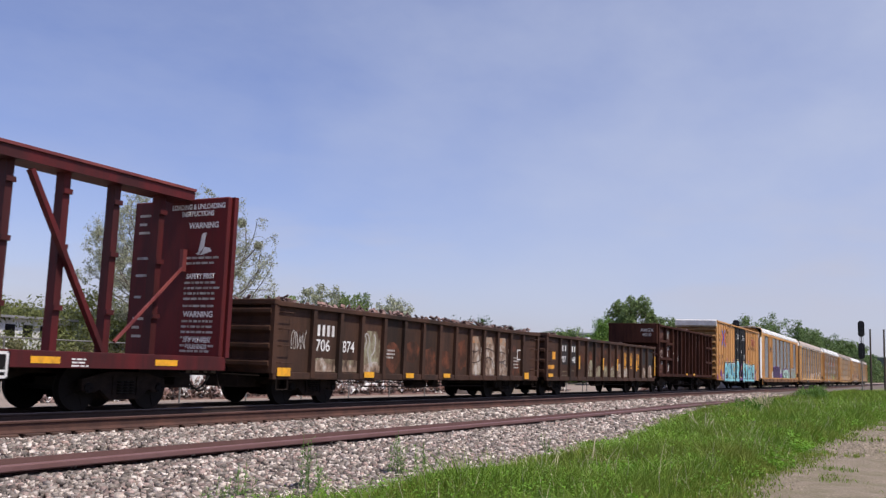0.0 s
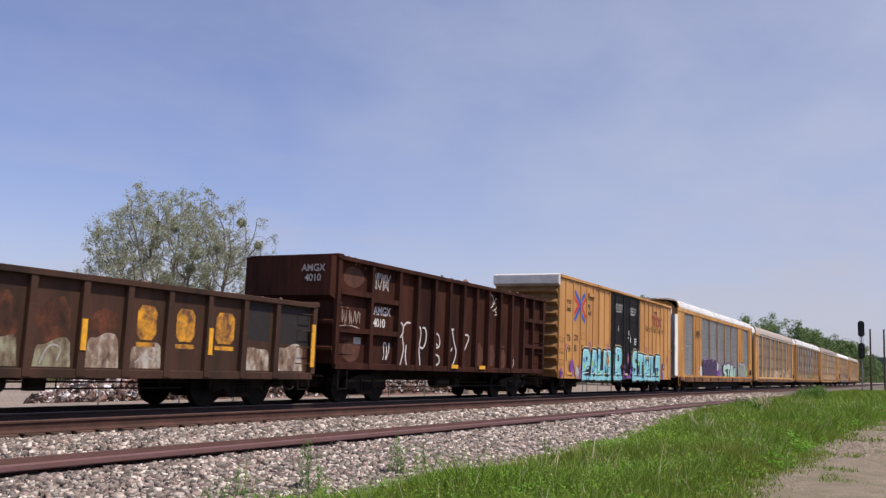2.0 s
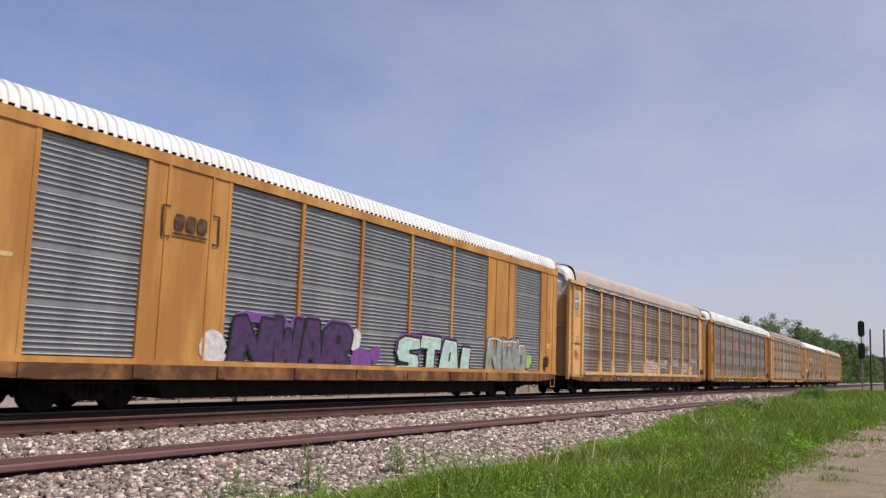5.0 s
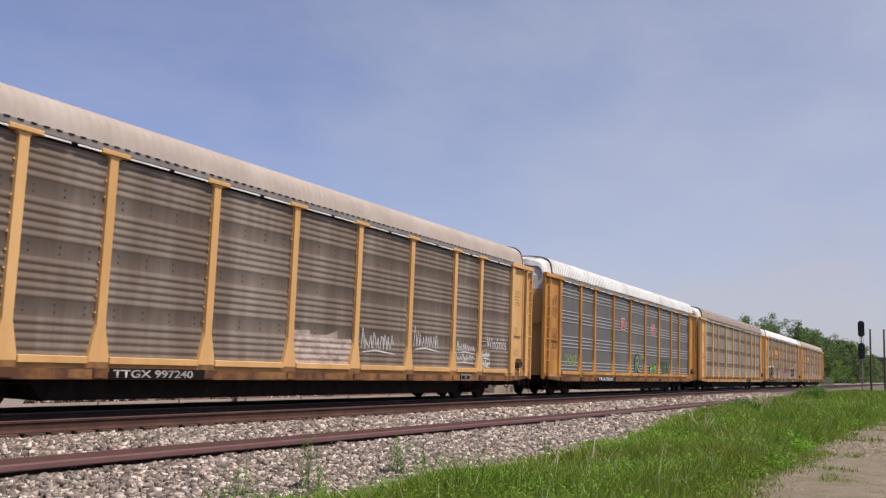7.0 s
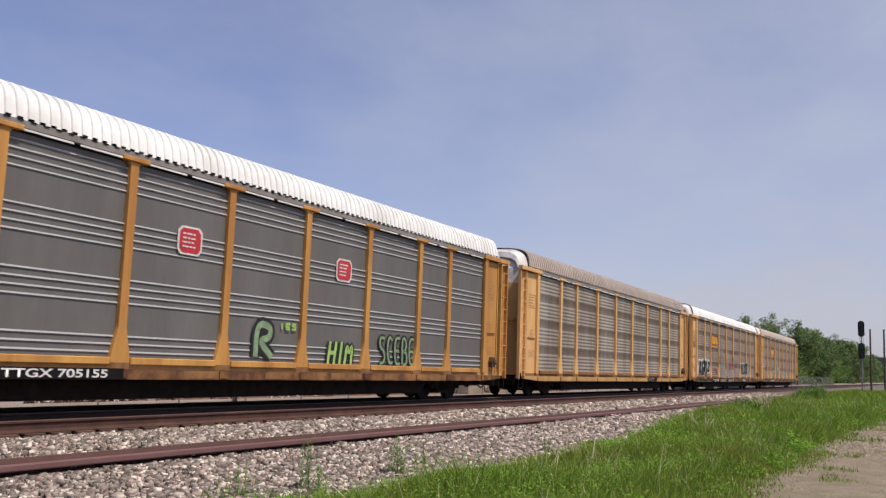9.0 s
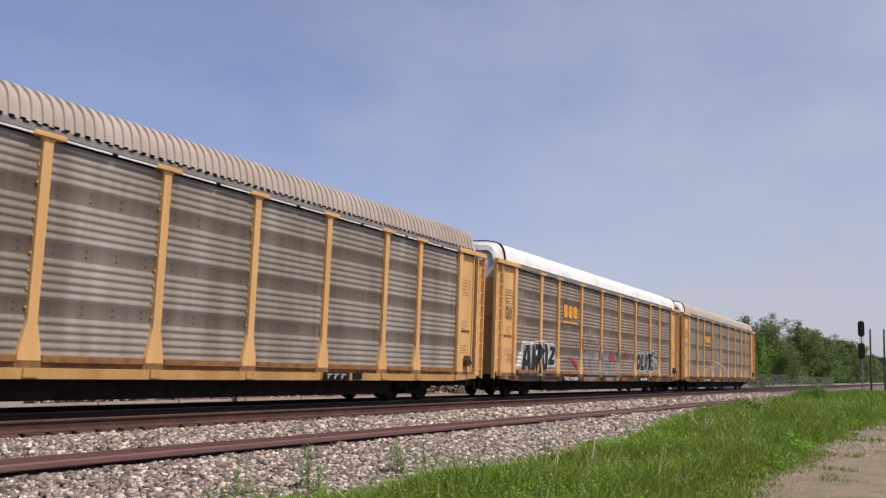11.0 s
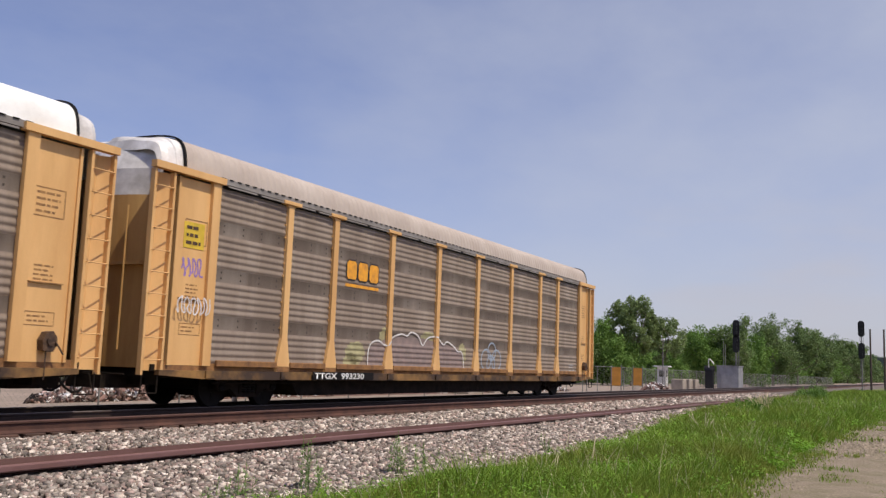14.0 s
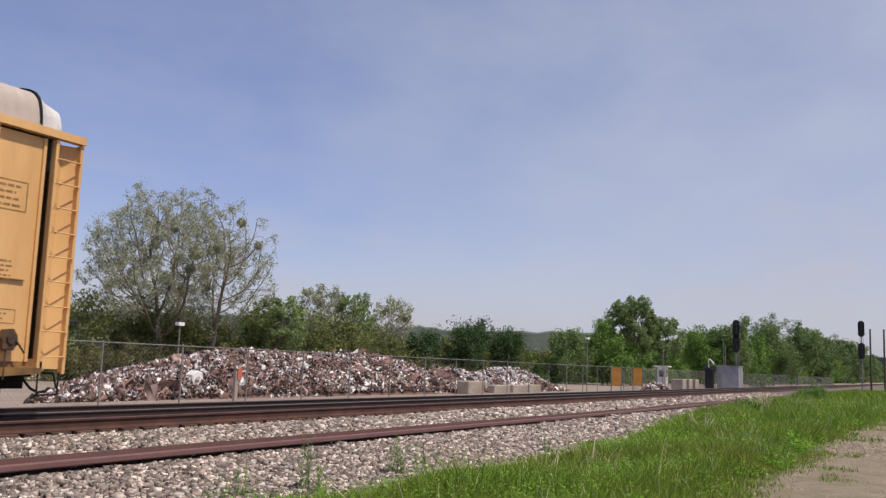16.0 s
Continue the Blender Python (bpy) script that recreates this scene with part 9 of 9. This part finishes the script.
    sprayed(gon_c, [[(-3.98, 1.50), (-4.08, 1.64), (-3.93, 1.83), (-3.62, 1.92), (-3.56, 2.22), (-3.76, 2.35), (-3.93, 2.30)], [(-3.56, 2.22), (-3.39, 2.35), (-3.17, 2.33)], [(-3.62, 1.92), (-3.49, 1.53), (-3.71, 1.04)], [(-3.38, 1.68), (-3.42, 1.31), (-3.30, 1.05)], [(-2.96, 1.02), (-2.80, 1.33), (-2.63, 1.65), (-2.85, 1.82), (-2.89, 2.24), (-2.55, 2.27), (-2.49, 1.96), (-2.63, 1.65), (-2.32, 1.58), (-2.14, 1.91), (-2.21, 2.22), (-2.42, 2.24)], [(-2.63, 1.65), (-2.50, 1.07)], [(-1.81, 1.85), (-1.67, 2.10), (-1.33, 2.08), (-1.24, 1.72), (-1.51, 1.62), (-1.75, 1.77), (-1.89, 1.57)], [(-1.72, 1.41), (-1.33, 1.43), (-1.24, 1.19), (-1.46, 1.10)], [(-1.77, 1.93), (-1.41, 1.71)], [(-0.33, 2.29), (-0.64, 2.26), (-0.80, 1.66), (-0.62, 1.46), (-0.40, 1.68)], [(-0.46, 2.28), (-0.29, 1.86), (-0.07, 1.52), (-0.40, 1.04)], [(0.25, 2.24), (0.46, 2.12), (0.30, 1.10)], [(0.20, 2.06), (0.66, 2.18), (0.81, 2.06), (0.63, 1.82), (0.33, 1.45)]], 0.06, SPRAY_WHITE, y + 0.002)
    sprayed(gon_c, [[(2.40, 3.27), (2.37, 3.61), (2.61, 3.69), (2.72, 3.31), (2.49, 3.19)], [(2.72, 3.31), (2.94, 3.68), (3.06, 3.25), (2.66, 3.10)], [(2.82, 3.12), (3.08, 3.00), (2.84, 2.97)], [(4.49, 1.56), (4.66, 1.31), (4.54, 1.10)]], 0.04, SPRAY_WHITE, y + 0.002)
    scrawl(gon_c, -4.7, 1.2, 0.4, 0.5, SPRAY_WHITE, y, 77, 0.04, 2)
    for a, g in ((1.2, "R"), (2.15, "Y"), (3.2, "S"), (4.2, "I")):
        tag(gon_c, g, a, 1.15, 0.7, 0.8, PATCH_RUST, None, y, 0.05, 0.0, soft=True)
    handstyle(gon_c, -6.95, 2.15, 1.0, 0.45, MOTTLE_PINK, y, 11, 0.05, 6)
    blots(gon_c, [(-6.3, 3.4, 0.5, 0.28), (-6.3, 1.4, 0.45, 0.3), (2.55, 1.5, 0.35, 0.4), (1.6, 1.5, 0.35, 0.4), (3.6, 1.4, 0.3, 0.35)], PATCH_RUST, y - 0.002)
    block("reflector", REFLECTOR, gon_c, -0.75, -0.3, -1.53, -1.51, 1.02, 1.14)
    block("reflector", REFLECTOR, gon_c, 1.3, 1.75, -1.53, -1.51, 1.02, 1.14)
    for e in (-1, 1):
        bm = bmesh.new()
        prism(bm, [(e * 7.2, 2.70), (e * 7.52, 2.82), (e * 7.52, 3.86), (e * 7.2, 3.86)], -1.42, 1.42)
        part("end_hood", bm, RUST, gon_c, "boxed-out top of the end wall")
    end_text(gon_c, "AMGX\n4010", 0.26, SPRAY_DUST, -7.526, -0.85, 3.45)
    block("placard", DIRTY_WHITE, gon_c, -6.2, -5.85, -y - 0.004, -y, 1.6, 1.78)


def number_plate(car, x0, x1, words, material=None):
    block("number_board", BLACK, car, x0, x1, -1.628, -1.622, 0.64, 0.838, "black board with white numbers")
    text("lettering", words, 0.205, material or WHITE, car, x0 + 0.08, 0.668, -1.632, stretch=(x1 - x0) / (len(words) * 0.133), bold=0.004)


def rack_face(x):
    """How far a rack's side stands proud of its sheet at x."""
    return 0.074 if min(abs(x - q) for q in RACK_POSTS) < 0.16 else 0.0


def letter_racks():
    face = 1.44 + 0.026
    number_plate(rack_b, -6.92, -4.40, "TTGX 997240", DIRTY_WHITE)
    number_plate(rack_c, -6.9, -4.24, "TTGX 705155")
    number_plate(rack_e, -6.75, -4.65, "TTGX 963900")
    number_plate(rack_f, -8.0, -5.2, "TTGX  993230")
    block("name_board", BLACK, rack_d, 4.15, 5.35, -1.628, -1.622, 0.64, 0.83, "black board with slanted white marks")
    bm = bmesh.new()
    for a in (4.36, 4.66, 4.98):
        stroke(bm, [(a, 0.675), (a + 0.08, 0.79)], 0.07, -1.634)
        stroke(bm, [(a - 0.03, 0.785), (a + 0.20, 0.785)], 0.035, -1.6365)
    part("name_bar", bm, DIRTY_WHITE, rack_d)
    block("consolidated_plate", BLACK, rack_d, 5.55, 5.95, -1.628, -1.57, 0.66, 0.83)
    # first rack: bubbles on the louvres, a purple piece
    y = 1.505
    blots(rack_a, [(8.2, 1.55, 0.62, 0.68), (9.0, 1.75, 0.5, 0.52), (9.7, 1.35, 0.5, 0.45), (9.35, 1.85, 0.38, 0.40)], SPRAY_BLACK, y)
    blots(rack_a, [(8.2, 1.55, 0.57, 0.63), (9.0, 1.75, 0.45, 0.47), (9.7, 1.35, 0.45, 0.40), (9.35, 1.85, 0.33, 0.35)], SPRAY_GREY, y + 0.006)
    bm = bmesh.new()
    for cx, cz, rx, rz, a0, a1 in ((8.2, 1.55, 0.5, 0.55, -0.5, 1.2), (9.35, 1.85, 0.27, 0.28, -0.3, 1.6), (9.7, 1.35, 0.37, 0.33, -1.4, 1.2), (8.9, 1.75, 0.3, 0.3, 2.0, 4.2)):
        stroke(bm, [(cx + rx * math.cos(a0 + (a1 - a0) * k / 10), cz + rz * math.sin(a0 + (a1 - a0) * k / 10)) for k in range(11)], 0.04, -(y + 0.014))
    part("spray_highlight", bm, SPRAY_WHITE, rack_a)
    blots(rack_a, [(9.75, 1.5, 0.2, 0.18), (10.5, 1.42, 0.3, 0.22), (10.4, 1.25, 0.2, 0.15)], SPRAY_GREEN, y + 0.012)
    piece(rack_a, (("N", -6.55, -5.0, 0.86, 2.05), ("W", -5.05, -3.95, 0.90, 2.08), ("A", -4.0, -3.05, 0.92, 2.10), ("R", -3.1, -1.75, 0.88, 2.06)), SPRAY_DARK_PURPLE, SPRAY_BLACK, y + 0.012, None, 0.14, SPRAY_PURPLE, None, 0.10)
    blots(rack_a, [(-7.0, 1.35, 0.40, 0.35), (-1.55, 1.7, 0.32, 0.30), (-6.9, 1.15, 0.3, 0.22)], SPRAY_WHITE, y + 0.008)
    blots(rack_a, [(-1.2, 1.2, 0.5, 0.30), (-0.5, 1.35, 0.3, 0.22)], SPRAY_PURPLE, y + 0.010)
    piece(rack_a, (("S", 0.55, 1.9, 0.66, 1.90), ("T", 1.9, 3.2, 0.70, 1.98), ("A", 3.1, 4.6, 0.68, 1.92), ("L", 4.6, 5.9, 0.68, 1.72)), SPRAY_MINT, SPRAY_BLACK, y + 0.012, None, 0.13, SPRAY_PURPLE, SPRAY_WHITE, 0.15)
    piece(rack_a, (("N", 6.6, 7.9, 0.84, 2.15), ("W", 7.9, 9.2, 0.84, 2.1), ("O", 9.1, 10.2, 0.84, 2.0)), GREEN_WASH, LETTER_SMOKE, y + 0.020, None, 0.07, None, SPRAY_WHITE, 0.1)
    # weathered rack: rubbed-out pink and white pieces, a round emblem by the ladder
    sheet_paint("spray_paint", rack_b, [(-1.3, 0.99), (1.3, 0.99), (1.3, 1.72), (0.7, 1.68), (0.62, 1.90), (0.2, 1.78), (-0.5, 1.76), (-0.6, 1.86), (-1.3, 1.84)], MOTTLE_PINK, 0.005, "rubbed-out pale pink block")
    for a, w, z, h, k in ((1.75, 1.7, 1.50, 0.46, 5), (4.62, 1.5, 1.66, 0.48, 6), (7.45, 1.3, 1.60, 0.26, 7), (7.35, 1.4, 1.26, 0.26, 8), (9.35, 0.6, 1.42, 0.2, 9), (9.40, 0.6, 1.14, 0.22, 10)):
        handstyle(rack_b, a, z, w, h, SPRAY_WHITE, face, 42 + k, 0.062, 9)
    text("spray_writing", "Windmills", 0.58, SPRAY_WHITE, rack_b, 9.72, 1.74, -(face + 0.003), stretch=0.70, bold=0.0)
    sprayed(rack_b, [[(9.3, 1.98), (9.9, 1.99)], [(9.25, 1.80), (9.7, 1.84)], [(10.0, 1.66), (10.8, 1.68), (11.5, 1.64)]], 0.035, SPRAY_PINK, face + 0.002)
    bm = bmesh.new()
    patch(bm, blob(-12.4, 4.12, 0.30, 0.36, 24, 0.0), -1.486)
    part("round_emblem", bm, EMBLEM_BLUE, rack_b)
    bm = bmesh.new()
    stroke(bm, [(-12.62, 4.12), (-12.18, 4.12)], 0.10, -1.490)
    stroke(bm, [(-12.4, 3.86), (-12.4, 4.38)], 0.10, -1.4915)
    ring = [(-12.4 + 0.25 * math.cos(2 * math.pi * k / 24), 4.12 + 0.30 * math.sin(2 * math.pi * k / 24)) for k in range(25)]
    stroke(bm, ring, 0.035, -1.493)
    part("round_emblem", bm, SPRAY_WHITE, rack_b)
    scrawl(rack_b, -12.6, 1.65, 0.4, 0.35, LETTER_FADED, 1.482, 14, 0.02, 4)
    for a in (7.53, 7.88):
        block("consolidated_plate", BLACK, rack_b, a, a + 0.28, -1.628, -1.57, 0.66, 0.82)
        bm = bmesh.new()
        frame_lines(bm, a, a + 0.28, 0.66, 0.82, 0.025, -1.631)
        part("stencil_frame", bm, DIRTY_WHITE, rack_b)
    # clean rack: two red shields, small green pieces
    for x in (-2.60, 3.10):
        for mt, k, lift in ((SPRAY_WHITE, 1.0, 0.0), (SHIELD_RED, 0.86, 0.004)):
            bm = bmesh.new()
            a, b, c = 0.36 * k, 0.30 * k, 0.10 * k
            patch(bm, [(x - a + c, 3.50 - b), (x + a - c, 3.50 - b), (x + a, 3.50 - b + c), (x + a, 3.50 + b - c), (x + a - c, 3.50 + b), (x - a + c, 3.50 + b), (x - a, 3.50 + b - c), (x - a, 3.50 - b + c)], -(1.48 + lift))
            part("shield_emblem", bm, mt, rack_c)
        bars("stencil", rack_c, x - 0.22, 3.66, -(1.488), 0.46, 4, SPRAY_WHITE, 0.09, 0.035, int(x * 3))
    tag(rack_c, "R", -0.42, 1.12, 0.85, 0.85, SPRAY_GREEN_DULL, SPRAY_BLACK, 1.48, 0.16, 0.09, soft=True)
    tag(rack_c, "HIM", 2.5, 1.02, 1.15, 0.62, SPRAY_GREEN, SPRAY_BLACK, 1.48, 0.10, 0.07, soft=True, slant=0.08)
    tag(rack_c, "SCEBE", 5.0, 1.02, 2.05, 0.9, SPRAY_GREEN_DULL, SPRAY_BLACK, 1.48, 0.08, 0.06, soft=True, slant=-0.06)
    tag(rack_c, "IES", 0.5, 1.82, 0.7, 0.16, SPRAY_GREEN, None, 1.48, 0.05, 0.0)
    scrawl(rack_c, -11.0, 1.3, 1.5, 0.5, SPRAY_GREEN, 1.48, 19, 0.035, 4)
    for z, k in ((3.75, 61), (3.2, 62), (2.35, 63), (1.9, 64)):
        scrawl(rack_c, -12.45, z, 0.45, 0.45, LETTER_BROWN, 1.482, k, 0.035, 2)
    # white-roofed rack
    emblem(rack_e, -6.45, -4.75, 3.08, 3.86, ORANGE_LOGO, face, SPRAY_BLACK)
    ground = [(-11.41, 1.18), (-11.20, 1.37), (-11.18, 1.64), (-10.91, 1.72), (-10.81, 2.14), (-10.02, 2.14), (-9.49, 2.17), (-9.11, 2.21), (-8.72, 2.24), (-8.00, 2.15), (-7.41, 2.15), (-7.35, 1.52), (-6.72, 1.59), (-6.77, 1.34), (-7.35, 1.20), (-11.40, 1.09)]
    sheet_paint("spray_cloud", rack_e, ground, SPRAY_WHITE, 0.006, "white sprayed ground of the letters")
    piece(rack_e, (("A", -10.91, -9.94, 0.93, 2.09), ("R", -9.95, -8.99, 0.90, 2.13), ("O", -8.95, -8.21, 0.89, 2.19), ("2", -8.20, -7.43, 1.27, 2.12)), SPRAY_BLACK, SPRAY_WHITE, face + 0.008, rack_face, 0.10, None, SPRAY_WHITE, 0.06)
    block("spray_paint", SPRAY_BLACK, rack_e, -12.3, -7.05, -1.5835, -1.5795, 0.68, 0.815)
    sheet_paint("spray_wash", rack_e, [(-4.05, 1.0), (2.7, 1.0), (2.6, 1.5), (1.6, 1.75), (0.6, 1.95), (-0.6, 2.05), (-1.8, 1.95), (-2.6, 2.1), (-3.4, 2.0), (-4.0, 1.75)], MOTTLE_WASH, 0.004, "thin grey wash of paint")
    for a in (-1.42, 1.42):
        bm = bmesh.new()
        fill_shape(bm, [[(a - 0.22, 0.84), (a + 0.22, 0.84), (a + 0.21, 1.06), (a + 0.105, 1.55), (a + 0.105, 1.95), (a - 0.105, 1.95), (a - 0.105, 1.55), (a - 0.21, 1.06)]], 1.5385)
        part("spray_wash", bm, MOTTLE_WASH, rack_e)
    sprayed(rack_e, [[(-3.28, 2.48), (-2.85, 2.43), (-2.57, 2.29), (-2.31, 2.35), (-2.20, 2.50), (-2.06, 2.24), (-1.81, 2.20), (-1.67, 2.48)], [(-2.57, 2.26), (-2.47, 1.74), (-2.76, 1.59)], [(-3.18, 1.57), (-2.89, 1.49), (-2.71, 1.21)], [(-1.59, 2.08), (-1.40, 2.30), (-0.95, 2.27), (-0.57, 2.09), (-0.41, 1.51), (-0.39, 1.26)], [(-1.88, 1.38), (-1.67, 1.66), (-1.33, 1.68), (-0.96, 1.49)], [(-0.41, 2.39), (-0.18, 2.49), (-0.10, 1.23)], [(0.97, 1.82), (0.77, 2.19), (1.02, 2.49), (1.30, 2.43), (1.34, 2.00), (1.01, 1.50), (0.65, 1.87)], [(1.61, 2.18), (2.20, 2.26)], [(0.45, 1.78), (0.90, 1.50), (1.43, 1.68)], [(1.47, 1.29), (2.02, 1.63), (2.35, 1.90)], [(-5.09, 1.87), (-5.54, 1.85), (-5.65, 2.22), (-5.29, 2.36), (-4.74, 2.24), (-4.64, 1.98)], [(-3.64, 1.85), (-3.34, 2.42), (-2.99, 2.49), (-2.26, 2.49), (-2.10, 1.72)], [(-2.91, 1.51), (-2.60, 2.08), (-1.86, 2.22)], [(-6.24, 1.56), (-6.08, 1.36), (-5.82, 1.62), (-5.50, 1.38)]], 0.034, LETTER_SMOKE, face + 0.004, rack_face)
    for k, pts in enumerate([[(-4.31, 2.53), (-3.84, 2.20), (-4.14, 1.85)], [(-0.08, 1.55), (0.15, 2.18), (0.53, 2.02), (0.72, 1.65)], [(2.42, 1.82), (2.58, 2.16), (2.95, 2.28), (2.84, 2.08)], [(-5.60, 1.67), (-4.75, 1.45), (-4.56, 1.14), (-5.20, 1.39)]]):
        bm = bmesh.new()
        fill_shape(bm, [pts], face + 0.016 + 0.001 * k, rack_face)
        part("spray_paint", bm, SPRAY_RED, rack_e)
    sheet_paint("spray_wash", rack_e, [(4.4, 1.05), (9.0, 1.08), (8.9, 1.85), (7.6, 2.05), (6.2, 2.2), (5.0, 2.1), (4.45, 1.85)], GREEN_WASH, 0.004)
    sheet_paint("spray_wash", rack_e, [(9.5, 1.2), (11.5, 1.2), (11.4, 1.6), (10.4, 1.75), (9.6, 1.6)], PINK_WASH, 0.004)
    piece(rack_e, (("O", 4.48, 5.26, 1.22, 2.12), ("L", 5.27, 6.02, 1.19, 2.14), ("O", 6.04, 6.61, 1.23, 2.13), ("T", 6.58, 7.25, 1.19, 2.18), ("E", 7.14, 7.81, 1.20, 2.28)), SPRAY_BLACK, SPRAY_WHITE, face + 0.006, rack_face, 0.11, None, None, 0.14)
    handstyle(rack_e, 8.0, 1.42, 1.5, 0.34, SPRAY_BLACK, face + 0.004, 71, 0.06, 5)
    block("name_board", BLACK, rack_e, 4.62, 6.2, -1.628, -1.622, 0.63, 0.825, "black board with plain white bars")
    for a in (4.85, 5.3, 5.75):
        block("name_bar", WHITE, rack_e, a, a + 0.28, -1.634, -1.628, 0.69, 0.81)
    for k, (c, w) in enumerate(((-4.15, 0.45), (-2.96, 0.52), (-0.31, 0.64), (0.92, 0.34))):
        bm = bmesh.new()
        fill_shape(bm, [[(c - w, 0.815)] + [(c - w * math.cos(math.pi * q / 12), 0.80 - 0.15 * math.sin(math.pi * q / 12) ** 0.6) for q in range(13)] + [(c + w, 0.815)]], 1.5835)
        part("spray_paint", bm, MOTTLE_WASH, rack_e)
    bm = bmesh.new()
    fill_shape(bm, [[(1.32, 0.815), (1.45, 0.70), (1.38, 0.64), (1.98, 0.64), (1.85, 0.73), (2.02, 0.815)]], 1.5845)
    part("spray_paint", bm, SPRAY_RED, rack_e)
    for a, b in ((-3.75, -1.70), (-1.15, 1.12)):
        block("spray_wash", MOTTLE_WASH, rack_e, a, b, -1.564, -1.558, 0.915, 1.035)
    scrawl(rack_e, -12.5, 2.75, 0.6, 0.7, SPRAY_BLACK, 1.482, 23, 0.02, 5)
    scrawl(rack_e, -12.3, 1.25, 0.6, 0.4, LETTER_FADED, 1.482, 24, 0.02, 4)
    # last rack
    emblem(rack_f, -6.5, -4.9, 3.10, 3.80, ORANGE_LOGO, face, SPRAY_BLACK)
    for cx, cz, rx, rz in ((-5.9, 1.35, 0.45, 0.32), (-6.1, 1.15, 0.35, 0.2), (-4.4, 1.9, 0.3, 0.22), (-1.9, 1.95, 0.4, 0.18), (0.45, 1.5, 0.3, 0.35)):
        sheet_paint("spray_blot", rack_f, blob(cx, cz, rx, rz, seed=int(cx * 9)), SPRAY_YELLOW, 0.0045)
    sheet_paint("spray_wash", rack_f, [(-5.3, 1.0), (0.5, 1.0), (0.5, 1.55), (-0.6, 1.75), (-2.2, 1.9), (-4.0, 1.9), (-5.2, 1.55)], PINK_WASH, 0.008)
    bm = bmesh.new()
    arc = [(-5.3, 1.0), (-5.3, 1.6), (-4.8, 1.78), (-4.35, 1.55), (-4.1, 1.85), (-3.5, 2.0), (-3.2, 1.9), (-3.0, 2.08), (-2.5, 1.98), (-2.25, 1.6), (-2.0, 1.95), (-1.3, 2.0), (-0.9, 1.7), (-0.7, 1.9), (-0.1, 1.7), (0.1, 1.55), (0.45, 1.6), (0.58, 1.0)]
    stroke(bm, dense(rounded(arc), 0.03), 0.05, -(face + 0.008))
    for v in bm.verts:
        if min(abs(v.co.x - q) for q in RACK_POSTS) < 0.105:
            v.co.y = -1.542
    part("spray_outline", bm, SPRAY_WHITE, rack_f)
    bm = bmesh.new()
    for cx, cz, r in ((2.3, 1.35, 0.36), (2.75, 1.65, 0.3), (3.15, 1.35, 0.36), (2.7, 1.2, 0.3)):
        stroke(bm, [(cx + r * 1.1 * math.cos(2 * math.pi * k / 16), cz + r * math.sin(2 * math.pi * k / 16)) for k in range(17)], 0.06, -(face + 0.0015 * cx))
    part("spray_outline", bm, PALE_BLUE, rack_f)
    bars("stencil", rack_f, 10.6, 1.35, -face, 0.7, 3, SPRAY_DUST, 0.12, 0.06, 3)
    block("yellow_notice", NOTICE_YELLOW, rack_f, -12.55, -11.95, -1.49, -1.482, 3.35, 3.9)
    scrawl(rack_f, -12.55, 2.75, 0.6, 0.4, SPRAY_LILAC, 1.482, 31, 0.04, 5)
    bars("stencil", rack_f, -12.48, 3.82, -1.496, 0.45, 3, LETTER_BLACK, 0.16, 0.07, 12)
    scrawl(rack_f, -12.7, 1.95, 1.0, 0.4, SPRAY_WHITE, 1.574, 27, 0.035, 5)
    for car in (rack_b, rack_c):
        for k in range(9):
            x = -10.4 + k * 2.6
            block("sill_stain", SILL_RUST, car, x, x + 1.1 + 0.5 * math.sin(k * 3.0), -1.5815, -1.578, 0.66, 0.812)


letter_gondolas()
letter_racks()


def motions():
    for car in CARS:
        x0, y0, z0 = car.location
        walk(car, [(k * 0.5, pose(x0 - run(k * 0.5), y0, z0)) for k in range(33)])
    # the wheels roll: one row for every thirtieth of a second
    turns = [(k / FPS, -math.degrees(run(k / FPS) / 0.455)) for k in range(16 * FPS + 1)]
    for ws, x in WHEELSETS:
        walk(ws, [(t, pose(x, 0, 0.455, 0, a, 0)) for t, a in turns])


motions()
